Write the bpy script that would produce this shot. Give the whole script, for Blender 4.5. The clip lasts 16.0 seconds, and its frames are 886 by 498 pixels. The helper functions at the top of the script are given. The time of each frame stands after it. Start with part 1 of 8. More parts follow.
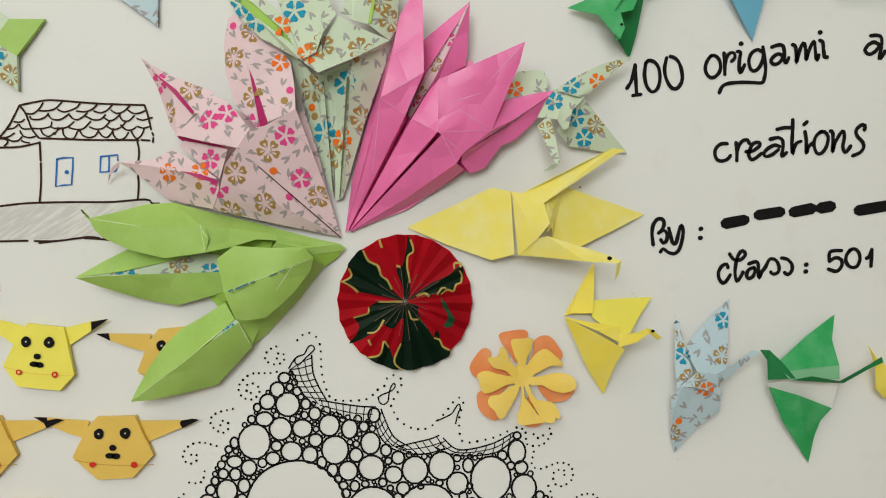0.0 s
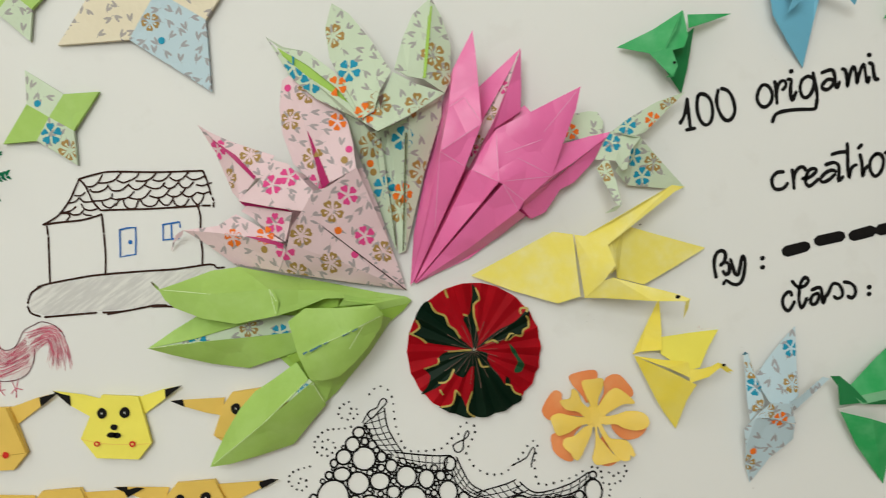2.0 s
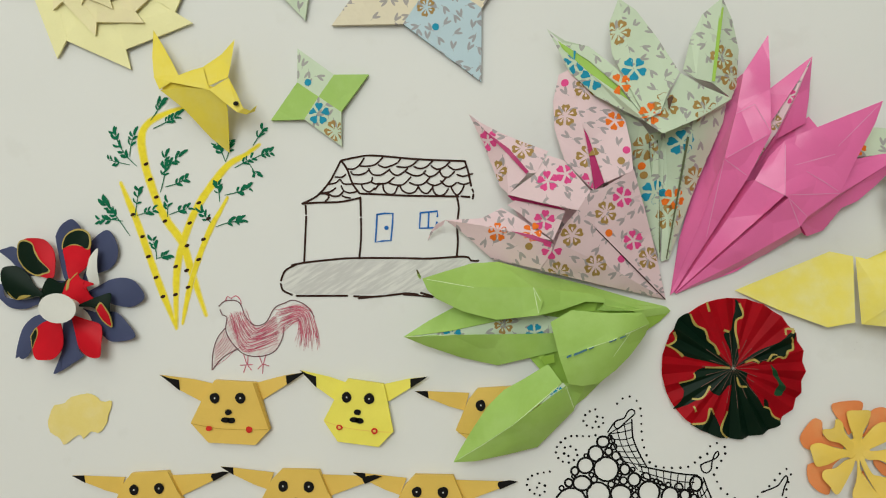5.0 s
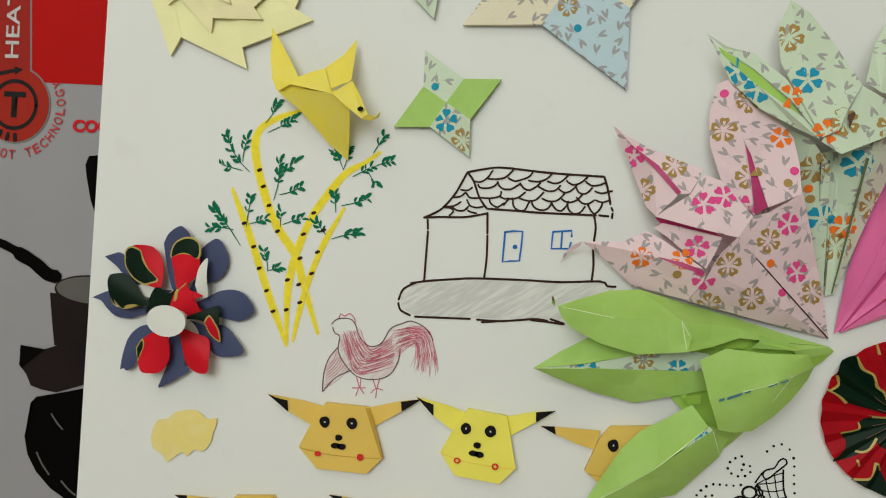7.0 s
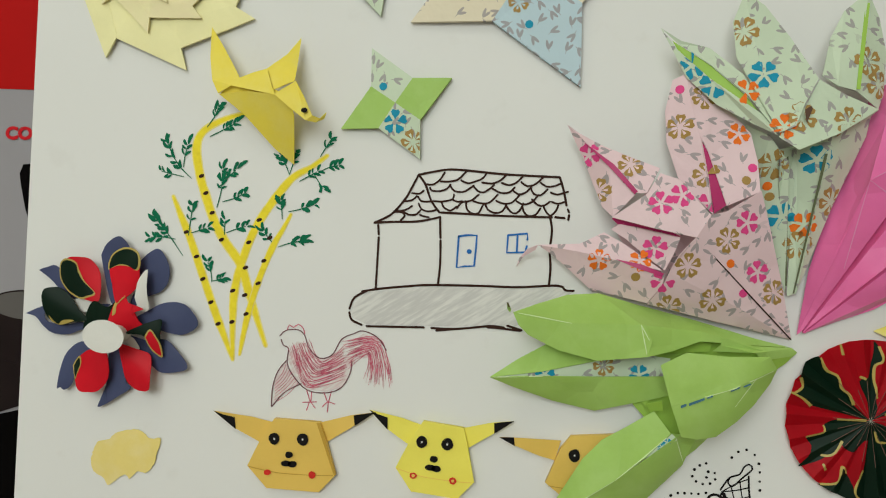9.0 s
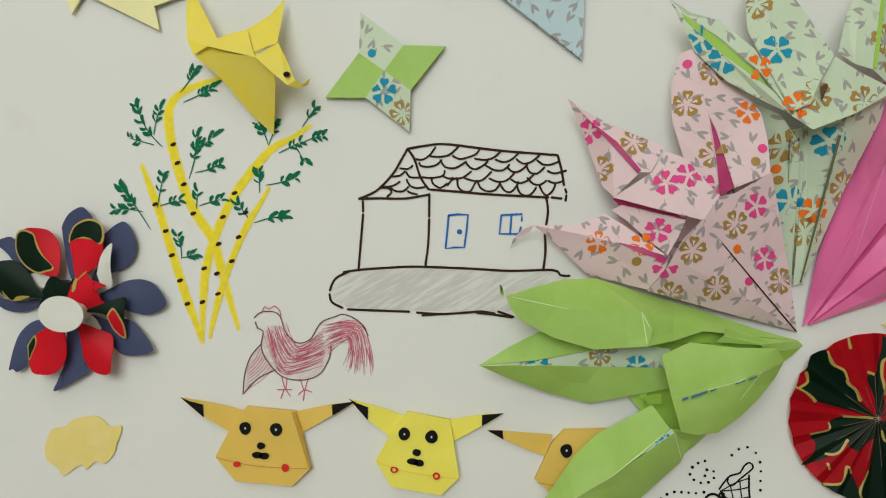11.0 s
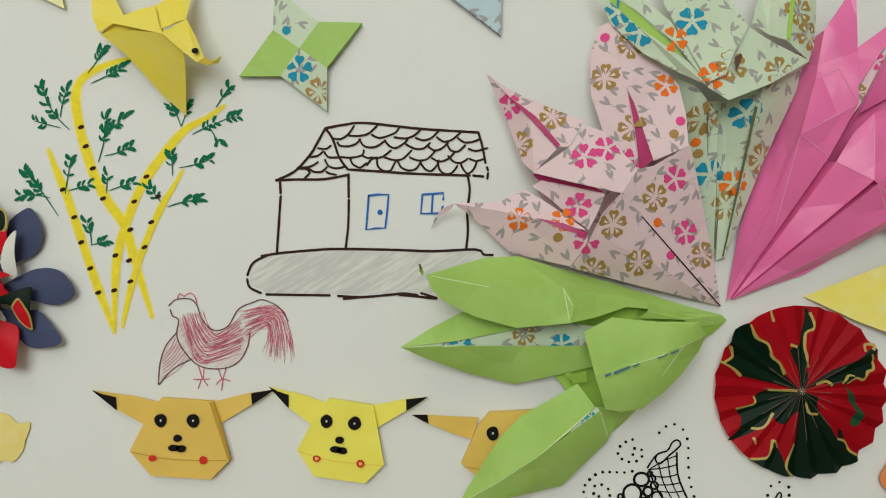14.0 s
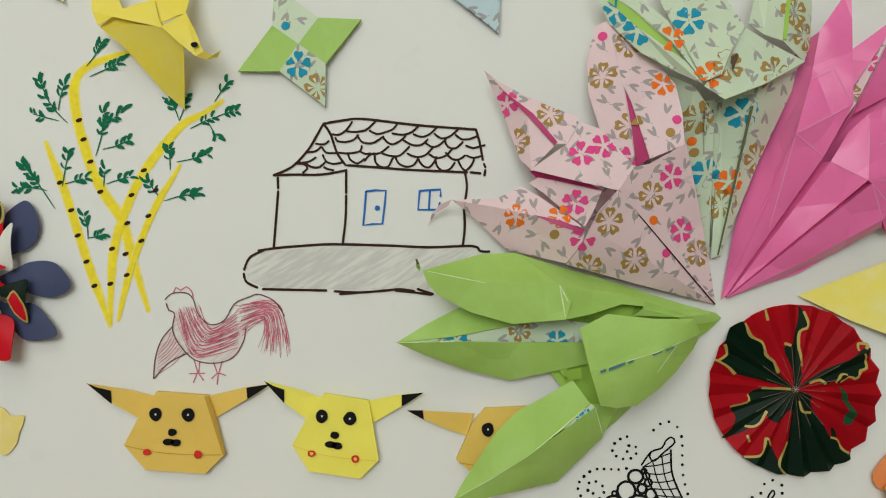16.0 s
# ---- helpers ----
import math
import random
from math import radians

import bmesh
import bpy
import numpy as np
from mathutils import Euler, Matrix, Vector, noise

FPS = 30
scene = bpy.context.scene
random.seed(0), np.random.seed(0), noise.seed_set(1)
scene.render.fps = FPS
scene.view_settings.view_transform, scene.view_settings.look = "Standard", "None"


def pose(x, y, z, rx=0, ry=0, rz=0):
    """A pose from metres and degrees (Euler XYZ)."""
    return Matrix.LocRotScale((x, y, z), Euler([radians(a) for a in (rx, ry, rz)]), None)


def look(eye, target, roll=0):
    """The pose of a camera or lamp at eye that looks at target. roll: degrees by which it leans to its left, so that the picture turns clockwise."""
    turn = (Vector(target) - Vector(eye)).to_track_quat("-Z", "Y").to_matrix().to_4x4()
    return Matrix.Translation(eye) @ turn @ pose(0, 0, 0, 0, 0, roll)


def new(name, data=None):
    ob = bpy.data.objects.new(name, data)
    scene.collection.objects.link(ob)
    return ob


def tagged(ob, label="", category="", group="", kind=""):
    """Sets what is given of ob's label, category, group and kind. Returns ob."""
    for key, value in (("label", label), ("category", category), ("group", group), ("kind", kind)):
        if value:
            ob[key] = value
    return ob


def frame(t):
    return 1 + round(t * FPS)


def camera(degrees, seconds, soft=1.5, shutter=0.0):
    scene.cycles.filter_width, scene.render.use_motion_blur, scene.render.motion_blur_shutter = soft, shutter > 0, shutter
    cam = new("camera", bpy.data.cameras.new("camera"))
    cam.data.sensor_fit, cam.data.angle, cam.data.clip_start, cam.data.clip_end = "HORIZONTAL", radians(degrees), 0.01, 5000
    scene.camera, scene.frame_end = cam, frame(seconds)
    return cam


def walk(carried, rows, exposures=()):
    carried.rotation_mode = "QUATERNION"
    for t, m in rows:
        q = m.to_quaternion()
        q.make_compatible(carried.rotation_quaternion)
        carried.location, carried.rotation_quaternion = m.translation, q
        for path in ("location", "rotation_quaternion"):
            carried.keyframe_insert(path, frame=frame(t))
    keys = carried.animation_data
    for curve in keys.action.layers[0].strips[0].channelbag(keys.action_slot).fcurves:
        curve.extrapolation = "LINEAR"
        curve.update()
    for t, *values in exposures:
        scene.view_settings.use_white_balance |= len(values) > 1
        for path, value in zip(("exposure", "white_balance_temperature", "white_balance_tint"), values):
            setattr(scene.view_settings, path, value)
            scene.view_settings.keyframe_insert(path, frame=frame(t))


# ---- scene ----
import itertools

from mathutils.bvhtree import BVHTree
from mathutils.geometry import tessellate_polygon

cam = camera(59.9, 16.0, 1.1, 0.25)
PATH = [
    (0, (-0.012, 0.143, 0.496), (0.023, 2.142, 0.515), 1.1),
    (0.5, (-0.018, 0.144, 0.489), (0.027, 2.143, 0.531), 1.6),
    (1, (-0.01, 0.138, 0.501), (0.046, 2.138, 0.498), 1.6),
    (1.5, (-0.015, 0.131, 0.522), (0.01, 2.131, 0.516), -0.1),
    (2, (-0.046, 0.141, 0.526), (-0.016, 2.141, 0.531), -2.5),
    (2.5, (-0.085, 0.145, 0.512), (-0.117, 2.145, 0.557), -2.2),
    (3, (-0.084, 0.147, 0.511), (-0.16, 2.145, 0.547), -0.9),
    (3.2, (-0.088, 0.148, 0.508), (-0.164, 2.146, 0.552), -0.7),
    (5.3, (-0.158, 0.151, 0.528), (-0.278, 2.148, 0.53), 2.5),
    (5.5, (-0.159, 0.156, 0.528), (-0.268, 2.153, 0.53), 2.5),
    (6, (-0.19, 0.169, 0.541), (-0.321, 2.165, 0.531), 2.8),
    (6.5, (-0.197, 0.174, 0.539), (-0.48, 2.153, 0.505), 3.6),
    (7, (-0.197, 0.18, 0.541), (-0.462, 2.162, 0.509), 4.0),
    (7.5, (-0.194, 0.186, 0.54), (-0.433, 2.172, 0.506), 3.9),
    (8, (-0.187, 0.188, 0.538), (-0.415, 2.175, 0.524), 3.6),
    (10.3, (-0.197, 0.208, 0.545), (-0.349, 2.202, 0.538), 3.2),
    (10.5, (-0.199, 0.209, 0.541), (-0.342, 2.204, 0.55), 3.6),
    (11, (-0.196, 0.219, 0.53), (-0.33, 2.215, 0.53), 4.3),
    (11.5, (-0.185, 0.228, 0.525), (-0.301, 2.224, 0.514), 3.8),
    (12, (-0.184, 0.228, 0.52), (-0.291, 2.226, 0.525), 3.3),
    (12.5, (-0.181, 0.227, 0.52), (-0.276, 2.224, 0.529), 3.3),
    (13, (-0.175, 0.224, 0.521), (-0.23, 2.223, 0.542), 3.3),
    (13.5, (-0.178, 0.224, 0.521), (-0.23, 2.223, 0.541), 3.1),
    (14, (-0.176, 0.228, 0.519), (-0.221, 2.227, 0.546), 3.2),
    (14.5, (-0.172, 0.228, 0.52), (-0.207, 2.228, 0.545), 3.4),
    (15, (-0.182, 0.229, 0.519), (-0.219, 2.228, 0.553), 3.7),
    (15.5, (-0.176, 0.226, 0.518), (-0.207, 2.226, 0.552), 3.7),
    (16, (-0.177, 0.227, 0.515), (-0.207, 2.226, 0.556), 3.7),
]
walk(cam, [(t, look(eye, target, roll)) for t, eye, target, roll in PATH],
     ((0, 0.03, 6500, 10), (2.5, 0.04, 6500, 9), (3.2, 0.02, 6500, 9), (5.3, -0.09, 6450, 7), (7, -0.16, 6450, 6), (16, -0.15, 6450, 7)))

# ---- light ----
world = bpy.data.worlds.new("world")
scene.world = world
world.use_nodes = True
world.node_tree.nodes["Background"].inputs["Color"].default_value = (0.75, 0.85, 1.0, 1)
world.node_tree.nodes["Background"].inputs["Strength"].default_value = 0.6


def area_lamp(name, eye, target, size_x, size_y, watts, colour):
    lamp = bpy.data.lights.new(name, "AREA")
    lamp.shape, lamp.size, lamp.size_y = "RECTANGLE", size_x, size_y
    lamp.energy, lamp.color = watts, colour
    ob = new(name, lamp)
    ob.matrix_world = look(eye, target)
    return ob


# Soft frontal fill, added behind the camera; its window is unseen and invented.
area_lamp("fill_light", (-0.6, -1.86, 1.25), (-0.25, 0.5, 0.45), 1.5, 1.1, 33.5, (0.97, 1.0, 0.94))
area_lamp("ceiling_lamp_light", (-0.65, -0.25, 1.93), (-0.3, 0.5, 0.6), 0.9, 0.9, 7.2, (1.0, 0.95, 0.78))

# ---- materials ----
BOARD_Y = 0.57


class Graph:
    """Small helper to write node trees."""

    def __init__(self, name, rough=0.6, spec=0.3):
        self.mat = bpy.data.materials.new(name)
        self.mat.use_nodes = True
        self.nt = self.mat.node_tree
        self.bsdf = self.nt.nodes["Principled BSDF"]
        self.bsdf.inputs["Roughness"].default_value = rough
        self.bsdf.inputs["Specular IOR Level"].default_value = spec

    def node(self, kind, **sockets):
        n = self.nt.nodes.new(kind)
        for k, v in sockets.items():
            self.plug(v, n.inputs[k.replace("_", " ")])
        return n

    def plug(self, v, socket):
        if isinstance(v, bpy.types.NodeSocket):
            self.nt.links.new(v, socket)
        else:
            socket.default_value = v

    def math(self, op, a, b=0.0):
        n = self.nt.nodes.new("ShaderNodeMath")
        n.operation = op
        self.plug(a, n.inputs[0])
        self.plug(b, n.inputs[1])
        return n.outputs[0]

    def mix(self, fac, a, b):
        n = self.nt.nodes.new("ShaderNodeMix")
        n.data_type = "RGBA"
        self.plug(fac, n.inputs[0])
        self.plug(a if not isinstance(a, tuple) else (*a[:3], 1), n.inputs[6])
        self.plug(b if not isinstance(b, tuple) else (*b[:3], 1), n.inputs[7])
        return n.outputs[2]

    def noise(self, vector, scale, detail=3.0, rough=0.55):
        n = self.node("ShaderNodeTexNoise", Scale=scale, Detail=detail, Roughness=rough)
        self.plug(vector, n.inputs["Vector"])
        return n.outputs["Fac"]

    def cells(self, vector, scale):
        """Flat-sided dents with straight ridges, as in handled paper."""
        n = self.node("ShaderNodeTexVoronoi", Scale=scale, Randomness=1.0)
        self.plug(vector, n.inputs["Vector"])
        return n.outputs["Distance"]

    def uv(self):
        n = self.nt.nodes.new("ShaderNodeUVMap")
        n.uv_map = "UVMap"
        return n.outputs[0]

    def place(self):
        return self.nt.nodes.new("ShaderNodeNewGeometry").outputs["Position"]

    def step(self, v, edge, soft):
        """0 below the edge, 1 above it."""
        n = self.nt.nodes.new("ShaderNodeMapRange")
        n.interpolation_type = "SMOOTHSTEP"
        self.plug(v, n.inputs[0])
        n.inputs[1].default_value, n.inputs[2].default_value = edge - soft, edge + soft
        return n.outputs[0]

    def done(self, colour, bump_height=None, strength=0.15, distance=0.0004):
        self.plug(colour if not isinstance(colour, tuple) else (*colour[:3], 1), self.bsdf.inputs["Base Color"])
        if bump_height is not None:
            b = self.node("ShaderNodeBump", Strength=strength, Distance=distance, Height=bump_height)
            self.nt.links.new(b.outputs[0], self.bsdf.inputs["Normal"])
        return self.mat


def shade(c, k):
    return tuple(min(1.0, v * k) for v in c)


def paper(name, colour, spread=0.12, rough=0.55, spec=0.3, streak=0.0, pale=None, crumple=0.8):
    """Folding paper: soft blotches, fibres, slight wrinkles."""
    g = Graph(name, rough, spec)
    p = g.place()
    big, fine = g.noise(p, 45, 3), g.noise(p, 900, 2)
    c = g.mix(big, shade(colour, 1 - spread), shade(colour, 1 + spread))
    if pale:
        c = g.mix(g.math("MULTIPLY", g.step(g.noise(p, 70, 3), 0.56, 0.22), streak), c, pale)
    c = g.mix(g.math("MULTIPLY", fine, 0.18), c, shade(colour, 0.8))
    wrinkle = g.math("ADD", g.math("MULTIPLY", g.noise(p, 60, 2.5, 0.45), 1.0), g.math("MULTIPLY", fine, 0.03))
    ridge = g.cells(p, 42)
    wrinkle = g.math("SUBTRACT", wrinkle, g.math("MULTIPLY", ridge, crumple))
    return g.done(c, wrinkle, 0.6, 0.0018)


def floral(name, base, seed=0.0):
    """Washi paper printed with small grey sprigs, under its blossoms; lengths in cm."""
    g = Graph(name, 0.6, 0.25)
    uv, p = g.uv(), g.place()

    def cells(size, shift, jitter):
        v = g.nt.nodes.new("ShaderNodeVectorMath")
        v.operation = "MULTIPLY_ADD"
        g.plug(uv, v.inputs[0])
        v.inputs[1].default_value = (1 / size, 1 / size, 0)
        v.inputs[2].default_value = (shift, shift * 1.7, 0)
        n = g.nt.nodes.new("ShaderNodeTexVoronoi")
        n.voronoi_dimensions = "2D"
        n.inputs["Scale"].default_value = 1.0
        n.inputs["Randomness"].default_value = jitter
        g.plug(v.outputs[0], n.inputs["Vector"])
        d = g.nt.nodes.new("ShaderNodeVectorMath")
        d.operation = "SUBTRACT"
        g.plug(v.outputs[0], d.inputs[0])
        g.plug(n.outputs["Position"], d.inputs[1])
        s = g.node("ShaderNodeSeparateXYZ", Vector=d.outputs[0])
        k = g.node("ShaderNodeSeparateColor", Color=n.outputs["Color"])
        r = g.math("SQRT", g.math("ADD", g.math("POWER", s.outputs[0], 2), g.math("POWER", s.outputs[1], 2)))
        a = g.math("ADD", g.math("ARCTAN2", s.outputs[1], s.outputs[0]), g.math("MULTIPLY", k.outputs[2], 6.28))
        return r, a, k.outputs[0], k.outputs[1]

    # sprigs of grey leaves
    r, a, k1, k2 = cells(0.74, 3.3 + seed, 0.8)
    x, y = g.math("MULTIPLY", r, g.math("COSINE", a)), g.math("MULTIPLY", r, g.math("SINE", a))
    fork = g.math("SUBTRACT", g.math("ABSOLUTE", y), g.math("ADD", 0.10, g.math("MULTIPLY", x, 0.30)))
    leaf = g.math("ADD", g.math("POWER", g.math("MULTIPLY", x, 3.3), 2), g.math("POWER", g.math("MULTIPLY", fork, 9.5), 2))
    stalk = g.math("ADD", g.math("POWER", g.math("MULTIPLY", g.math("ADD", x, 0.30), 5.0), 2), g.math("POWER", g.math("MULTIPLY", g.math("ADD", y, g.math("MULTIPLY", g.math("POWER", x, 2), 0.5)), 45.0), 2))
    leaf = g.math("MINIMUM", leaf, stalk)
    leaf = g.math("MULTIPLY", g.math("SUBTRACT", 1.0, g.step(leaf, 0.9, 0.12)), g.step(k1, 0.18, 0.01))
    c = g.mix(g.math("MULTIPLY", leaf, 0.9), shade(base, 1.0), (0.33, 0.30, 0.31))
    c = g.mix(g.math("MULTIPLY", g.noise(p, 60, 3), 0.22), c, shade(base, 0.75))
    ridge = g.cells(p, 38)
    return g.done(c, g.math("SUBTRACT", g.noise(p, 70, 3), g.math("MULTIPLY", ridge, 1.5)), 0.6, 0.0018)


def ink(name, colour, rough=0.7, patchy=0.25):
    g = Graph(name, rough, 0.12)
    return g.done(g.mix(g.noise(g.place(), 350, 3), shade(colour, 1 - patchy), shade(colour, 1 + patchy * 2)))


def board_white():
    g = Graph("poster_board_white", 0.6, 0.25)
    p = g.place()
    c = g.mix(g.noise(p, 6, 2), (0.745, 0.742, 0.725), (0.80, 0.797, 0.78))
    smudge = g.math("MULTIPLY", g.step(g.noise(p, 38, 4), 0.66, 0.05), 0.10)
    c = g.mix(smudge, c, (0.55, 0.52, 0.47))
    return g.done(c, g.noise(p, 800, 2), 0.05, 0.0002)


def pencil(name, colour, cover, scale=260):
    """Pencil or crayon hatching over the white board."""
    g = Graph(name, 0.7, 0.15)
    m = g.node("ShaderNodeMapping")
    g.plug(g.place(), m.inputs["Vector"])
    m.vector_type = "TEXTURE"
    m.inputs["Rotation"].default_value = (0, radians(-34), 0)
    m.inputs["Scale"].default_value = (9, 1, 1)
    n = g.noise(m.outputs[0], scale, 3, 0.6)
    return g.done(g.mix(g.math("MULTIPLY", g.step(n, 0.48, 0.16), cover), (0.74, 0.73, 0.70), colour))


def wood(name, colour):
    g = Graph(name, 0.45, 0.4)
    m = g.node("ShaderNodeMapping")
    g.plug(g.place(), m.inputs["Vector"])
    m.inputs["Scale"].default_value = (1, 8, 8)
    n = g.noise(m.outputs[0], 9, 5, 0.6)
    return g.done(g.mix(n, shade(colour, 0.55), shade(colour, 1.3)), n, 0.2, 0.001)


def plain(name, colour, rough=0.6, spread=0.06, spec=0.3):
    g = Graph(name, rough, spec)
    n = g.noise(g.place(), 25, 4)
    return g.done(g.mix(n, shade(colour, 1 - spread), shade(colour, 1 + spread)), g.noise(g.place(), 300, 3), 0.06, 0.0004)


WHITE = board_white()
BLACK_INK = ink("black_marker_ink", (0.007, 0.006, 0.006))
BROWN_INK = ink("dark_brown_marker_ink", (0.034, 0.014, 0.010))
BLUE_INK = ink("blue_marker_ink", (0.02, 0.13, 0.42))
GREEN_INK = ink("green_marker_ink", (0.006, 0.13, 0.062))
YELLOW_INK = ink("yellow_marker_ink", (0.86, 0.66, 0.035), 0.6, 0.14)
RED_INK = ink("red_marker_ink", (0.55, 0.03, 0.02))
RED_CRAYON = ink("dark_red_crayon", (0.44, 0.10, 0.15), 0.7, 0.5)
GREY_CRAYON = ink("dark_grey_red_crayon", (0.13, 0.06, 0.07), 0.7, 0.5)
PINK_CRAYON = pencil("pink_crayon_shading", (0.60, 0.26, 0.32), 0.35, 700)
GREY_PENCIL = pencil("grey_pencil_shading", (0.44, 0.43, 0.43), 0.5, 620)
LIME = paper("lime_green_paper", (0.365, 0.57, 0.125), 0.14, 0.5, 0.25, 0.45, (0.47, 0.67, 0.22), 2.0)
LIME_IN = paper("bright_lime_paper", (0.36, 0.58, 0.09), 0.10, 0.5)
MAGENTA = paper("magenta_pink_paper", (0.86, 0.165, 0.425), 0.10, 0.34, 0.5, 0.2, (0.84, 0.20, 0.45), 2.6)
MAGENTA_IN = paper("deep_magenta_paper", (0.46, 0.02, 0.14), 0.12, 0.4)
YELLOW = paper("yellow_paper", (0.89, 0.73, 0.09), 0.08, 0.5, 0.2, 0.6, (0.88, 0.77, 0.22))
YELLOW_PALE = paper("faded_yellow_paper", (0.88, 0.76, 0.15), 0.06, 0.55, 0.2, 0.9, (0.88, 0.81, 0.36))
CREAM_YELLOW = paper("cream_yellow_paper", (0.92, 0.87, 0.47), 0.06)
PEACH = paper("peach_tinted_paper", (0.91, 0.84, 0.49), 0.06, 0.6, 0.2, 0.4, (0.84, 0.68, 0.48))
AMBER = paper("amber_yellow_paper", (0.79, 0.53, 0.11), 0.08, 0.5)
LEMON = paper("lemon_yellow_paper", (0.90, 0.80, 0.12), 0.06, 0.5)
GREEN = paper("emerald_green_paper", (0.025, 0.36, 0.10), 0.14, 0.45, 0.35, 0.75, (0.13, 0.50, 0.22), 0.4)
# Darker copy of the emerald paper: shade on some folds put into the colour.
GREEN_SHADED = paper("shaded_green_paper", (0.015, 0.20, 0.06), 0.12, 0.45)
GREEN_PALE = paper("pale_green_paper_edge", (0.22, 0.50, 0.28), 0.12, 0.5)
SKY = paper("sky_blue_paper", (0.16, 0.46, 0.64), 0.08, 0.5)
ORANGE = paper("orange_paper", (0.82, 0.26, 0.085), 0.12, 0.55, 0.3, 0.5, (0.84, 0.42, 0.18))
NAVY = paper("slate_navy_paper", (0.055, 0.068, 0.15), 0.14, 0.6)
PAPER_WHITE = paper("white_paper", (0.74, 0.73, 0.69), 0.05)
GOLDEN = paper("golden_yellow_paper", (0.87, 0.61, 0.11), 0.10, 0.55, 0.3, 0.5, (0.86, 0.66, 0.22))
MAGENTA_CREASE = plain("worn_pink_crease", (0.82, 0.32, 0.54), 0.5)
LIME_CREASE = plain("worn_lime_crease", (0.66, 0.80, 0.45), 0.5)
TORN = paper("torn_mustard_paper", (0.84, 0.68, 0.22), 0.08, 0.6, 0.3, 0.8, (0.86, 0.74, 0.38))
PINK_BASE, MINT_BASE, BLUE_BASE, CREAM_BASE = (0.83, 0.62, 0.66), (0.61, 0.71, 0.54), (0.52, 0.66, 0.73), (0.80, 0.72, 0.55)
PINK_FLORAL = floral("pale_pink_floral_paper", PINK_BASE, 0.4)
MINT_FLORAL = floral("pale_mint_floral_paper", MINT_BASE, 2.2)
BLUE_FLORAL = floral("pale_blue_floral_paper", BLUE_BASE, 5.2)
CREAM_FLORAL = floral("cream_floral_paper", CREAM_BASE, 7.4)
BLUE_BLOSSOM = ink("blue_blossom_print", (0.02, 0.27, 0.42), 0.6, 0.12)
GOLD_BLOSSOM = ink("gold_brown_blossom_print", (0.37, 0.23, 0.07), 0.45, 0.12)
ORANGE_BLOSSOM = ink("orange_blossom_print", (0.80, 0.17, 0.02), 0.6, 0.10)
PINK_BLOSSOM = ink("hot_pink_blossom_print", (0.72, 0.07, 0.26), 0.6, 0.10)
PINK_PALE, MINT_PALE, BLUE_PALE, CREAM_PALE = (plain(n, c, 0.6) for n, c in (("pink_print_ground", PINK_BASE), ("mint_print_ground", MINT_BASE), ("blue_print_ground", BLUE_BASE), ("cream_print_ground", CREAM_BASE)))
WRAP_RED = plain("red_gift_wrap", (0.60, 0.008, 0.020), 0.42, 0.45, 0.12)
WRAP_GREEN = plain("dark_green_gift_wrap", (0.003, 0.014, 0.007), 0.42, 0.5, 0.12)
WRAP_LEAF = plain("leaf_green_gift_wrap", (0.012, 0.075, 0.030), 0.38, 0.35, 0.2)
WRAP_GOLD = plain("gold_leaf_edge", (0.46, 0.35, 0.09), 0.4, 0.2)

# ---- builders ----


def at(u, v, h=0.0):
    """A place on the board: cm across, cm up, cm proud of its face."""
    return Vector((u / 100, BOARD_Y - h / 100, v / 100))


def thing(name, u, v, label, category, group="", kind="", h=0.0):
    ob = new(name)
    ob.location = at(u, v, h)
    ob.empty_display_size = 0.02
    return tagged(ob, label, category, group, kind)


SHAPES = {}


def link_mesh(name, bm, mats, parent=None, label=""):
    if parent is not None:
        bm.verts.index_update()
        SHAPES.setdefault(parent.name, []).append((mats, [v.co.copy() for v in bm.verts], [[v.index for v in f.verts] for f in bm.faces]))
    me = bpy.data.meshes.new(name)
    bm.to_mesh(me)
    bm.free()
    for m in mats if isinstance(mats, (list, tuple)) else [mats]:
        me.materials.append(m)
    ob = new(name, me)
    if parent is not None:
        ob.parent = parent
        spot = parent.location.copy()
        up = parent.parent
        while up is not None:
            spot += up.location
            up = up.parent
        me.transform(Matrix.Translation(-spot))
    if label:
        tagged(ob, label)
    return ob


def part(name, bm, material, parent, label=""):
    return link_mesh(name, bm, material, parent, label)


def uv_layer(bm):
    return bm.loops.layers.uv.get("UVMap") or bm.loops.layers.uv.new("UVMap")


SOFT = radians(24)


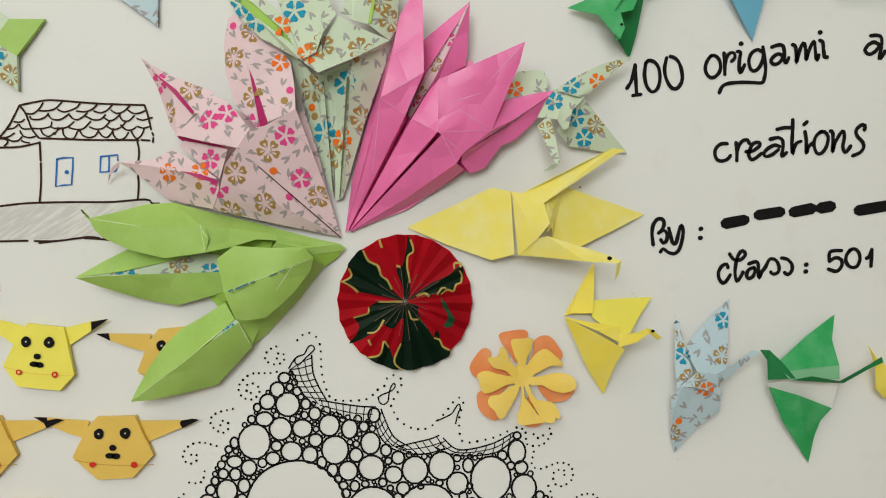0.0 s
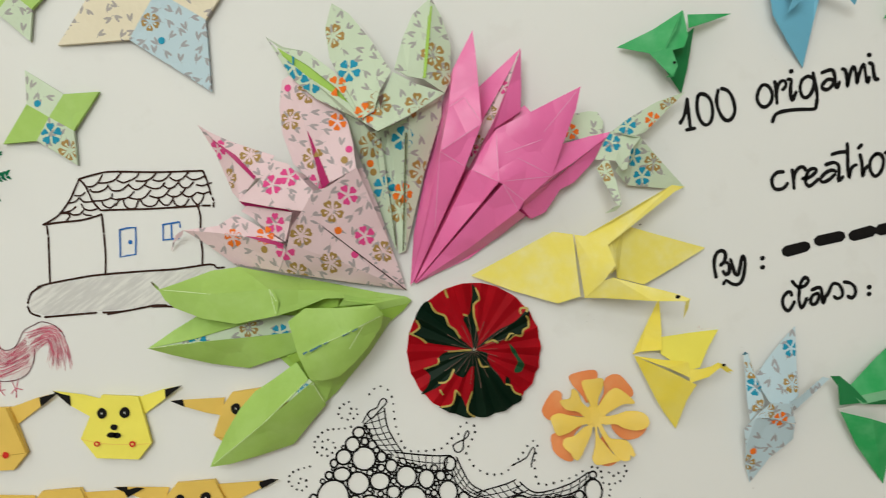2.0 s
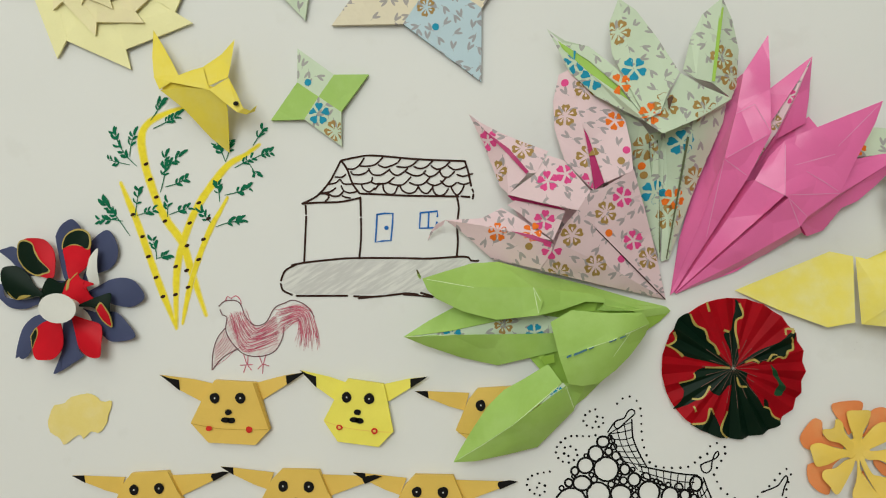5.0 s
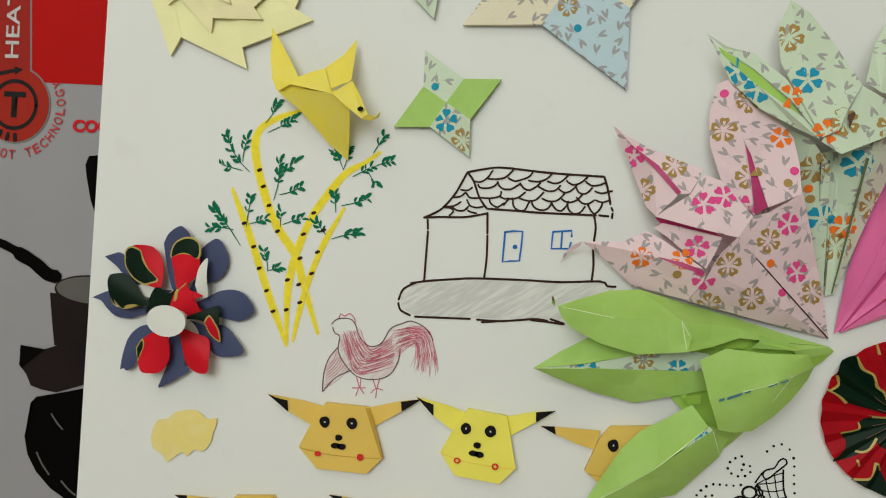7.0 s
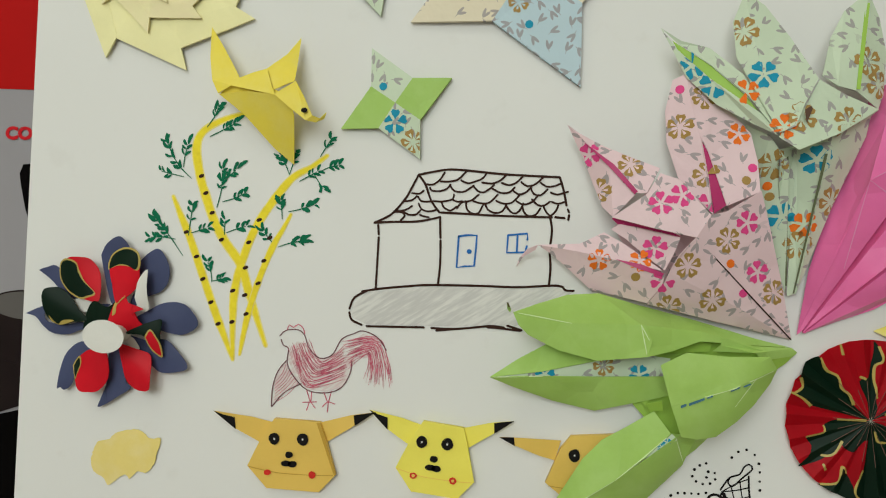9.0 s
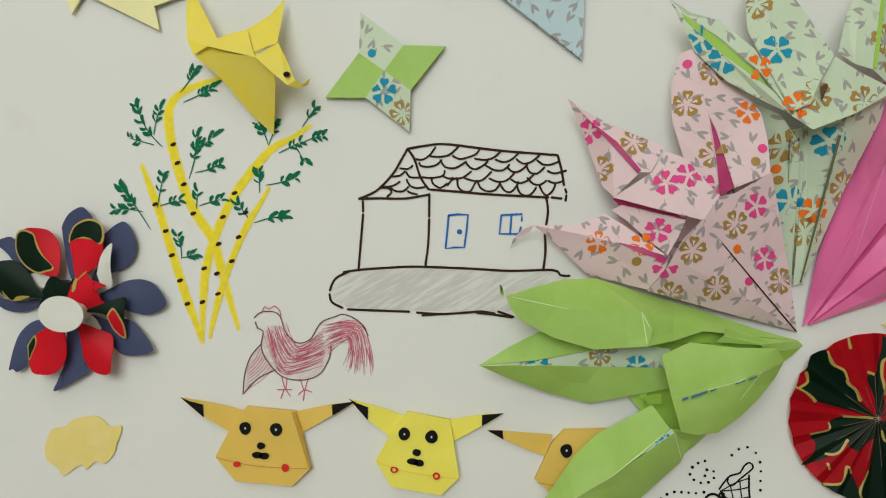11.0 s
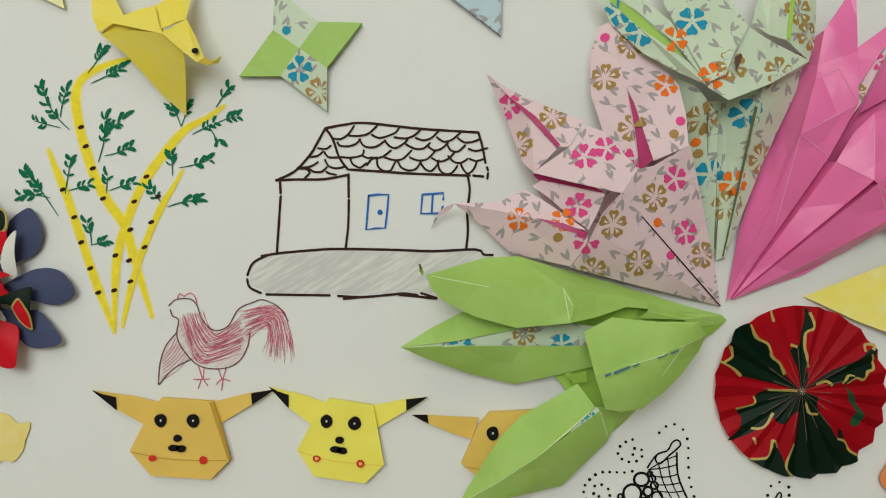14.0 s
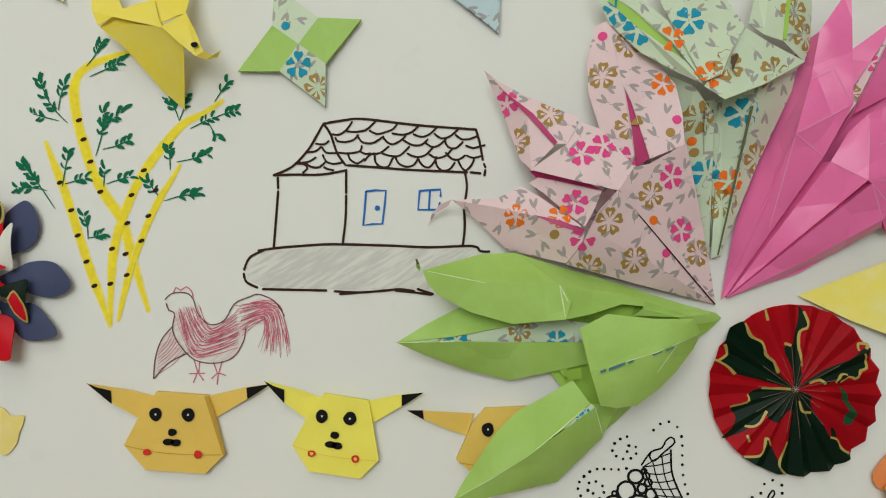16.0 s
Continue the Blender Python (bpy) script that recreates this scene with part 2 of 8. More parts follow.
def facets(bm, polys, turn=0.0, slot=0, thick=0.03):
    """Flat folds of paper, each a polygon of (across, up, proud) in cm, joined along their shared creases, with a thin back."""
    uvl = uv_layer(bm)
    shared, made = {}, []

    def corner(p):
        key = tuple(round(c, 2) for c in p)
        if key not in shared:
            shared[key] = bm.verts.new(at(*p))
        return shared[key]

    for n, poly in enumerate(polys):
        a = radians(turn + 37 * n)
        ca, sa = math.cos(a), math.sin(a)
        pts = [p if len(p) > 2 else (*p, 0.05) for p in poly]
        if sum(p[0] * q[1] - q[0] * p[1] for p, q in zip(pts, pts[1:] + pts[:1])) < 0:
            pts = pts[::-1]
        f = bm.faces.new([corner(p) for p in pts])
        f.material_index = slot
        for lp in f.loops:
            x, y = lp.vert.co.x * 100, lp.vert.co.z * 100
            lp[uvl].uv = (x * ca - y * sa + n * 2.3, x * sa + y * ca + n * 1.1)
        made += bmesh.ops.triangulate(bm, faces=[f])["faces"]
    bm.normal_update()
    for f in made:
        f.smooth = True
    for e in {e for f in made for e in f.edges}:
        e.smooth = len(e.link_faces) == 2 and e.calc_face_angle(0.0) < SOFT
    if thick <= 0.06:
        bmesh.ops.solidify(bm, geom=made, thickness=thick / 100)
        for e in bm.edges:
            if len(e.link_faces) == 2 and e.calc_face_angle(0.0) > 1.0:
                e.smooth = False
    else:
        back = bmesh.ops.extrude_face_region(bm, geom=made, use_keep_orig=True)["geom"]
        for v in back:
            if isinstance(v, bmesh.types.BMVert):
                v.co.y += thick / 100
    return bm


def fold(name, polys, material, parent, label="", turn=0.0, thick=0.03):
    return part(name, facets(bmesh.new(), polys, turn, 0, thick), material, parent, label)


def smooth_line(points, step=0.12):
    """A soft curve through the points."""
    pts = [Vector(p[:2]) for p in points]
    if len(pts) == 2:
        n = max(2, int((pts[1] - pts[0]).length / 0.5))
        return [pts[0].lerp(pts[1], i / n) for i in range(n + 1)]
    out = []
    for i in range(len(pts) - 1):
        p0, p1, p2, p3 = pts[max(i - 1, 0)], pts[i], pts[i + 1], pts[min(i + 2, len(pts) - 1)]
        n = max(2, min(14, int((p2 - p1).length / step)))
        for k in range(n):
            t = k / n
            out.append(0.5 * ((2 * p1) + (p2 - p0) * t + (2 * p0 - 5 * p1 + 4 * p2 - p3) * t * t + (3 * p1 - p0 - 3 * p2 + p3) * t ** 3))
    return out + [pts[-1]]


LAYERS = itertools.cycle(range(40))


def stroke(bm, points, width, lift=0.03, straight=False, wobble=0.12, taper=0.0):
    """A line of ink with round ends and a slightly uneven width; taper: how much thinner its ends are."""
    lift += next(LAYERS) * 0.0004
    line = [Vector(p[:2]) for p in points] if straight else smooth_line(points)
    n = len(line)
    pairs = []
    for i, p in enumerate(line):
        d = (line[min(i + 1, n - 1)] - line[max(i - 1, 0)])
        if d.length < 1e-6:
            continue
        d.normalize()
        w = width / 2 * (1 + wobble * noise.noise((p.x * 2.1, p.y * 2.1, 3.0)))
        w *= 1 - taper * max(0.0, 1 - min(i, n - 1 - i) / (0.22 * n))
        side = Vector((-d.y, d.x)) * w
        if i == 0:
            q = p - d * w * 0.8
            pairs.append((q + side * 0.45, q - side * 0.45))
        pairs.append((p + side, p - side))
        if i == n - 1:
            q = p + d * w * 0.8
            pairs.append((q + side * 0.45, q - side * 0.45))
    vs = [(bm.verts.new(at(a.x, a.y, lift)), bm.verts.new(at(b.x, b.y, lift))) for a, b in pairs]
    for (a, b), (c, d) in zip(vs, vs[1:]):
        bm.faces.new((a, b, d, c))


def blot(bm, u, v, rx, ry=None, tilt=0.0, lift=0.035, slot=0, sides=14, uneven=0.08):
    """A dot of ink."""
    ry = ry or rx
    ring = []
    for i in range(sides):
        a = 2 * math.pi * i / sides
        k = 1 + uneven * noise.noise((u + math.cos(a), v + math.sin(a), 1.0))
        x, y = rx * k * math.cos(a), ry * k * math.sin(a)
        ring.append(bm.verts.new(at(u + x * math.cos(tilt) - y * math.sin(tilt), v + x * math.sin(tilt) + y * math.cos(tilt), lift)))
    f = bm.faces.new(ring)
    f.material_index = slot


def ring_stroke(bm, u, v, r, width, squash=1.0):
    n = max(14, int(r * 16))
    pts = []
    for i in range(n + 1):
        a = 2 * math.pi * i / n
        k = 1 + 0.05 * noise.noise((u * 3 + math.cos(a), v * 3 + math.sin(a), 7.0))
        pts.append((u + r * k * math.cos(a), v + r * k * squash * math.sin(a)))
    stroke(bm, pts, width, straight=True)


def strokes(name, lines, width, material, parent, label="", straight=False, lift=0.03, taper=0.0):
    made = None
    for ln in lines:
        bm = bmesh.new()
        stroke(bm, ln, width, lift, straight, taper=taper)
        made = part(name, bm, material, parent, label)
    return made


def box_mesh(lo, hi, bevel=0.0):
    bm = bmesh.new()
    bmesh.ops.create_cube(bm, size=1)
    for v in bm.verts:
        v.co = Vector([(a + b) / 2 + c * (b - a) for a, b, c in zip(lo, hi, v.co)])
    if bevel:
        bmesh.ops.bevel(bm, geom=bm.edges[:], offset=bevel, segments=2, affect="EDGES", profile=0.5)
    return bm


def petal(name, base, tip, width, material, parent, lift=0.15, rise=0.5, curl=0.2, cup=0.1, neck=0.25, twist=0.0, label="", waist=2.6, point=1.0):
    """A cut paper petal that broadens from a narrow neck to a rounded end and lifts off what lies below."""
    bm = bmesh.new()
    uvl = uv_layer(bm)
    b, e = Vector(base[:2]), Vector(tip[:2])
    d = e - b
    length = d.length
    d.normalize()
    side = Vector((-d.y, d.x))
    rows, cols = 16, 8
    grid = []
    for i in range(rows + 1):
        t = i / rows
        end = 0.8 if point == 1.0 else 0.62
        w = width / 2 * (neck + (1 - neck) * math.sin(math.pi * min(0.5, (t / end) * 0.5) ** 1.1) ** waist)
        if t > end:
            x = (t - end) / (1 - end)
            w *= math.sqrt(max(0.0, 1 - x * x)) if point == 1.0 else max(0.0, 1 - x ** point)
            w += 0.02
        row = []
        for j in range(cols + 1):
            s = 2 * j / cols - 1
            p = b + d * (t * length) + side * (w * s + twist * t * t * length)
            h = lift + rise * math.sin(t * math.pi * 0.75) + cup * s * s * t - curl * max(0, t - 0.72) / 0.28 * 0.8
            row.append(bm.verts.new(at(p.x, p.y, max(0.06, h))))
        grid.append(row)
    for i in range(rows):
        for j in range(cols):
            f = bm.faces.new((grid[i][j], grid[i][j + 1], grid[i + 1][j + 1], grid[i + 1][j]))
            f.smooth = True
            for lp in f.loops:
                lp[uvl].uv = (lp.vert.co.x * 100 + rise * 9, lp.vert.co.z * 100)
    return part(name, bm, material, parent, label)


HEIGHTS = {}


def cut(name, outline, hub, material, parent, low=0.15, high=0.6, bulge=0.1, label="", ragged=0.0, follow=None, over=0.0):
    """A piece cut or torn along a soft outline; it stands at low by the hub and at high where it is farthest from it, or lies over another piece that it follows."""
    pts = [Vector(p[:2]) for p in outline]
    rim = smooth_line([*pts, pts[0]], 0.1)[:-1]
    if ragged:
        rim = [p + Vector((noise.noise((p.x * 5, p.y * 5, 1)), noise.noise((p.x * 5, p.y * 5, 4)))) * ragged for p in rim]
    heart = sum(rim, Vector((0, 0))) / len(rim)
    hub = Vector(hub[:2])
    far = max((p - hub).length for p in rim)
    axis = (heart - hub).normalized() if (heart - hub).length > 0.3 else Vector((1, 0))
    half = max(abs(axis.cross(p - hub)) for p in rim)
    bm = bmesh.new()
    uvl = uv_layer(bm)

    def height(p):
        if follow:
            return HEIGHTS[follow.name](p) + over
        t = (p - hub).length / far
        across = axis.cross(p - hub) / half
        h = low + (high - low) * t + bulge * (0.6 - across * across) + 0.5 * bulge * t * noise.noise((p.x * 0.6, p.y * 0.6, low * 9))
        return max(0.05, h)

    keep = [rim[0]]
    for p in rim[1:]:
        if (p - keep[-1]).length > 0.05 and (p - rim[0]).length > 0.05:
            keep.append(p)
    face = bm.faces.new([bm.verts.new(at(p.x, p.y)) for p in keep])
    bmesh.ops.triangulate(bm, faces=[face])
    for _ in range(2):
        bmesh.ops.subdivide_edges(bm, edges=[e for e in bm.edges if not e.is_boundary], cuts=1, use_grid_fill=True)
        bmesh.ops.triangulate(bm, faces=bm.faces[:])
    for v in bm.verts:
        v.co = at(v.co.x * 100, v.co.z * 100, height(Vector((v.co.x * 100, v.co.z * 100))))
    bmesh.ops.recalc_face_normals(bm, faces=bm.faces[:])
    if sum(f.normal.y for f in bm.faces) > 0:
        bmesh.ops.reverse_faces(bm, faces=bm.faces[:])
    for f in bm.faces:
        f.smooth = True
        for lp in f.loops:
            lp[uvl].uv = (lp.vert.co.x * 100 + high * 9, lp.vert.co.z * 100)
    back = Vector((0, 0.0004, 0))
    for e in [e for e in bm.edges if e.is_boundary]:
        a, b = (v.co.copy() for v in e.verts)
        f = bm.faces.new([bm.verts.new(p) for p in (a, b, b + back, a + back)])
        for lp in f.loops:
            lp[uvl].uv = (lp.vert.co.x * 100 + high * 9, lp.vert.co.z * 100)
    made = part(name, bm, material, parent, label) if parent else link_mesh(name, bm, material)
    HEIGHTS[made.name] = height
    return made


def surface(parent, *papers):
    """The folded surface of a thing, or of its folds in some papers, to lay print upon."""
    verts, faces = [], []
    for m, vs, fs in SHAPES[parent.name]:
        if not papers or m in papers:
            k = len(verts)
            verts += vs
            faces += [[i + k for i in f] for f in fs]
    return BVHTree.FromPolygons(verts, faces)


def on_surface(tree, u, v, lift):
    hit = tree.ray_cast(at(u, v, 8.0), Vector((0, 1, 0)), 0.079)[0]
    return None if hit is None else hit - Vector((0, lift / 100, 0))


def blossom(tree, parent, u, v, r, material, ground=None, turn=0.0):
    """A printed blossom of five notched petals that follows the folds below it; ground: the paper inside hollow petals."""
    bm = bmesh.new()
    heart = on_surface(tree, u, v, 0.0)
    if heart is None:
        bm.free()
        return
    shape = ((0.20, 0.10), (0.40, 0.30), (0.62, 0.46), (0.84, 0.44), (0.98, 0.24), (0.90, 0.0))
    inner = ((0.12, 0.05), (0.38, 0.08), (0.58, 0.16), (0.68, 0.13), (0.66, 0.0))
    for n in range(5):
        mid = turn + n * 2 * math.pi / 5
        for half, slot, lift in ((shape, 0, 0.018), (inner, 1, 0.026)):
            if slot and ground is None:
                continue
            spots = []
            for t, a in [*half, *[(t, -h) for t, h in half[-2::-1]]]:
                for k in (1.0, 0.85, 0.7, 0.55, 0.4, 0.25):
                    q = on_surface(tree, u + r * t * k * math.cos(mid + a), v + r * t * k * math.sin(mid + a), lift)
                    if q is not None and abs(q.y - heart.y) < 0.0055:
                        spots.append(q)
                        break
            if len(spots) < 2 * len(half) - 1:
                continue
            f = bm.faces.new([bm.verts.new(p) for p in spots])
            f.material_index = slot
            bmesh.ops.triangulate(bm, faces=[f])
    if bm.verts:
        part("printed_blossom", bm, [material, ground or material], parent)
    else:
        bm.free()


def bud(tree, parent, u, v, r, material):
    """A printed dot on the folds."""
    bm = bmesh.new()
    spots = [on_surface(tree, u + r * math.cos(a), v + r * math.sin(a), 0.02) for a in [i * math.pi / 5 for i in range(10)]]
    if all(p is not None for p in spots) and max(p.y for p in spots) - min(p.y for p in spots) < 0.004:
        bm.faces.new([bm.verts.new(p) for p in spots])
        part("printed_dot", bm, material, parent)
    else:
        bm.free()


def print_on(parent, paper_kind, ground, gold=(), pink=(), blue=(), orange=(), dots=(), size=0.65):
    tree = surface(parent, paper_kind)
    n = 0
    for spots, m, hollow, k in ((gold, GOLD_BLOSSOM, ground, 1.05), (pink, PINK_BLOSSOM, None, 0.95), (blue, BLUE_BLOSSOM, None, 1.0), (orange, ORANGE_BLOSSOM, None, 0.9)):
        for u, v in spots:
            n += 1
            blossom(tree, parent, u, v, size * k, m, hollow, n * 0.77)
    for (u, v), m in dots:
        bud(tree, parent, u, v, 0.20, m)


def crease(name, lines, width, material, parent):
    """Worn crease lines lying on the folds of their thing."""
    tree = surface(parent)
    for line in lines:
        bm = bmesh.new()
        a, b = Vector(line[0][:2]), Vector(line[1][:2])
        side = Vector((-(b - a).y, (b - a).x)).normalized() * width / 2
        last = None
        for i in range(13):
            p = a.lerp(b, i / 12)
            w = side * (1 - 0.5 * abs(i / 6 - 1))
            pair = [on_surface(tree, *(p + s * w), 0.025) for s in (1, -1)]
            if None in pair or abs(pair[0].y - pair[1].y) > 0.002 or (last and abs(last[0].co.y - pair[0].y) > 0.004):
                last = None
                continue
            pair = [bm.verts.new(q) for q in pair]
            if last:
                bm.faces.new((last[0], last[1], pair[1], pair[0]))
            last = pair
        if bm.faces:
            part(name, bm, material, parent)
        else:
            bm.free()


# ---- the room and the table ----
def slab(name, lo, hi, material, label="", kind="structure", bevel=0.0):
    ob = link_mesh(name, box_mesh(lo, hi, bevel), material)
    return tagged(ob, label, "", "", kind)


WALL = plain("cream_wall_paint", (0.70, 0.67, 0.60))
# Unseen floor, made pale so that it reflects fill light upwards.
slab("floor", (-2.1, -2.1, -0.72), (2.1, 1.1, -0.60), plain("pale_bounce_floor", (0.58, 0.55, 0.50), 0.4))
slab("ceiling", (-2.1, -2.1, 2.0), (2.1, 1.1, 2.1), plain("white_ceiling_paint", (0.75, 0.74, 0.72)))
slab("wall_north", (-2.0, 0.9, -0.6), (2.0, 1.0, 2.0), wood("brown_wall_wood", (0.24, 0.13, 0.055)))
slab("wall_west", (-2.1, -2.0, -0.6), (-2.0, 1.0, 2.0), WALL)
slab("wall_east", (2.0, -2.0, -0.6), (2.1, 1.0, 2.0), WALL)
# Unseen wall; its opening is added only to let the fill lamp through.
south = tagged(new("wall_south"), "unseen cream painted wall with an opening for the fill lamp", "wall", "", "structure")
for lo, hi in (((-2.0, -2.1, -0.6), (2.0, -2.0, 0.6)), ((-2.0, -2.1, 1.9), (2.0, -2.0, 2.0)),
               ((-2.0, -2.1, 0.6), (-1.4, -2.0, 1.9)), ((0.3, -2.1, 0.6), (2.0, -2.0, 1.9))):
    part("wall_section", box_mesh(lo, hi), WALL, south)

TABLE_Z = 0.16
table = tagged(new("table"), "brown wooden table under the board", "table")
WOOD = wood("oak_brown_wood", (0.30, 0.17, 0.07))
part("tabletop", box_mesh((-0.95, 0.35, TABLE_Z - 0.035), (0.75, 0.88, TABLE_Z), 0.004), WOOD, table)
for x in (-0.88, 0.62):
    for y in (0.40, 0.77):
        part("leg", box_mesh((x, y, -0.6), (x + 0.06, y + 0.06, TABLE_Z - 0.035), 0.003), WOOD, table)

# Invented frame for the fill lamp's opening, never in view.
window = tagged(new("added_window_1"), "plain white window frame, unseen, added around the fill lamp", "window", "", "structure")
FRAME = plain("white_frame_paint", (0.72, 0.71, 0.69))
for lo, hi in (((-1.4, -2.08, 0.6), (-1.34, -2.02, 1.9)), ((0.24, -2.08, 0.6), (0.3, -2.02, 1.9)), ((-1.34, -2.08, 1.84), (0.24, -2.02, 1.9)), ((-1.34, -2.08, 0.6), (0.24, -2.02, 0.66))):
    part("window_frame", box_mesh(lo, hi, 0.004), FRAME, window)
fixture = tagged(new("ceiling_lamp"), "flat white ceiling lamp", "lamp")
part("rim", box_mesh((-1.13, -0.73, 1.975), (-0.17, 0.23, 2.0), 0.006), FRAME, fixture)

# ---- the board ----
LEFT, RIGHT = -0.442, 0.48
board = tagged(new("poster_board"), "white foam poster board covered with drawings and paper folds", "board")
part("panel", box_mesh((LEFT, BOARD_Y, TABLE_Z), (RIGHT, BOARD_Y + 0.005, 0.79), 0.0008), WHITE, board)

# ---- cookware carton behind the board ----
carton = tagged(new("carton"), "printed red and grey cookware carton behind the board", "box")
BOX_H = -3.0
by = BOARD_Y - BOX_H / 100
CARTON_RED = plain("glossy_red_print", (0.44, 0.005, 0.005), 0.5, 0.1, 0.08)
CARTON_GREY = plain("pale_grey_print", (0.31, 0.295, 0.315), 0.5, 0.05)
bx0, bz1 = -51.0, 61.55
bm = box_mesh((-0.52, by, TABLE_Z), (-0.09, by + 0.24, 0.80))
for v in bm.verts:
    if v.co.x < -0.3:
        v.co.x = -0.4808 if v.co.z < 0.4 else -0.5800
bmesh.ops.bevel(bm, geom=bm.edges[:], offset=0.0015, segments=2, affect="EDGES", profile=0.5)
part("body", bm, CARTON_GREY, carton)


def printed(name, polys, material, parent, lift=0.03, label=""):
    return fold(name, [[(p[0], p[1], BOX_H + lift) for p in poly] for poly in polys], material, parent, label, 0, 0.02)


def disc(u, v, r, n=32, squash=1.0, a0=0.0, a1=2 * math.pi):
    return [(u + r * math.cos(a0 + (a1 - a0) * i / n), v + r * squash * math.sin(a0 + (a1 - a0) * i / n)) for i in range(n + (a1 - a0 < 6))]


printed("red_panel", [[(-55.10, bz1), (bx0 + 30, bz1), (bx0 + 30, 79.8), (-58.07, 79.8)]], CARTON_RED, carton, 0.03, "red printed upper panel")
tu, tv, R = -51.52, 60.15, 2.30
BADGE_RED = plain("orange_red_print", (0.34, 0.022, 0.012), 0.5, 0.2, 0.1)
BADGE_RIM = plain("grey_badge_rim", (0.22, 0.19, 0.19))
printed("badge_rim", [disc(tu, tv, R)], BADGE_RIM, carton, 0.05)
printed("stem_rim", [[(-52.98, 61.77), (-54.19, 75.43), (-51.45, 75.41), (-50.54, 61.85)]], BADGE_RIM, carton, 0.04)
printed("badge_stem", [[(-52.86, 61.77), (-54.08, 75.43), (-51.56, 75.41), (-50.65, 61.85)]], plain("dark_red_print", (0.32, 0.02, 0.014), 0.5, 0.1, 0.1), carton, 0.06)
printed("badge", [disc(tu, tv, R * 0.96)], BADGE_RED, carton, 0.08, "orange red round badge")
PRINT_BLACK = ink("black_print", (0.015, 0.012, 0.012))
bm = bmesh.new()
bm2 = disc(tu, tv, R * 0.61, 40)
stroke(bm, [*bm2, bm2[0]], R * 0.10, BOX_H + 0.1, True, 0.0)
part("badge_ring", bm, PRINT_BLACK, carton)
for k in range(10):
    a = radians(140 + 15 * k)
    c, d = Vector((tu + R * 0.84 * math.cos(a), tv + R * 0.84 * math.sin(a))), Vector((math.cos(a), math.sin(a))) * R * 0.07
    bm = bmesh.new()
    stroke(bm, [c - d, c + d], R * 0.11, BOX_H + 0.1, True, 0.0)
    part("badge_mark", bm, PRINT_BLACK, carton)


def lettering(name, text, start, end, size, material, parent, lift=0.03, bold=0.0, shear=0.0, label=""):
    """Words in the built-in font, laid along the line from start to end; size: height of capitals in cm."""
    cu = bpy.data.curves.new(name, "FONT")
    cu.body, cu.size, cu.offset, cu.shear = text, 1.0, bold, shear
    cu.resolution_u = 3
    tmp = new(name, cu)
    me = bpy.data.meshes.new_from_object(tmp.evaluated_get(bpy.context.evaluated_depsgraph_get()))
    bpy.data.objects.remove(tmp)
    xs = [v.co.x for v in me.vertices]
    lo, hi = min(xs), max(xs)
    s, e = Vector(start[:2]), Vector(end[:2])
    if text in "1il:":
        mid, w = s.lerp(e, 0.5), (hi - lo) * size / 0.7
        s, e = mid + (s - mid).normalized() * w / 2, mid + (e - mid).normalized() * w / 2
    d = e - s
    n = Vector((-d.y, d.x)).normalized() * (size / 0.7)
    bm = bmesh.new()
    bm.from_mesh(me)
    bpy.data.meshes.remove(me)
    for v in bm.verts:
        p = s + d * ((v.co.x - lo) / (hi - lo)) + n * v.co.y
        v.co = at(p.x, p.y, lift)
    return part(name, bm, material, parent, label)


lettering("letter", "T", (tu - R * 0.31, tv - R * 0.30), (tu + R * 0.31, tv - R * 0.30), R * 0.62, PRINT_BLACK, carton, BOX_H + 0.1, 0.035)
PRINT_WHITE = ink("white_print", (0.50, 0.46, 0.46))
lettering("lettering", "HEAT", (-51.46, 62.91), (-51.52, 67.0), 0.86, PRINT_WHITE, carton, BOX_H + 0.1, 0.01)
RED_PRINT = ink("red_print", (0.42, 0.05, 0.05))
lettering("lettering", "COO", (-47.73, 58.77), (-45.26, 58.81), 0.66, ink("bright_red_print", (0.50, 0.012, 0.02)), carton, BOX_H + 0.06, 0.05)
arc_text = "SPOT TECHNOLOGY"
for i, ch in enumerate(arc_text):
    if ch == " ":
        continue
    a = radians(-122 + i * 10.6)
    c0 = Vector((tu + R * 1.40 * math.cos(a), tv + R * 1.40 * math.sin(a)))
    d = Vector((-math.sin(a), math.cos(a))) * R * 0.09
    lettering("lettering", ch, c0 - d, c0 + d, R * 0.24, RED_PRINT, carton, BOX_H + 0.06, 0.015)
bm = bmesh.new()
stroke(bm, [(-52.61, 61.95), (-51.50, 62.20)], 0.22, BOX_H + 0.1, True)
facets(bm, [[(u, v, BOX_H + 0.1) for u, v in [(-51.66, 62.43), (-51.09, 62.24), (-51.59, 61.92)]]], 0, 0, 0.01)
part("arrow", bm, PRINT_BLACK, carton)
PAN_BLACK = plain("black_pan_print", (0.003, 0.0025, 0.0025), 0.5, 0.2, 0.02)
PAN_BROWN = plain("dark_brown_print", (0.019, 0.013, 0.013), 0.5, 0.3, 0.02)
PAN_GREY = plain("glass_lid_print", (0.115, 0.105, 0.10), 0.5, 0.15, 0.1)
bm = bmesh.new()
stroke(bm, [(-54.61, 51.89), (-53.08, 51.96), (-51.94, 51.89), (-50.71, 51.42)], 0.52, BOX_H + 0.06)
stroke(bm, [(-50.71, 51.38), (-49.63, 50.87), (-48.78, 50.28), (-48.18, 50.15)], 0.80, BOX_H + 0.07)
part("pan_handle", bm, PAN_BLACK, carton, "printed black pan handle")
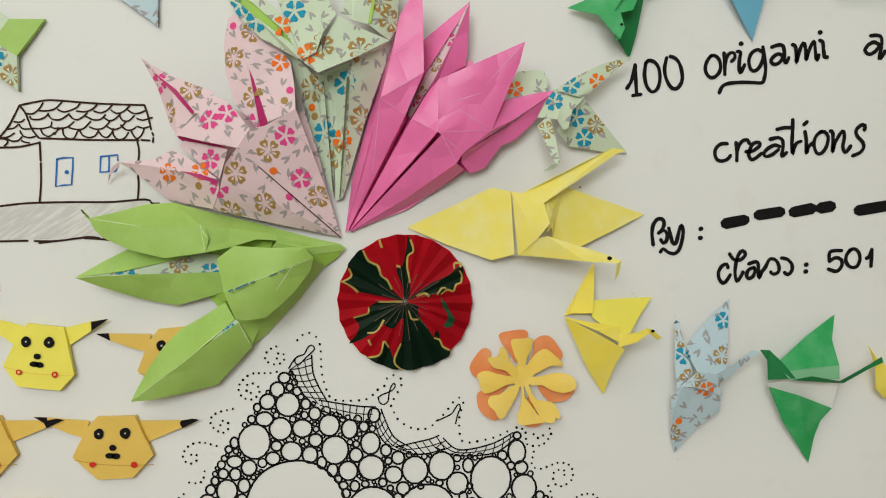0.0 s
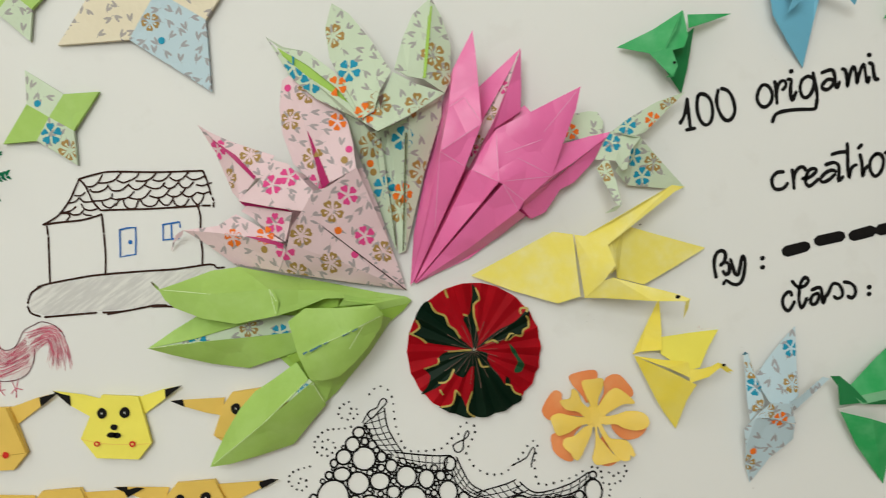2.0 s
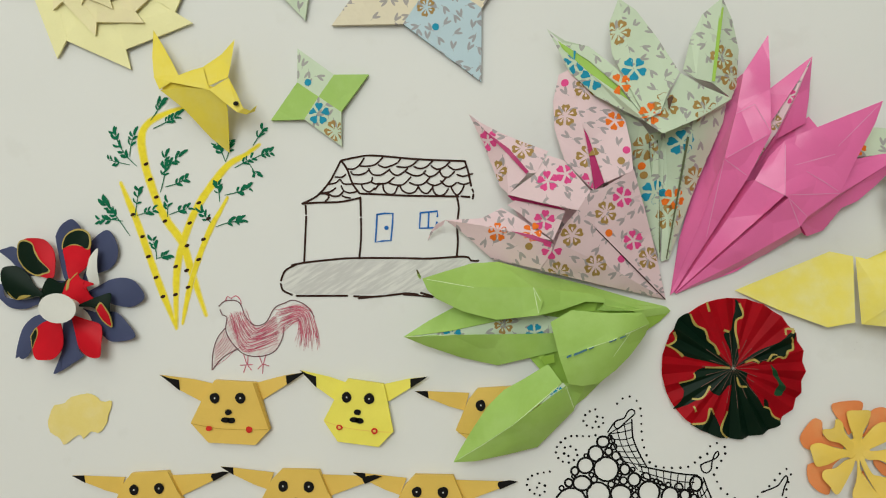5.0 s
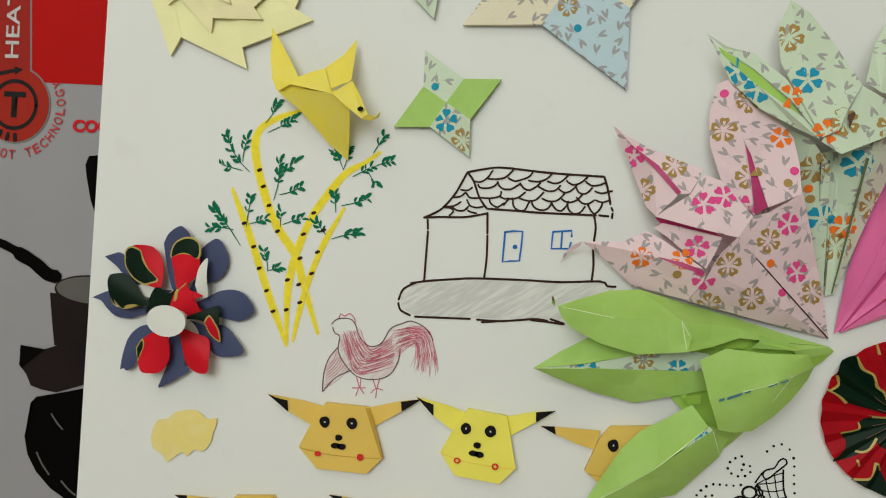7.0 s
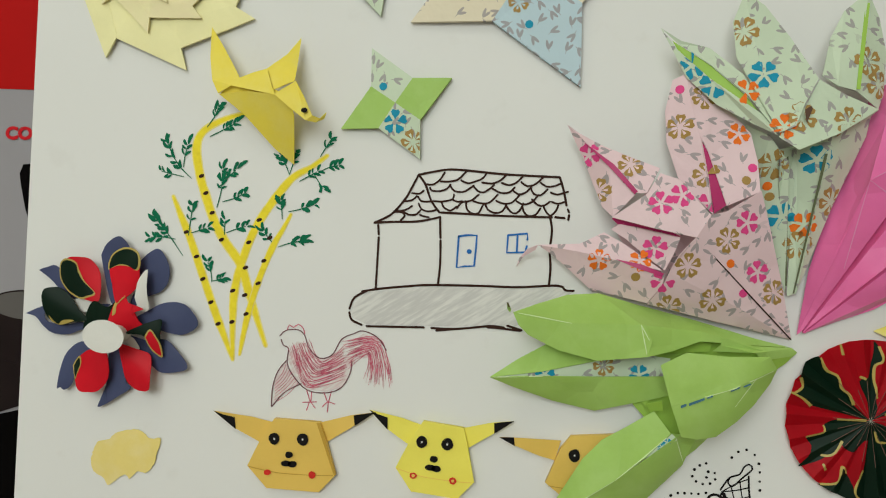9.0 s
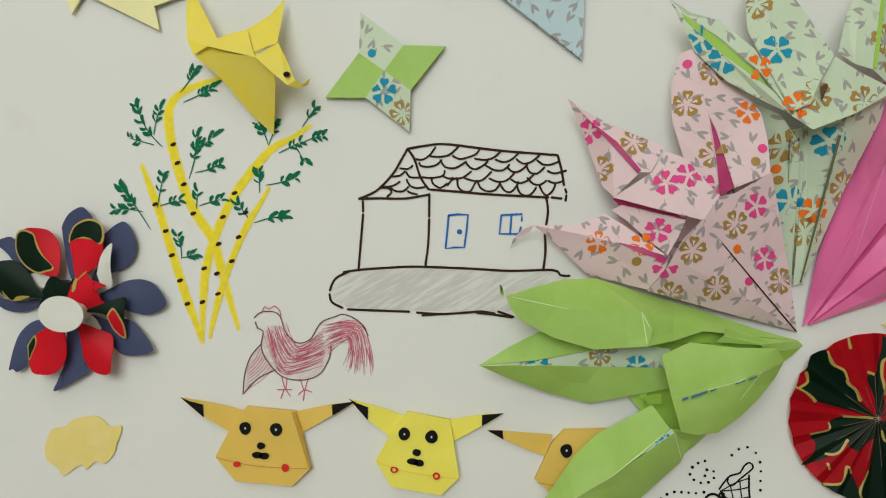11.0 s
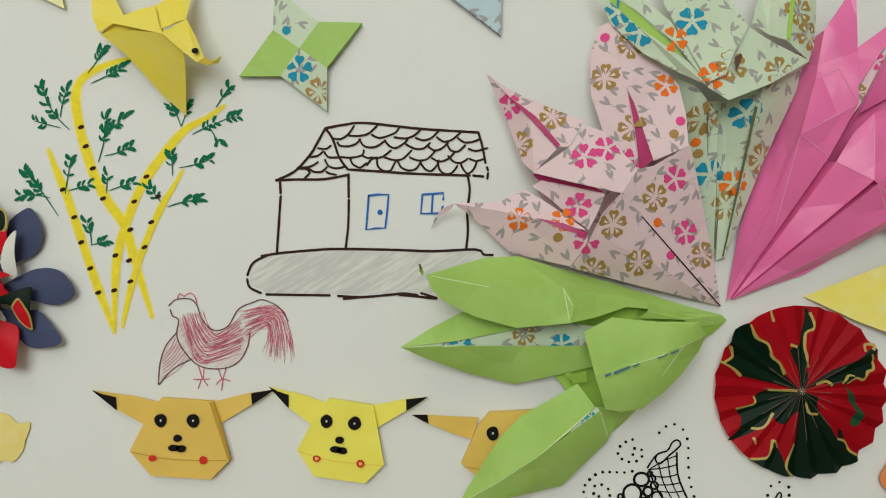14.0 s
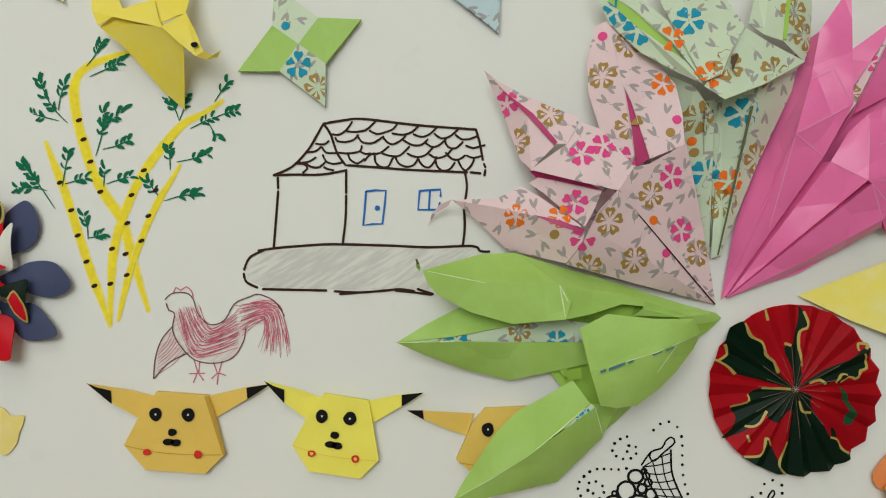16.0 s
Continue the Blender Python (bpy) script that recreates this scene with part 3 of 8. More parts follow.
printed("pot", [[(-48.53, 49.17), (-48.29, 47.65), (-48.05, 46.10), (-45.48, 46.11), (-45.66, 49.21)]], PAN_BROWN, carton, 0.05, "printed dark pot")
pu, pv = (-45.79, 49.47)
printed("lid", [disc(pu, pv, 2.45, 40, 0.38)], PAN_BROWN, carton, 0.07)
printed("lid_glass", [disc(pu, pv + 0.05, 2.32, 40, 0.34)], PAN_GREY, carton, 0.09, "printed glass lid")
printed("pan", [[(-50.16, 45.93), (-50.17, 44.76), (-49.73, 44.28), (-49.35, 43.59), (-48.63, 43.41), (-47.70, 43.33), (-45.72, 44.05), (-45.84, 46.15), (-47.14, 46.38), (-48.59, 45.82)]], PAN_BROWN, carton, 0.10, "printed brown pan")
printed("pan_rim", [[(-50.16, 45.93), (-50.17, 44.76), (-50.01, 44.56), (-49.93, 45.26), (-48.59, 45.78)]], PAN_BLACK, carton, 0.12, "printed dark pan rim")
printed("stacked_pan", [[(-49.33, 42.56), (-48.98, 42.94), (-47.33, 43.36), (-45.88, 43.76), (-45.59, 36.29), (-46.58, 37.00), (-47.73, 37.60), (-48.71, 38.49), (-49.33, 39.46), (-49.58, 40.50), (-49.36, 41.18), (-49.38, 41.56), (-49.06, 41.76), (-49.38, 42.21)]], PAN_BLACK, carton, 0.05, "printed black stacked pans")
bm = bmesh.new()
for line in ([(-47.92, 42.04), (-47.60, 41.62), (-47.16, 41.19)], [(-48.71, 39.66), (-48.33, 39.01), (-47.85, 38.44)], [(-47.02, 38.12), (-46.55, 37.69), (-46.09, 37.40)]):
    stroke(bm, line, 0.11, BOX_H + 0.09)
part("pan_shine", bm, PAN_GREY, carton)
printed("utensil", [[(-46.78, 56.85), (-46.59, 57.37), (-45.79, 57.47), (-45.65, 53.27), (-46.33, 54.85), (-46.66, 56.18)]], PAN_BLACK, carton, 0.05)

# ---- drawings on the board ----
house = tagged(new("house_drawing"), "marker line drawing of a tiled house")
house.parent = board
W = 0.112
strokes("roof_outline", [[(-23.93, 57.46), (-23.05, 57.67), (-22.13, 57.79), (-19.69, 57.66), (-17.09, 57.63)], [(-23.93, 57.46), (-24.25, 56.78), (-24.53, 56.25), (-25.18, 55.47), (-26.00, 55.01)],
        [(-17.09, 57.63), (-16.88, 57.03), (-16.70, 56.29)], [(-16.63, 56.11), (-16.56, 55.96)], [(-16.56, 55.84), (-16.58, 55.60)], [(-23.93, 57.46), (-23.58, 57.02), (-23.23, 56.20), (-22.81, 55.67)],
        [(-26.00, 55.01), (-25.10, 55.10), (-23.87, 55.18), (-22.80, 55.43)], [(-22.72, 55.67), (-21.43, 55.66), (-20.21, 55.64), (-18.71, 55.66), (-17.36, 55.69)], [(-17.21, 55.70), (-16.76, 55.68)]], W, BROWN_INK, house, "dark brown roof outline")


def add_roof_tile(course):
    strokes("roof_tile", course, W * 0.85, BROWN_INK, house)


add_roof_tile(([(-23.49, 57.02), (-23.21, 57.01), (-22.88, 57.25), (-22.65, 57.63)], [(-22.85, 57.19), (-22.45, 57.19), (-22.03, 57.29), (-21.79, 57.50), (-21.61, 57.71)], [(-21.83, 57.28), (-21.51, 57.15), (-21.12, 57.26), (-20.77, 57.44), (-20.62, 57.68)], [(-20.81, 57.22), (-20.34, 57.19), (-19.93, 57.35), (-19.63, 57.67)], [(-19.86, 57.24), (-19.51, 57.15), (-19.16, 57.28), (-18.83, 57.63)], [(-18.92, 57.32), (-18.63, 57.14), (-18.25, 57.24), (-17.90, 57.57)], [(-17.99, 57.34), (-17.71, 57.16), (-17.34, 57.19), (-16.99, 57.35)]))
add_roof_tile(([(-23.34, 56.86), (-23.24, 56.72), (-22.84, 56.71), (-22.51, 56.84), (-22.33, 57.05)], [(-22.38, 57.05), (-22.14, 56.75), (-21.71, 56.72), (-21.44, 56.87), (-21.20, 57.06)], [(-21.22, 57.03), (-21.01, 56.81), (-20.73, 56.74), (-20.38, 56.96), (-20.22, 57.14)], [(-20.29, 56.94), (-19.89, 56.76), (-19.48, 56.79), (-19.22, 57.05)], [(-19.33, 56.93), (-19.04, 56.73), (-18.72, 56.80), (-18.41, 57.10)], [(-18.43, 57.01), (-18.28, 56.77), (-17.95, 56.73), (-17.64, 57.03)], [(-17.48, 56.88), (-17.17, 56.79), (-16.85, 56.89), (-16.65, 56.95)]))
add_roof_tile(([(-23.15, 56.21), (-22.67, 56.21), (-22.20, 56.35), (-22.15, 56.58)], [(-22.19, 56.32), (-21.96, 56.23), (-21.74, 56.27)], [(-21.97, 55.91), (-21.79, 56.18), (-21.54, 56.28)], [(-21.62, 56.24), (-21.29, 56.32), (-20.94, 56.62)], [(-21.20, 56.30), (-20.83, 56.21), (-20.41, 56.26), (-20.02, 56.67)], [(-20.08, 56.36), (-19.71, 56.24), (-19.31, 56.32), (-18.98, 56.67)], [(-19.10, 56.39), (-18.76, 56.24), (-18.36, 56.38), (-18.09, 56.70)], [(-18.37, 56.51), (-18.08, 56.25), (-17.76, 56.24), (-17.50, 56.44)], [(-17.42, 56.44), (-17.12, 56.35), (-16.81, 56.45)]))
add_roof_tile(([(-22.72, 56.15), (-22.62, 55.93), (-22.27, 55.78), (-22.00, 56.00)], [(-21.53, 56.19), (-21.49, 55.91), (-21.25, 55.70), (-20.91, 55.72), (-20.74, 56.07), (-20.63, 56.22)], [(-20.61, 56.22), (-20.47, 55.92), (-20.10, 55.77), (-19.75, 55.88), (-19.58, 56.19)], [(-19.58, 56.14), (-19.37, 55.87), (-19.08, 55.80), (-18.85, 56.07), (-18.77, 56.30)], [(-18.81, 56.24), (-18.74, 55.91), (-18.48, 55.70), (-18.15, 55.78), (-17.94, 56.09)], [(-17.78, 56.16), (-17.62, 55.89), (-17.42, 55.77), (-17.19, 56.01), (-17.09, 56.29)]))
add_roof_tile(([(-24.21, 56.55), (-23.84, 56.54), (-23.64, 56.70)], [(-24.62, 56.13), (-24.19, 56.21), (-23.97, 56.42)], [(-23.91, 56.40), (-23.73, 56.18), (-23.32, 56.18), (-23.10, 56.22)], [(-25.07, 55.62), (-24.50, 55.71), (-24.17, 55.93)], [(-23.86, 56.06), (-23.70, 55.79), (-23.35, 55.69), (-23.01, 55.77)], [(-24.61, 55.65), (-24.34, 55.49), (-23.97, 55.51), (-23.75, 55.73)], [(-23.77, 55.52), (-23.62, 55.45), (-23.33, 55.41)], [(-25.07, 55.59), (-24.67, 55.59), (-24.51, 55.42), (-24.70, 55.21)]))
strokes("wall_outline", [[(-25.81, 54.92), (-25.76, 54.44)], [(-25.75, 54.31), (-25.76, 53.06), (-25.77, 51.78)], [(-22.77, 55.46), (-22.70, 54.43)], [(-22.69, 54.31), (-22.65, 53.18), (-22.70, 52.21)], [(-17.45, 55.66), (-17.33, 55.06), (-17.38, 54.30)], [(-17.41, 54.15), (-17.31, 53.25), (-17.34, 52.43)]],
        W, BROWN_INK, house)
strokes("base_line", [[(-26.45, 51.60), (-25.59, 51.78), (-24.35, 51.96), (-23.13, 52.10), (-20.68, 52.20), (-18.85, 52.24), (-16.91, 52.42), (-16.56, 52.22), (-16.15, 52.22)], [(-26.20, 51.64), (-26.81, 51.27), (-27.03, 50.71)], [(-27.03, 50.53), (-26.89, 50.17), (-26.38, 49.95)],
        [(-26.13, 49.90), (-24.89, 49.95), (-23.29, 50.02)], [(-22.92, 50.01), (-21.81, 50.03), (-20.60, 50.20), (-19.99, 50.29), (-19.38, 50.25)], [(-22.67, 49.90), (-21.81, 50.03)], [(-20.20, 50.22), (-19.38, 50.19), (-18.59, 50.14)], [(-19.23, 50.35), (-18.53, 50.17)]], W, BROWN_INK, house)
fold("pencil_shading", [[(p[0], p[1], 0.015) for p in [(-26.20, 51.57), (-23.12, 52.01), (-18.85, 52.15), (-16.91, 52.33), (-16.15, 52.16), (-18.78, 50.37), (-22.43, 50.12), (-26.13, 49.99), (-26.86, 50.29), (-26.92, 50.87)]]], GREY_PENCIL, house, "grey pencil shading under the house", 0, 0.005)
strokes("door_outline", [[(-21.81, 54.55), (-21.39, 54.63), (-20.93, 54.64), (-20.94, 54.01), (-20.99, 53.15), (-21.45, 53.11), (-21.84, 53.03), (-21.82, 53.82), (-21.81, 54.55)]], 0.095, BLUE_INK, house, "blue marker door", True)
strokes("window_outline", [[(-19.42, 54.73), (-18.49, 54.85), (-18.48, 54.55)], [(-19.42, 54.73), (-19.44, 53.88), (-18.57, 53.94), (-18.49, 54.25)], [(-18.96, 54.72), (-18.96, 53.96)]], 0.095, BLUE_INK, house, "blue marker window", True)
bm = bmesh.new()
du, dv = (-21.26, 53.84)
blot(bm, du, dv, 0.12)
part("door_knob", bm, BLUE_INK, house)

plant = tagged(new("bamboo_drawing"), "yellow and green marker drawing of bamboo")
plant.parent = board
YELLOW_WASH = ink("pale_yellow_marker_ink", (0.82, 0.70, 0.24), 0.6, 0.12)
for n, (line, w) in enumerate((([(-32.83, 60.16), (-33.74, 59.89), (-34.88, 59.28), (-35.29, 58.43), (-35.04, 56.96), (-34.63, 55.80), (-34.22, 54.79), (-33.59, 53.73), (-32.72, 52.61), (-32.20, 51.23), (-31.72, 49.94), (-31.20, 48.60)], 0.38), ([(-36.39, 55.85), (-35.91, 54.84), (-35.48, 53.97), (-34.82, 52.38), (-33.93, 50.21), (-33.35, 48.92), (-32.91, 47.92)], 0.33),
                               ([(-28.54, 58.22), (-29.33, 57.61), (-30.26, 57.03), (-31.18, 55.85), (-32.01, 54.48), (-32.61, 52.82), (-32.94, 51.26), (-32.96, 49.69), (-32.87, 47.80)], 0.34), ([(-30.23, 55.23), (-30.63, 54.42), (-31.04, 53.66), (-31.54, 52.39), (-31.94, 51.10), (-32.26, 49.75), (-32.52, 48.07)], 0.27))):
    strokes("stem_wash", [line], w * 1.34, YELLOW_WASH, plant, "paler yellow edge of a stem", False, 0.008 + 0.001 * n, 0.5)
    strokes("stem", [line], w * 1.0, YELLOW_INK, plant, "", False, 0.012 + 0.006 * n, 0.72)
bm = bmesh.new()
for u, v in [(-34.95, 56.94), (-34.68, 56.09), (-34.30, 55.11), (-33.75, 53.78), (-35.61, 54.08), (-35.00, 52.87), (-34.62, 51.76), (-34.14, 50.61), (-33.70, 49.55), (-33.03, 51.26), (-32.99, 49.69), (-32.43, 52.45), (-32.33, 53.72), (-31.85, 54.87), (-30.98, 56.00), (-32.40, 51.07), (-31.74, 51.70), (-32.28, 50.13), (-31.50, 52.84), (-31.27, 54.00)]:
    blot(bm, u, v, 0.15, 0.09, radians(25))
part("joint_dots", bm, BROWN_INK, plant, "dark brown bamboo joints")


def sprig(a, b, parent):
    """A bent twig with small leaves on both sides."""
    a, b = Vector(a), Vector(b)
    d = b - a
    L = d.length
    d.normalize()
    s = Vector((-d.y, d.x))
    bm = bmesh.new()
    k = noise.noise((a.x, a.y, 0)) * 0.12 * L
    mid = a.lerp(b, 0.5) + s * k
    stroke(bm, [a, mid, b], 0.055, taper=0.4)
    n = max(3, int(L / 0.26))
    for i in range(n):
        t = 0.5 + 0.5 * i / (n - 1)
        p = a.lerp(b, t) + s * k * (1 - abs(2 * t - 1))
        for sign in (-1, 1):
            z = noise.noise((p.x * 5.1, p.y * 4.3, sign * 2.0))
            if z < -0.30:
                continue
            reach = 0.36 + 0.24 * z
            q = p + (d * (0.8 + z) + s * sign * (0.65 - 0.7 * z)) * reach
            stroke(bm, [p + (q - p) * 0.22, p.lerp(q, 0.6) + s * 0.05, q], 0.135 + 0.07 * z, wobble=0.6, taper=0.5)
    part("sprig", bm, GREEN_INK, parent)


def add_twig(a, b):
    sprig(a, b, plant)


add_twig((-34.79, 59.40), (-34.18, 60.55))
add_twig((-34.61, 58.94), (-33.32, 59.64))
add_twig((-35.47, 56.79), (-36.48, 57.84))
add_twig((-35.92, 57.34), (-35.76, 58.41))
add_twig((-36.48, 57.84), (-36.85, 58.60))
add_twig((-35.89, 56.86), (-37.07, 57.10))
add_twig((-34.07, 55.39), (-33.88, 57.26))
add_twig((-34.04, 56.37), (-33.20, 57.29))
add_twig((-33.78, 55.70), (-32.70, 56.14))
add_twig((-35.73, 52.88), (-37.30, 54.75))
add_twig((-36.16, 53.69), (-37.46, 53.72))
add_twig((-35.48, 53.91), (-35.32, 55.41))
add_twig((-35.36, 54.04), (-34.56, 54.32))
add_twig((-33.61, 54.03), (-33.60, 54.74))
add_twig((-33.50, 54.15), (-32.53, 54.51))
add_twig((-30.42, 57.20), (-30.93, 58.11))
add_twig((-30.42, 57.20), (-30.19, 58.32))
add_twig((-28.89, 58.15), (-28.41, 58.98))
add_twig((-29.89, 56.88), (-29.02, 57.39))
add_twig((-28.87, 57.40), (-27.97, 57.76))
add_twig((-29.16, 57.27), (-28.67, 56.57))
add_twig((-30.39, 55.34), (-29.09, 55.76))
add_twig((-30.67, 54.97), (-30.78, 55.84))
add_twig((-30.82, 53.56), (-29.57, 53.93))
add_twig((-31.01, 53.66), (-31.54, 54.27))
add_twig((-34.14, 51.62), (-34.39, 52.61))
add_twig((-34.15, 51.68), (-33.66, 51.83))

# a plume-shaped crayon scribble
scribble = tagged(new("crayon_scribble"), "dark red crayon scribble with curved strokes")
scribble.parent = board
fold("shading", [[(p[0], p[1], 0.015) for p in [(-29.96, 48.50), (-29.62, 48.92), (-29.22, 48.86), (-28.81, 48.43), (-28.17, 48.12), (-27.63, 48.48), (-26.69, 48.34), (-26.78, 47.51), (-27.24, 46.79), (-28.01, 46.53), (-28.95, 46.58), (-29.61, 47.16), (-30.02, 47.97)]]], PINK_CRAYON, scribble, "", 0, 0.005)
fold("shading", [[(p[0], p[1], 0.015) for p in [(-26.94, 48.57), (-26.78, 49.13), (-26.27, 49.52), (-25.48, 49.25), (-24.95, 48.36), (-24.78, 47.39), (-25.10, 48.05), (-25.60, 48.42), (-26.21, 48.30), (-26.69, 48.40)]]], PINK_CRAYON, scribble, "", 0, 0.005)
fold("shading", [[(p[0], p[1], 0.015) for p in [(-30.08, 47.88), (-30.59, 47.24), (-30.71, 45.69), (-30.20, 46.27), (-29.38, 46.87)]]], PINK_CRAYON, scribble, "", 0, 0.005)
strokes("outline", [[(-30.41, 48.97), (-30.27, 48.67), (-30.01, 48.56), (-30.04, 47.82), (-29.67, 47.16), (-28.95, 46.55), (-28.01, 46.47), (-27.24, 46.79), (-26.84, 47.51), (-26.77, 48.12)], [(-30.48, 49.15), (-30.18, 49.44), (-29.55, 49.50), (-29.22, 49.24), (-28.95, 48.61), (-28.40, 48.17), (-27.78, 48.38), (-27.34, 49.17), (-26.73, 49.50), (-26.27, 49.65), (-25.55, 49.37), (-25.09, 48.78)],
        [(-30.08, 47.94), (-30.50, 47.36), (-30.72, 46.55), (-30.74, 45.60)], [(-30.71, 45.60), (-30.11, 46.34), (-29.28, 46.84)]], 0.055, GREY_CRAYON, scribble)
bm = bmesh.new()
for i in range(38):
    t = i / 37
    k = [0.35 * noise.noise((i * 1.3, z, 0)) for z in (0.5, 3.1, 5.7)]
    a = Vector((-26.85, 47.91)).lerp(Vector((-27.22, 49.17)), t) + Vector((0.8 * k[1], k[0]))
    m = Vector((-26.13, 48.55)).lerp(Vector((-25.55, 49.37)), t) + Vector((k[2], 0.6 * k[1]))
    e = Vector((-26.08, 47.15)).lerp(Vector((-24.66, 47.31)), t) + Vector((0.6 * k[0], 2.4 * k[2]))
    stroke(bm, [a, m, m.lerp(e, 0.55) + Vector((0.15, 0.1)), e], 0.014 + 0.008 * (i % 3), wobble=0.5, taper=0.5)
part("plume_hatching", bm, RED_CRAYON, scribble)
bm = bmesh.new()
for i in range(48):
    t = (i % 24) / 23
    k = [0.30 * noise.noise((i * 1.7, z, 2.0)) for z in (0.5, 3.1, 5.7)]
    a = Vector((-29.92, 48.68)).lerp(Vector((-29.09, 48.91)), t) + Vector((k[0], k[1]))
    m = Vector((-28.96, 46.70)).lerp(Vector((-28.29, 47.96)), t) + Vector((k[1], k[2]))
    e = Vector((-27.01, 47.29)).lerp(Vector((-27.20, 48.69)), t) + Vector((k[2], k[0]))
    line = [a, a.lerp(m, 0.6) - Vector((0.15, 0)), m, m.lerp(e, 0.55) - Vector((0, 0.08)), e]
    stroke(bm, line[i // 24 * 2:] if i % 2 else line[:4 + i // 24], 0.014 + 0.007 * (i % 3), wobble=0.5, taper=0.5)
part("body_hatching", bm, RED_CRAYON, scribble)
bm = bmesh.new()
for i in range(8):
    a = Vector((-30.10, 47.75)).lerp(Vector((-29.38, 46.93)), i / 7)
    b = Vector((-30.63, 46.80)).lerp(Vector((-30.59, 45.79)), i / 7)
    stroke(bm, [a, a.lerp(b, 0.5) + Vector((0.1, 0.1 * noise.noise((i * 2.2, 0, 0)))), b], 0.024, wobble=0.5, taper=0.5)
part("side_hatching", bm, RED_CRAYON, scribble)
strokes("short_hatching", [[(-28.98, 46.52), (-28.77, 45.97)], [(-28.73, 46.47), (-28.74, 45.98)], [(-28.11, 46.50), (-27.90, 46.02)], [(-27.73, 46.58), (-27.86, 45.96)], [(-29.15, 45.92), (-28.46, 45.99)], [(-28.83, 45.91), (-28.94, 45.54)], [(-28.71, 45.92), (-28.51, 45.68)],
        [(-28.14, 45.76), (-27.90, 46.02), (-27.52, 45.95)], [(-27.86, 45.96), (-27.88, 45.53)], [(-30.12, 49.47), (-30.03, 49.72), (-29.81, 49.61), (-29.56, 49.78), (-29.30, 49.57), (-29.23, 49.33)]], 0.05, RED_CRAYON, scribble)

# pebbles, nets and dotted swirls in black pen
pebble = tagged(new("pebble_drawing"), "black pen drawing of pebbles with netted bands and dotted swirls")
pebble.parent = board
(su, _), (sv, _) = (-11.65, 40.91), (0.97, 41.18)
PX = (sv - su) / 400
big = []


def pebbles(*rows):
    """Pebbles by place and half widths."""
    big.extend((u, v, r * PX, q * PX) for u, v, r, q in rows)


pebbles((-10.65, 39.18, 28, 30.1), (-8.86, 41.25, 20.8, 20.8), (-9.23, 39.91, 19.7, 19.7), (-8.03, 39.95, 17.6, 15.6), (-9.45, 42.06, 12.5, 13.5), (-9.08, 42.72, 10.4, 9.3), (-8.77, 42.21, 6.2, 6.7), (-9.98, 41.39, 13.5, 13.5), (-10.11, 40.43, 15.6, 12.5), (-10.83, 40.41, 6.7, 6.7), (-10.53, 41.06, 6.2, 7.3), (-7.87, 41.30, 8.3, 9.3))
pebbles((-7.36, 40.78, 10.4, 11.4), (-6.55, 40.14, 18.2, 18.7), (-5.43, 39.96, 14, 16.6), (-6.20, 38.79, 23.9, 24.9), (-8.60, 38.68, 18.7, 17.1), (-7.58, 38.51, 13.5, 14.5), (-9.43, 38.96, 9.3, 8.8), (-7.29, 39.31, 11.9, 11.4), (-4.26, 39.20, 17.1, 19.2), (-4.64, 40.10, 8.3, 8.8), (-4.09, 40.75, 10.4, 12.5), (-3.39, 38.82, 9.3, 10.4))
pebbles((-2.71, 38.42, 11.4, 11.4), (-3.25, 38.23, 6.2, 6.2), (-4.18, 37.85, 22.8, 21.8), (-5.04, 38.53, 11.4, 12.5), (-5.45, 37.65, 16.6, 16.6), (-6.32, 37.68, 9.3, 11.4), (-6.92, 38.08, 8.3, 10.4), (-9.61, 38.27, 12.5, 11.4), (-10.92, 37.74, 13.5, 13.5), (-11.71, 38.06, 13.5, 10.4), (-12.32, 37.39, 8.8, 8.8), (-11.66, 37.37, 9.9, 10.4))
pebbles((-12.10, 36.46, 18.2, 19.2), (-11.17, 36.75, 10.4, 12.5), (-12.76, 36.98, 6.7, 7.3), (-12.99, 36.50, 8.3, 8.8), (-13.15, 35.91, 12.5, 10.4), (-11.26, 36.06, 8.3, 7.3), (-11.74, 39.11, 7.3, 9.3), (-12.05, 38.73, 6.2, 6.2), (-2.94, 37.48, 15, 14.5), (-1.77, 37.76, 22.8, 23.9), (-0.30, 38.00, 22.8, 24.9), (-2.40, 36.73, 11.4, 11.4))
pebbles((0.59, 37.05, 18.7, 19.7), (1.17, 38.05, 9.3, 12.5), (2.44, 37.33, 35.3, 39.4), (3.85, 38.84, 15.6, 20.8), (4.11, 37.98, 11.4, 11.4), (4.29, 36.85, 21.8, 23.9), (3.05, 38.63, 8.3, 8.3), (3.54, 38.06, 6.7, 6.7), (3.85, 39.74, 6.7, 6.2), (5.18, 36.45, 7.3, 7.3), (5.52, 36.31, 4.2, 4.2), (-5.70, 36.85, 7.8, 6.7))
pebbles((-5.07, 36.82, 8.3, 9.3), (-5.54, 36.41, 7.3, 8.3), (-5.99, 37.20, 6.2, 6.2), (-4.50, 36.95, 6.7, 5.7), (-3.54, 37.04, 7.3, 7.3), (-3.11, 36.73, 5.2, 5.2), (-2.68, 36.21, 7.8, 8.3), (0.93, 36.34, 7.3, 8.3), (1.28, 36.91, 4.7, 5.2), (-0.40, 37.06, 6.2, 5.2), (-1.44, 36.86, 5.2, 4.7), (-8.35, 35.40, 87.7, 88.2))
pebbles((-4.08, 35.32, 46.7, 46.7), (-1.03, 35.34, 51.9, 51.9))
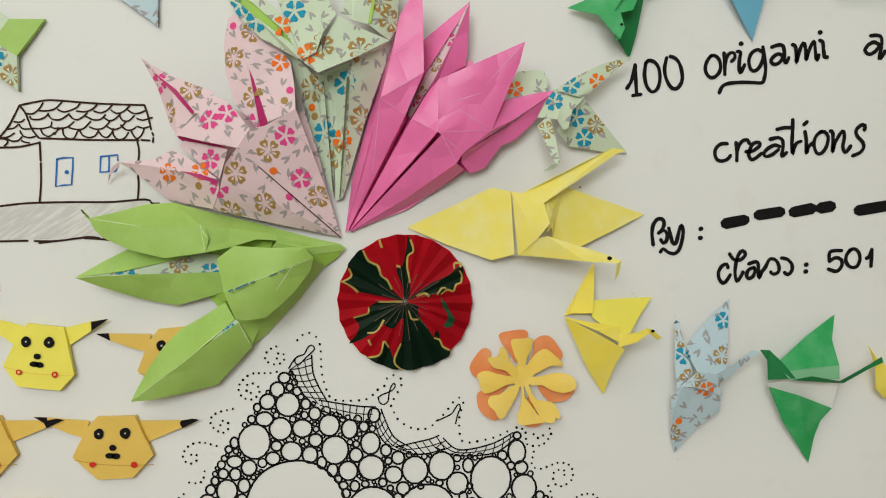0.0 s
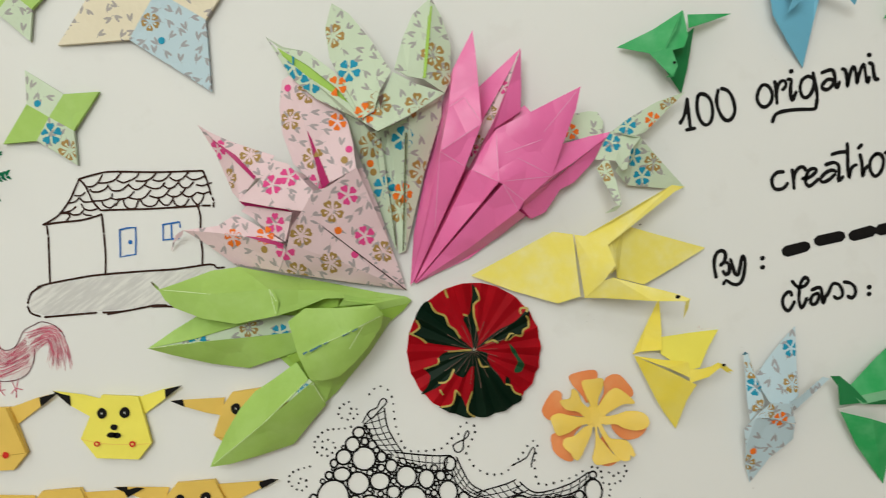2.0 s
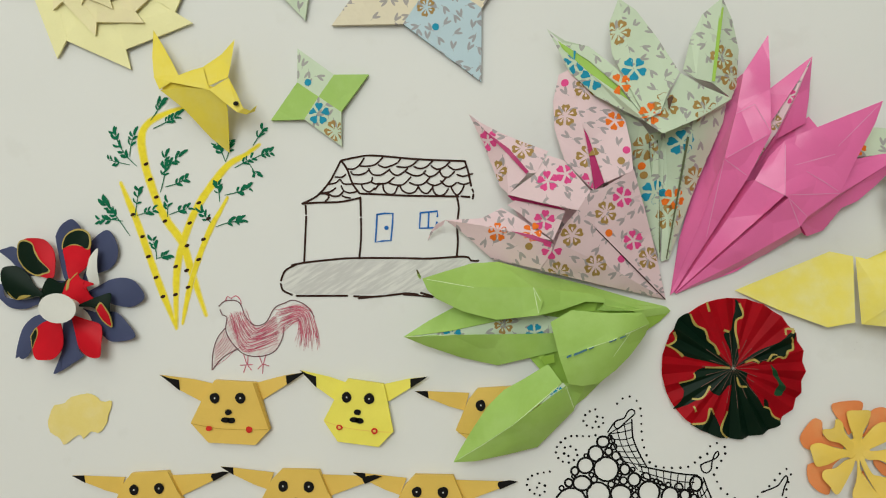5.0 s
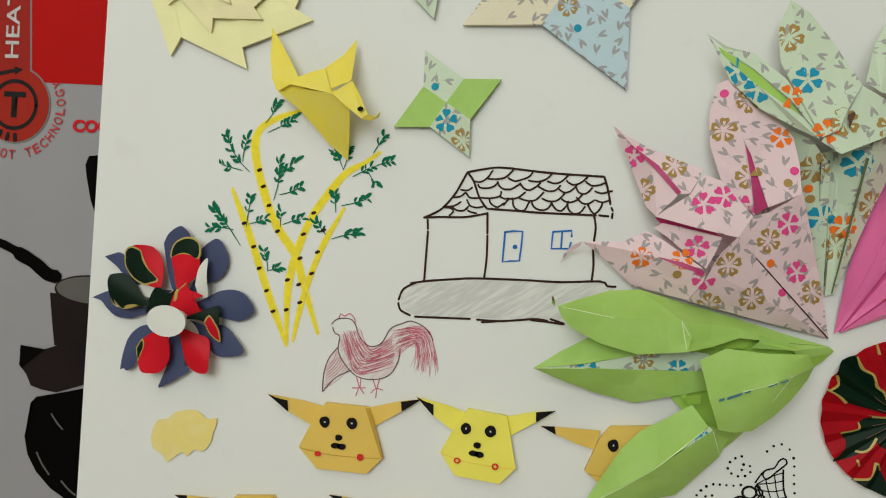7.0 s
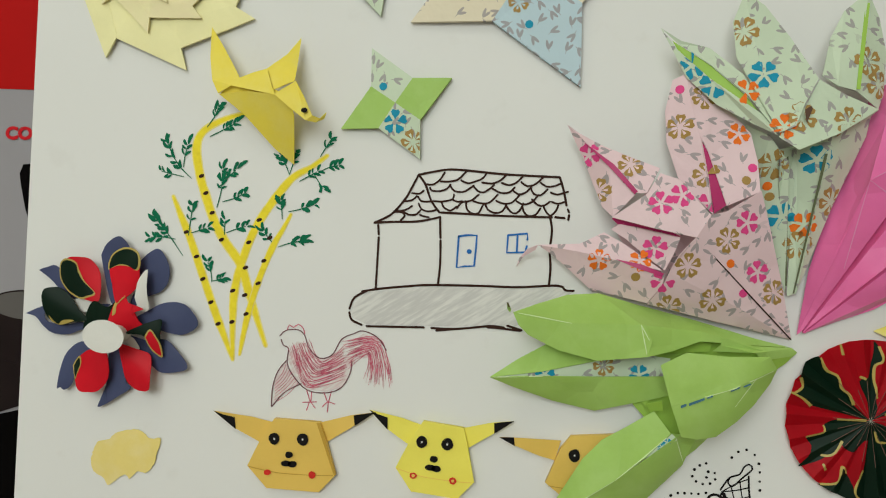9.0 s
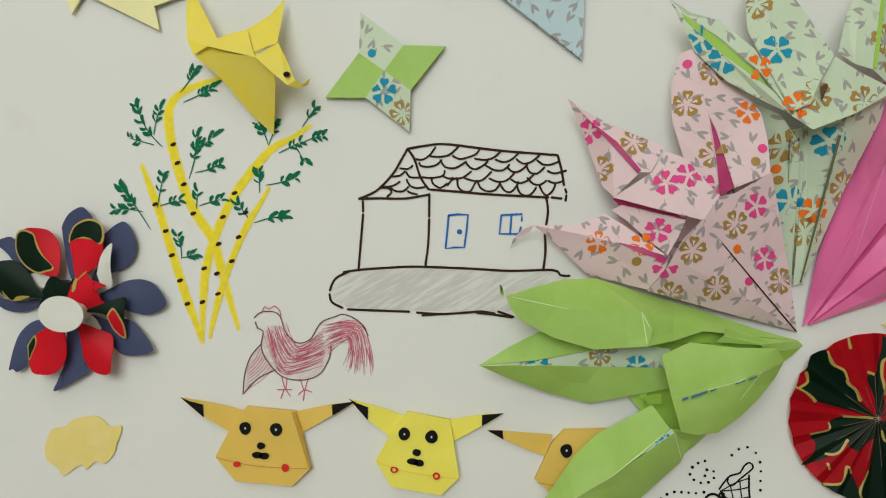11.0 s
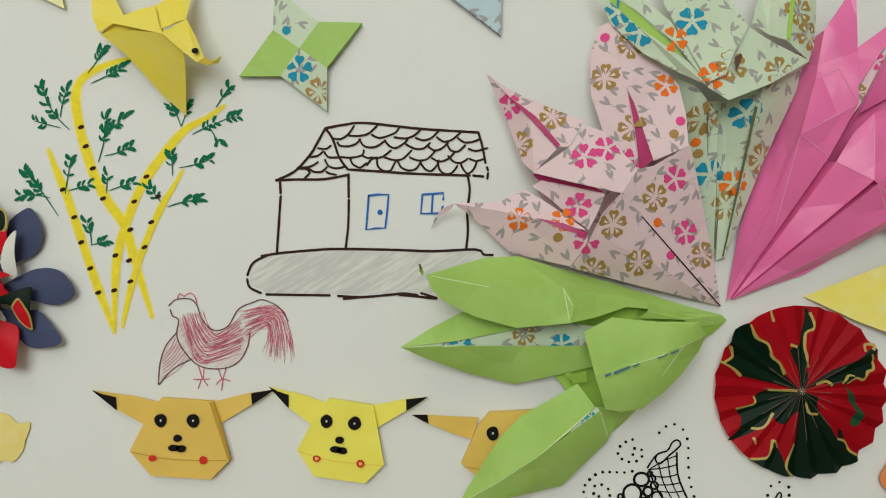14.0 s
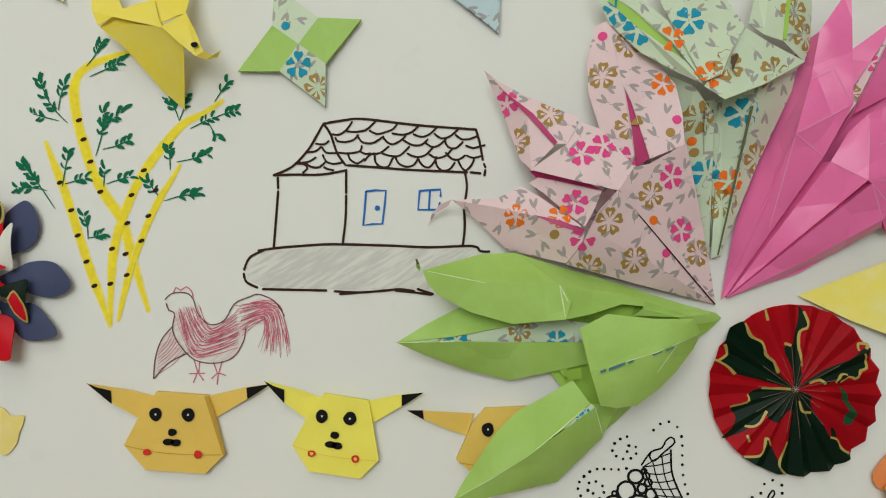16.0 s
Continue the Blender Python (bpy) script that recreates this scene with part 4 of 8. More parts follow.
edge_l = [Vector(p) for p in [(-8.85, 43.25), (-9.46, 42.43), (-10.38, 41.54), (-10.98, 40.41), (-11.74, 39.36), (-12.43, 38.31), (-12.79, 37.35), (-13.24, 36.63), (-13.85, 35.59)]]
edge_r = [Vector(p) for p in [(-8.69, 43.01), (-8.26, 41.83), (-7.38, 41.26), (-5.92, 40.68), (-4.33, 40.40), (-3.81, 39.12), (-3.01, 38.63), (4.21, 38.65), (4.46, 38.02), (5.06, 36.90), (5.73, 35.95)]]


def bound(edges, v):
    for a, b in zip(edges, edges[1:]):
        if a.y >= v >= b.y:
            return a.x + (b.x - a.x) * (a.y - v) / max(1e-6, a.y - b.y)
    return None


rng = random.Random(5)
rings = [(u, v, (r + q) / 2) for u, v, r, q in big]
for size, tries in ((0.20, 1500), (0.15, 3000), (0.11, 5000), (0.075, 7000)):
    for _ in range(tries):
        v = rng.uniform(edge_l[-1].y, edge_l[0].y)
        lo, hi = bound(edge_l, v), bound(edge_r, v)
        if lo is None or hi is None or hi < lo:
            continue
        u = rng.uniform(lo, hi)
        r = size * rng.uniform(0.85, 1.15)
        if all((u - a) ** 2 + (v - b) ** 2 > (r + c + 0.02) ** 2 for a, b, c in rings):
            rings.append((u, v, r))
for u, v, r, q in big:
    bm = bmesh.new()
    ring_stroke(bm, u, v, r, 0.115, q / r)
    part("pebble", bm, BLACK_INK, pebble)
bm = bmesh.new()
for u, v, r in rings[len(big):]:
    ring_stroke(bm, u, v, r + 0.02, 0.095)
tagged(part("pebble_filling", bm, BLACK_INK, pebble), kind="stuff")


def net(name, upper, lower, along, n, slant, parent):
    """A fishnet band between two curves: lines along it and bent lines across."""
    up, lo = smooth_line(upper), smooth_line(lower)

    def pick(ln, t):
        x = min(0.9999, max(0.0, t)) * (len(ln) - 1)
        return ln[int(x)].lerp(ln[int(x) + 1], x % 1)

    bm = bmesh.new()
    for f, w in ((0.0, 0.085), (1.0, 0.085), *[(a, 0.055) for a in along]):
        stroke(bm, [pick(up, i / 14).lerp(pick(lo, i / 14), f) for i in range(15)], w)
    for i in range(n):
        t = (i + 0.5) / n
        stroke(bm, [pick(up, t), pick(up, t + slant * 0.35).lerp(pick(lo, t + slant * 0.35), 0.5), pick(lo, t + slant)], 0.055)
    part(name, bm, BLACK_INK, parent)


net("net_band", [(-7.60, 43.99), (-7.50, 43.03), (-7.16, 42.24), (-6.71, 41.49)], [(-8.77, 43.17), (-8.49, 42.53), (-8.05, 41.88), (-7.46, 41.25)], (0.33, 0.66), 7, -0.22, pebble)
net("net_band", [(-7.14, 41.53), (-5.94, 41.35), (-4.83, 41.22), (-4.03, 41.20)], [(-7.04, 40.97), (-6.08, 40.63), (-5.12, 40.41), (-4.33, 40.40)], (0.5,), 8, 0.05, pebble)
net("net_band", [(-3.71, 41.08), (-3.37, 40.26), (-2.95, 39.54), (-2.22, 39.08)], [(-4.00, 40.24), (-3.75, 39.60), (-3.17, 38.98), (-2.36, 38.65)], (0.4, 0.7), 6, -0.12, pebble)
net("net_band", [(-2.83, 39.02), (-1.91, 39.24), (-0.95, 39.48), (-0.48, 39.68)], [(-2.36, 38.65), (-1.57, 38.62), (-0.93, 38.70), (-0.14, 38.96)], (0.5,), 6, 0.08, pebble)
net("net_band", [(-0.24, 39.53), (0.67, 38.90), (2.42, 39.25), (3.61, 39.89)], [(-0.62, 39.00), (0.51, 38.58), (2.59, 38.75), (3.69, 39.53)], (0.5,), 9, -0.06, pebble)
strokes("loop", [[(-8.85, 43.25), (-8.47, 43.84), (-8.00, 44.06), (-7.85, 44.38), (-7.62, 44.55), (-7.45, 44.34), (-7.92, 43.85), (-8.31, 43.46), (-8.52, 43.62), (-8.47, 43.84)]], 0.08, BLACK_INK, pebble)
strokes("loop", [[(-3.89, 41.77), (-3.80, 41.45), (-3.56, 41.34), (-3.33, 41.53), (-3.29, 41.93), (-3.18, 42.33), (-3.02, 42.53), (-2.95, 42.37), (-3.10, 42.14), (-3.42, 41.98), (-3.73, 41.85), (-3.89, 41.69)]], 0.08, BLACK_INK, pebble)
strokes("loop", [[(-0.66, 40.47), (-0.19, 40.67), (0.21, 40.90), (0.41, 41.22), (0.59, 41.43), (0.68, 41.22), (0.53, 40.82), (0.43, 40.34)]], 0.08, BLACK_INK, pebble)


def dotted(line, gap, r, parent, name="dotted_line"):
    bm = bmesh.new()
    pts = smooth_line(line, 0.05)
    run = 0.0
    for a, b in zip(pts, pts[1:]):
        run += (b - a).length
        if run >= gap:
            run = 0.0
            blot(bm, b.x, b.y, r * (1 + 0.3 * noise.noise((b.x * 4, b.y * 4, 0))), sides=8)
    part(name, bm, BLACK_INK, parent)


dotted([(-8.72, 44.44), (-8.03, 45.17), (-7.48, 45.11), (-7.15, 44.56), (-7.09, 43.84), (-7.02, 43.04), (-6.85, 42.42), (-6.43, 41.62), (-5.31, 41.52), (-4.37, 41.67), (-4.06, 42.07), (-3.58, 42.33), (-3.36, 42.89), (-2.96, 42.95), (-2.56, 42.67), (-2.70, 42.27), (-2.93, 41.79), (-3.17, 41.37), (-2.99, 40.91), (-2.66, 40.43), (-1.93, 40.05), (-1.13, 40.07), (-0.50, 40.56), (0.12, 41.30), (0.42, 41.73), (0.75, 41.74), (0.83, 41.39), (0.69, 40.98), (0.62, 40.50), (0.72, 39.55), (1.05, 39.31), (1.77, 39.41), (2.73, 39.67), (3.52, 40.08)], 0.40, 0.068, pebble)
def add_swirl(line):
    dotted(line, 0.30, 0.068, pebble, "dotted_swirl")


add_swirl([(-9.20, 44.43), (-9.67, 44.42), (-10.11, 44.08), (-10.13, 43.69), (-9.72, 43.46), (-9.25, 43.55), (-9.08, 43.87), (-9.27, 44.11), (-9.54, 43.98), (-9.50, 43.74)])
add_swirl([(-9.17, 43.15), (-9.79, 42.98), (-10.43, 42.96), (-10.98, 42.88), (-11.44, 42.46), (-11.59, 42.06), (-11.33, 41.60), (-10.78, 41.52), (-10.43, 41.93), (-10.56, 42.25), (-10.96, 42.40), (-11.19, 42.15), (-11.03, 41.84), (-10.80, 41.92)])
add_swirl([(-11.56, 41.01), (-11.95, 40.94), (-12.65, 40.77), (-13.01, 40.52), (-13.06, 40.12), (-12.70, 39.74), (-12.22, 39.67), (-12.08, 40.07), (-12.24, 40.30), (-12.56, 40.25), (-12.53, 40.06)])
add_swirl([(-12.37, 38.87), (-12.84, 38.94), (-13.40, 39.08), (-13.95, 39.04), (-14.40, 38.74), (-14.55, 38.26), (-14.26, 37.93), (-13.84, 38.04), (-13.77, 38.36), (-14.05, 38.44), (-14.17, 38.25)])
add_swirl([(-13.36, 37.82), (-13.35, 37.34), (-13.50, 36.94), (-13.89, 36.85), (-14.36, 36.92)])
add_swirl([(-14.18, 36.37), (-14.65, 36.12), (-14.79, 35.73), (-14.40, 35.44), (-14.01, 35.66), (-14.10, 35.92), (-14.37, 35.86)])
add_swirl([(3.47, 40.15), (3.98, 40.17), (4.31, 39.94), (4.38, 39.37), (4.58, 39.19), (5.28, 39.26), (5.71, 39.78), (5.73, 40.07), (5.44, 40.31)])
add_swirl([(4.74, 40.14), (4.77, 39.82), (5.06, 39.62), (5.32, 39.80), (5.26, 39.96)])
add_swirl([(4.94, 39.16), (4.78, 38.81), (4.73, 38.49), (4.71, 38.17), (5.02, 37.90), (5.53, 38.03), (6.13, 38.26), (6.52, 38.25), (6.91, 38.02), (6.97, 37.39), (6.42, 36.97), (6.01, 37.10), (5.90, 37.43), (5.96, 37.75), (6.34, 37.89), (6.60, 37.74), (6.41, 37.48)])
add_swirl([(5.67, 37.30), (5.64, 36.98), (5.77, 36.67), (5.87, 36.23)])
add_swirl([(6.99, 36.18), (7.33, 36.44), (7.72, 36.56), (8.19, 36.52), (8.49, 36.18), (8.45, 35.77), (8.07, 35.50), (7.68, 35.62), (7.61, 35.94), (7.87, 36.07), (8.06, 35.94)])

# ---- writing ----
writing = tagged(new("handwriting"), "black marker handwriting on the white board")
writing.parent = board


def write(letter, lines, dots=()):
    """One handwritten letter: the marker's strokes and its dots."""
    bm = bmesh.new()
    for line in lines:
        stroke(bm, line, 0.21, 0.03, False, 0.22)
    for u, v in dots:
        blot(bm, u, v, 0.15, 0.13, 0.4)
    part("letter", bm, BLACK_INK, writing)


# "100 origami an"
write("1", [[(9.64, 59.18), (9.89, 59.61), (10.09, 60.51)], [(10.09, 60.51), (10.14, 59.61), (10.20, 58.82)], [(9.97, 58.78), (10.45, 58.86)]])
write("0", [[(10.69, 60.66), (10.62, 59.95), (10.76, 59.32), (11.06, 59.01), (11.35, 59.18), (11.49, 59.72), (11.41, 60.36), (11.14, 60.70), (10.82, 60.76), (10.70, 60.59)]])
write("0", [[(11.85, 60.95), (11.74, 60.31), (11.88, 59.67), (12.19, 59.24), (12.51, 59.28), (12.75, 59.77), (12.63, 60.50), (12.36, 60.91), (12.04, 61.02)]])
write("o", [[(14.36, 61.14), (14.11, 60.77), (14.03, 60.32), (14.23, 59.95), (14.49, 59.89), (14.75, 60.09), (14.90, 60.48), (14.79, 60.93), (14.52, 61.14), (14.30, 61.07)]])
write("r", [[(15.07, 61.29), (15.12, 60.74), (15.14, 60.07)], [(15.12, 60.58), (15.24, 61.07), (15.43, 61.30), (15.65, 61.28), (15.69, 61.02), (15.50, 60.82)]])
write("i", [[(15.81, 61.38), (16.01, 61.35), (15.95, 60.93), (15.94, 60.45), (16.01, 60.20), (16.13, 60.39), (16.25, 60.66)]], [(16.03, 61.83)])
write("g", [[(17.27, 61.36), (16.98, 61.52), (16.62, 61.31), (16.48, 60.86), (16.59, 60.41), (16.82, 60.32), (17.10, 60.56), (17.28, 61.08), (17.26, 61.69)], [(17.26, 61.69), (17.38, 60.98), (17.43, 60.34), (17.35, 59.86), (17.22, 59.66), (16.51, 59.67), (15.86, 59.65), (15.28, 59.56), (14.99, 59.39), (14.84, 59.04)]])
write("a", [[(17.75, 61.67), (18.14, 61.81), (18.40, 61.76), (18.48, 61.34), (18.49, 60.93), (18.59, 60.80), (18.74, 61.13)], [(18.35, 61.24), (18.09, 61.30), (17.80, 61.06), (17.74, 60.84), (17.94, 60.71), (18.20, 60.82), (18.42, 61.12)]])
write("m", [[(18.92, 61.84), (19.08, 61.78), (19.16, 61.27), (19.17, 60.85), (19.29, 61.37), (19.47, 61.86), (19.60, 61.93), (19.68, 61.55), (19.72, 61.00), (19.87, 61.55), (20.09, 62.01), (20.18, 62.01), (20.23, 61.50), (20.31, 60.99), (20.43, 61.31)]])
write("i", [[(20.47, 62.12), (20.64, 62.03), (20.69, 61.58), (20.76, 61.20), (20.92, 61.20)]], [(20.49, 62.57)])
write("a", [[(23.34, 62.45), (23.73, 62.49), (23.96, 62.37), (23.98, 61.86), (23.84, 61.17), (24.03, 61.31), (24.18, 61.61)], [(23.88, 61.95), (23.55, 62.10), (23.22, 61.93), (23.04, 61.63), (23.24, 61.41), (23.56, 61.52), (23.85, 61.85)]])
write("n", [[(24.45, 62.42), (24.59, 62.36), (24.47, 61.78), (24.39, 61.19), (24.61, 61.59), (24.92, 62.12), (25.18, 62.35), (25.35, 62.26), (25.17, 61.61), (25.11, 61.22), (25.34, 61.36)]])
# "creations"
write("c", [[(15.34, 56.20), (14.99, 56.19), (14.70, 55.92), (14.65, 55.60), (14.79, 55.28), (15.11, 55.23), (15.40, 55.37), (15.53, 55.56)]])
write("r", [[(15.83, 56.28), (15.88, 55.80), (15.89, 55.25)], [(15.88, 55.70), (16.00, 56.12), (16.21, 56.39), (16.47, 56.43), (16.58, 56.24)]])
write("e", [[(16.39, 55.78), (16.78, 55.83), (17.16, 56.13), (17.13, 56.32), (16.80, 56.25), (16.62, 55.92), (16.56, 55.56), (16.73, 55.34), (17.05, 55.51), (17.27, 55.71)]])
write("a", [[(17.74, 56.50), (18.22, 56.61), (18.46, 56.43), (18.47, 55.98), (18.42, 55.56), (18.70, 55.79)], [(18.30, 56.10), (18.01, 56.19), (17.59, 55.95), (17.40, 55.69), (17.54, 55.53), (17.86, 55.64), (18.24, 55.94)]])
write("t", [[(19.01, 57.63), (19.00, 56.86), (18.98, 56.22), (19.03, 55.70), (19.09, 56.00), (19.24, 56.32), (19.50, 56.43)], [(18.11, 57.06), (18.53, 57.17), (19.05, 57.18)]])
write("i", [[(19.71, 56.98), (19.79, 56.47), (19.81, 55.76), (19.93, 56.15), (20.18, 56.35)], [(19.63, 57.36), (19.82, 57.53)]])
write("o", [[(20.65, 57.01), (20.34, 56.74), (20.22, 56.26), (20.40, 55.78), (20.66, 55.79), (20.94, 56.18), (21.02, 56.70), (20.82, 56.98), (20.56, 56.98)]])
write("n", [[(21.14, 57.03), (21.28, 56.97), (21.29, 56.39), (21.28, 55.87), (21.42, 56.39), (21.73, 56.95), (21.89, 57.05), (21.94, 56.73), (21.86, 56.15), (21.99, 55.86), (22.15, 56.00), (22.31, 56.23)]])
write("s", [[(23.07, 57.15), (23.09, 57.41), (22.87, 57.40), (22.61, 57.14), (22.65, 56.82), (22.99, 56.44), (23.03, 56.12), (22.81, 55.85), (22.42, 55.68)]])
# "By:"
write("B", [[(11.21, 51.49), (11.19, 51.01), (11.27, 50.47)], [(11.19, 51.17), (11.24, 51.56), (11.46, 51.89), (11.72, 51.92), (11.85, 51.74), (11.80, 51.41), (11.55, 51.12)], [(11.55, 51.12), (11.83, 51.29), (12.03, 51.10), (12.01, 50.72), (11.82, 50.58), (11.68, 50.77)]])
write("y", [[(12.12, 51.42), (12.23, 51.04), (12.33, 50.63), (12.50, 50.54), (12.62, 50.89), (12.73, 51.38), (12.82, 51.60), (12.93, 51.32), (12.88, 50.74), (12.70, 50.19), (12.42, 49.99), (12.09, 50.08), (11.83, 50.26), (11.67, 50.07)]])
write(":", [], [(13.93, 51.41), (13.91, 50.90)])
# "class: 501"
write("c", [[(15.48, 49.27), (15.41, 49.46), (15.18, 49.39), (14.97, 49.07), (14.98, 48.68), (15.21, 48.40), (15.43, 48.57), (15.62, 48.89)]])
write("l", [[(15.55, 50.05), (15.82, 49.73), (16.21, 49.74), (16.46, 50.04), (16.30, 50.23), (16.07, 50.03), (15.93, 49.54), (15.88, 48.96), (15.99, 48.52), (16.18, 48.75), (16.33, 49.04)]])
write("a", [[(16.97, 49.31), (16.68, 49.21), (16.53, 48.92), (16.63, 48.69), (16.89, 48.80), (17.01, 49.12), (16.97, 49.31)], [(16.64, 49.50), (17.06, 49.64), (17.19, 49.45), (17.20, 49.10), (17.25, 48.74), (17.40, 49.10)]])
write("s", [[(17.40, 49.10), (17.59, 49.33), (17.83, 49.79), (18.19, 49.73), (18.37, 49.35), (18.31, 49.06), (18.05, 48.96), (17.89, 49.08)]])
write("s", [[(18.48, 49.87), (18.81, 49.81), (19.08, 49.53), (19.09, 49.18), (18.87, 48.95), (18.67, 49.07)]])
write(":", [], [(19.89, 49.52), (19.87, 49.14)])
write("5", [[(21.89, 50.35), (21.24, 50.27), (21.19, 49.72)], [(21.19, 49.72), (21.55, 49.95), (21.88, 49.83), (21.89, 49.48), (21.60, 49.18), (21.14, 49.30)]])
write("0", [[(22.38, 50.40), (22.16, 50.10), (22.14, 49.71), (22.41, 49.43), (22.74, 49.47), (22.92, 49.86), (22.84, 50.28), (22.58, 50.47), (22.32, 50.36)]])
write("1", [[(23.28, 49.94), (23.44, 50.04), (23.59, 50.46)], [(23.59, 50.46), (23.57, 49.91), (23.55, 49.49)]])
for a, b in ([(15.19, 51.73), (16.52, 51.97)], [(17.03, 52.24), (18.52, 52.46)], [(19.00, 52.44), (20.28, 52.68)], [(20.53, 52.70), (21.37, 52.83)], [(22.68, 52.61), (26.69, 53.33)]):
    a, b = Vector(a), Vector(b)
    bm = bmesh.new()
    stroke(bm, [a + Vector((0.1, 0)), b - Vector((0.1, 0))], 0.62)
    part("word_bar", bm, BLACK_INK, writing, "plain black marker bar")

# faint specks and smudges
for (u, v), r, m in zip([(3.99, 48.67), (4.30, 48.42), (3.90, 48.29), (10.17, 47.72), (10.33, 47.59), (14.96, 62.74), (15.19, 62.52), (12.84, 38.55), (12.56, 46.47), (7.12, 53.59)], (0.04, 0.03, 0.035, 0.10, 0.07, 0.04, 0.03, 0.05, 0.05, 0.06), [GREY_PENCIL] * 3 + [PINK_CRAYON] * 2 + [GREY_PENCIL] * 4 + [BLACK_INK]):
    bm = bmesh.new()
    blot(bm, u, v, r, r * 0.7, 0.5, 0.02, 0, 9, 0.5)
    part("speck", bm, m, board)

# ---- paper lilies ----
lily = thing("paper_lily", *(-11.62, 55.29), "folded pale pink floral paper lily fixed to the board", "paper flower", "paper lilies")
fold("inner_fold", [[(-14.48, 55.36, 0.6), (-12.53, 57.69, 0.7), (-10.28, 56.57, 0.8), (-8.15, 57.36, 0.9), (-7.35, 55.03, 0.7), (-6.25, 50.64, 0.15), (-9.60, 51.14, 0.25), (-12.65, 51.91, 0.4), (-13.50, 53.69, 0.5)]], PINK_FLORAL, lily, "", 15)
fold("petal", [[(-16.91, 59.97, 1.2), (-16.31, 59.57, 1.25), (-15.24, 59.02, 1.4), (-13.95, 58.52, 1.6), (-12.73, 58.05, 1.9), (-13.29, 56.88, 2.2), (-13.71, 56.86, 2.15), (-14.98, 58.13, 1.8)], [(-16.91, 59.97, 1.2), (-14.98, 58.14, 1.75), (-13.74, 56.85, 2.05), (-14.68, 55.75, 1.85), (-15.15, 56.22, 1.35), (-15.61, 57.46, 1), (-16.08, 58.43, 0.95)]], PINK_FLORAL, lily, "")
fold("slit", [[(-16.15, 59.16, 1.5), (-14.75, 58.14, 1.85), (-13.70, 56.95, 2.2), (-13.82, 56.81, 2.15), (-14.98, 58.03, 1.85)]], MAGENTA_IN, lily, "deep magenta slit")
fold("petal", [[(-11.72, 62.43, 1.5), (-12.27, 62.17, 1.3), (-12.50, 60.80, 1.1), (-12.38, 59.32, 1.2), (-11.80, 57.60, 1.5), (-10.30, 56.07, 1.9), (-10.63, 57.77, 2), (-11.06, 59.60, 1.9), (-11.49, 61.18, 1.7)], [(-11.72, 62.43, 1.5), (-11.49, 61.18, 1.7), (-11.06, 59.60, 1.9), (-10.67, 58.80, 2.05), (-9.81, 56.46, 2.25), (-8.39, 57.16, 2.2), (-8.52, 58.53, 2), (-8.79, 59.77, 1.7), (-9.45, 60.57, 1.5), (-10.44, 61.44, 1.4)]], PINK_FLORAL, lily, "", 20)
fold("slit", [[(-11.05, 59.49, 1.86), (-10.66, 58.82, 1.98), (-9.79, 56.52, 2.15), (-10.26, 56.12, 1.95), (-10.62, 57.78, 1.95)]], MAGENTA_IN, lily, "deep magenta slit")
fold("petal", [[(-14.71, 55.21, 1.5), (-14.34, 55.46, 1.7), (-11.80, 54.95, 2.6), (-12.02, 54.21, 2.4), (-12.31, 53.46, 2.1), (-13.09, 54.01, 1.9), (-14.06, 54.80, 1.7)]], PINK_FLORAL, lily, "", 200)
fold("slit", [[(-14.73, 55.70, 1.7), (-14.48, 55.75, 1.75), (-12.42, 55.30, 2.45), (-11.80, 54.98, 2.6), (-13.75, 55.38, 1.85), (-14.45, 55.45, 1.65)]], MAGENTA_IN, lily, "deep magenta strip along a fold")
fold("fold_flap", [[(-14.74, 55.73, 2), (-13.33, 56.83, 2.5), (-12.73, 57.13, 2.6), (-12.08, 55.97, 2.95), (-12.93, 55.29, 2.8)], [(-13.33, 56.83, 2.5), (-12.77, 57.79, 2.3), (-11.94, 57.53, 2.45), (-12.73, 57.13, 2.6)], [(-12.73, 57.13, 2.6), (-11.94, 57.53, 2.45), (-10.60, 55.99, 2.9), (-11.21, 54.98, 3), (-12.08, 55.97, 2.95)], [(-12.08, 55.97, 2.95), (-11.21, 54.98, 3), (-12.93, 55.29, 2.8)]], PINK_FLORAL, lily, "", 70)
fold("petal", [[(-17.99, 54.33, 1.1), (-16.06, 54.48, 1.3), (-15.01, 55.06, 1.45), (-14.17, 54.60, 1.7), (-12.38, 53.43, 2.15), (-14.14, 53.76, 1.85), (-16.04, 54.10, 1.45)], [(-17.99, 54.33, 1.1), (-16.04, 54.10, 1.45), (-14.14, 53.76, 1.85), (-12.31, 53.26, 2.2), (-12.38, 52.75, 1.95), (-12.88, 51.90, 1.2), (-15.41, 52.34, 0.5), (-16.71, 53.44, 0.8), (-17.49, 54.02, 1)]], PINK_FLORAL, lily, "", 250)
fold("slit", [[(-14.49, 53.86, 1.82), (-13.32, 53.68, 2), (-12.37, 53.33, 2.25), (-12.43, 53.19, 2.22), (-13.42, 53.46, 2)]], MAGENTA_IN, lily, "deep magenta slit")
fold("petal_curl", [[(-17.99, 54.33, 1.1), (-18.48, 54.10, 0.8), (-18.81, 53.68, 0.4), (-18.95, 53.23, 0.2), (-18.64, 53.73, 0.55), (-18.08, 54.09, 0.9)]], PINK_FLORAL, lily, "", 250)
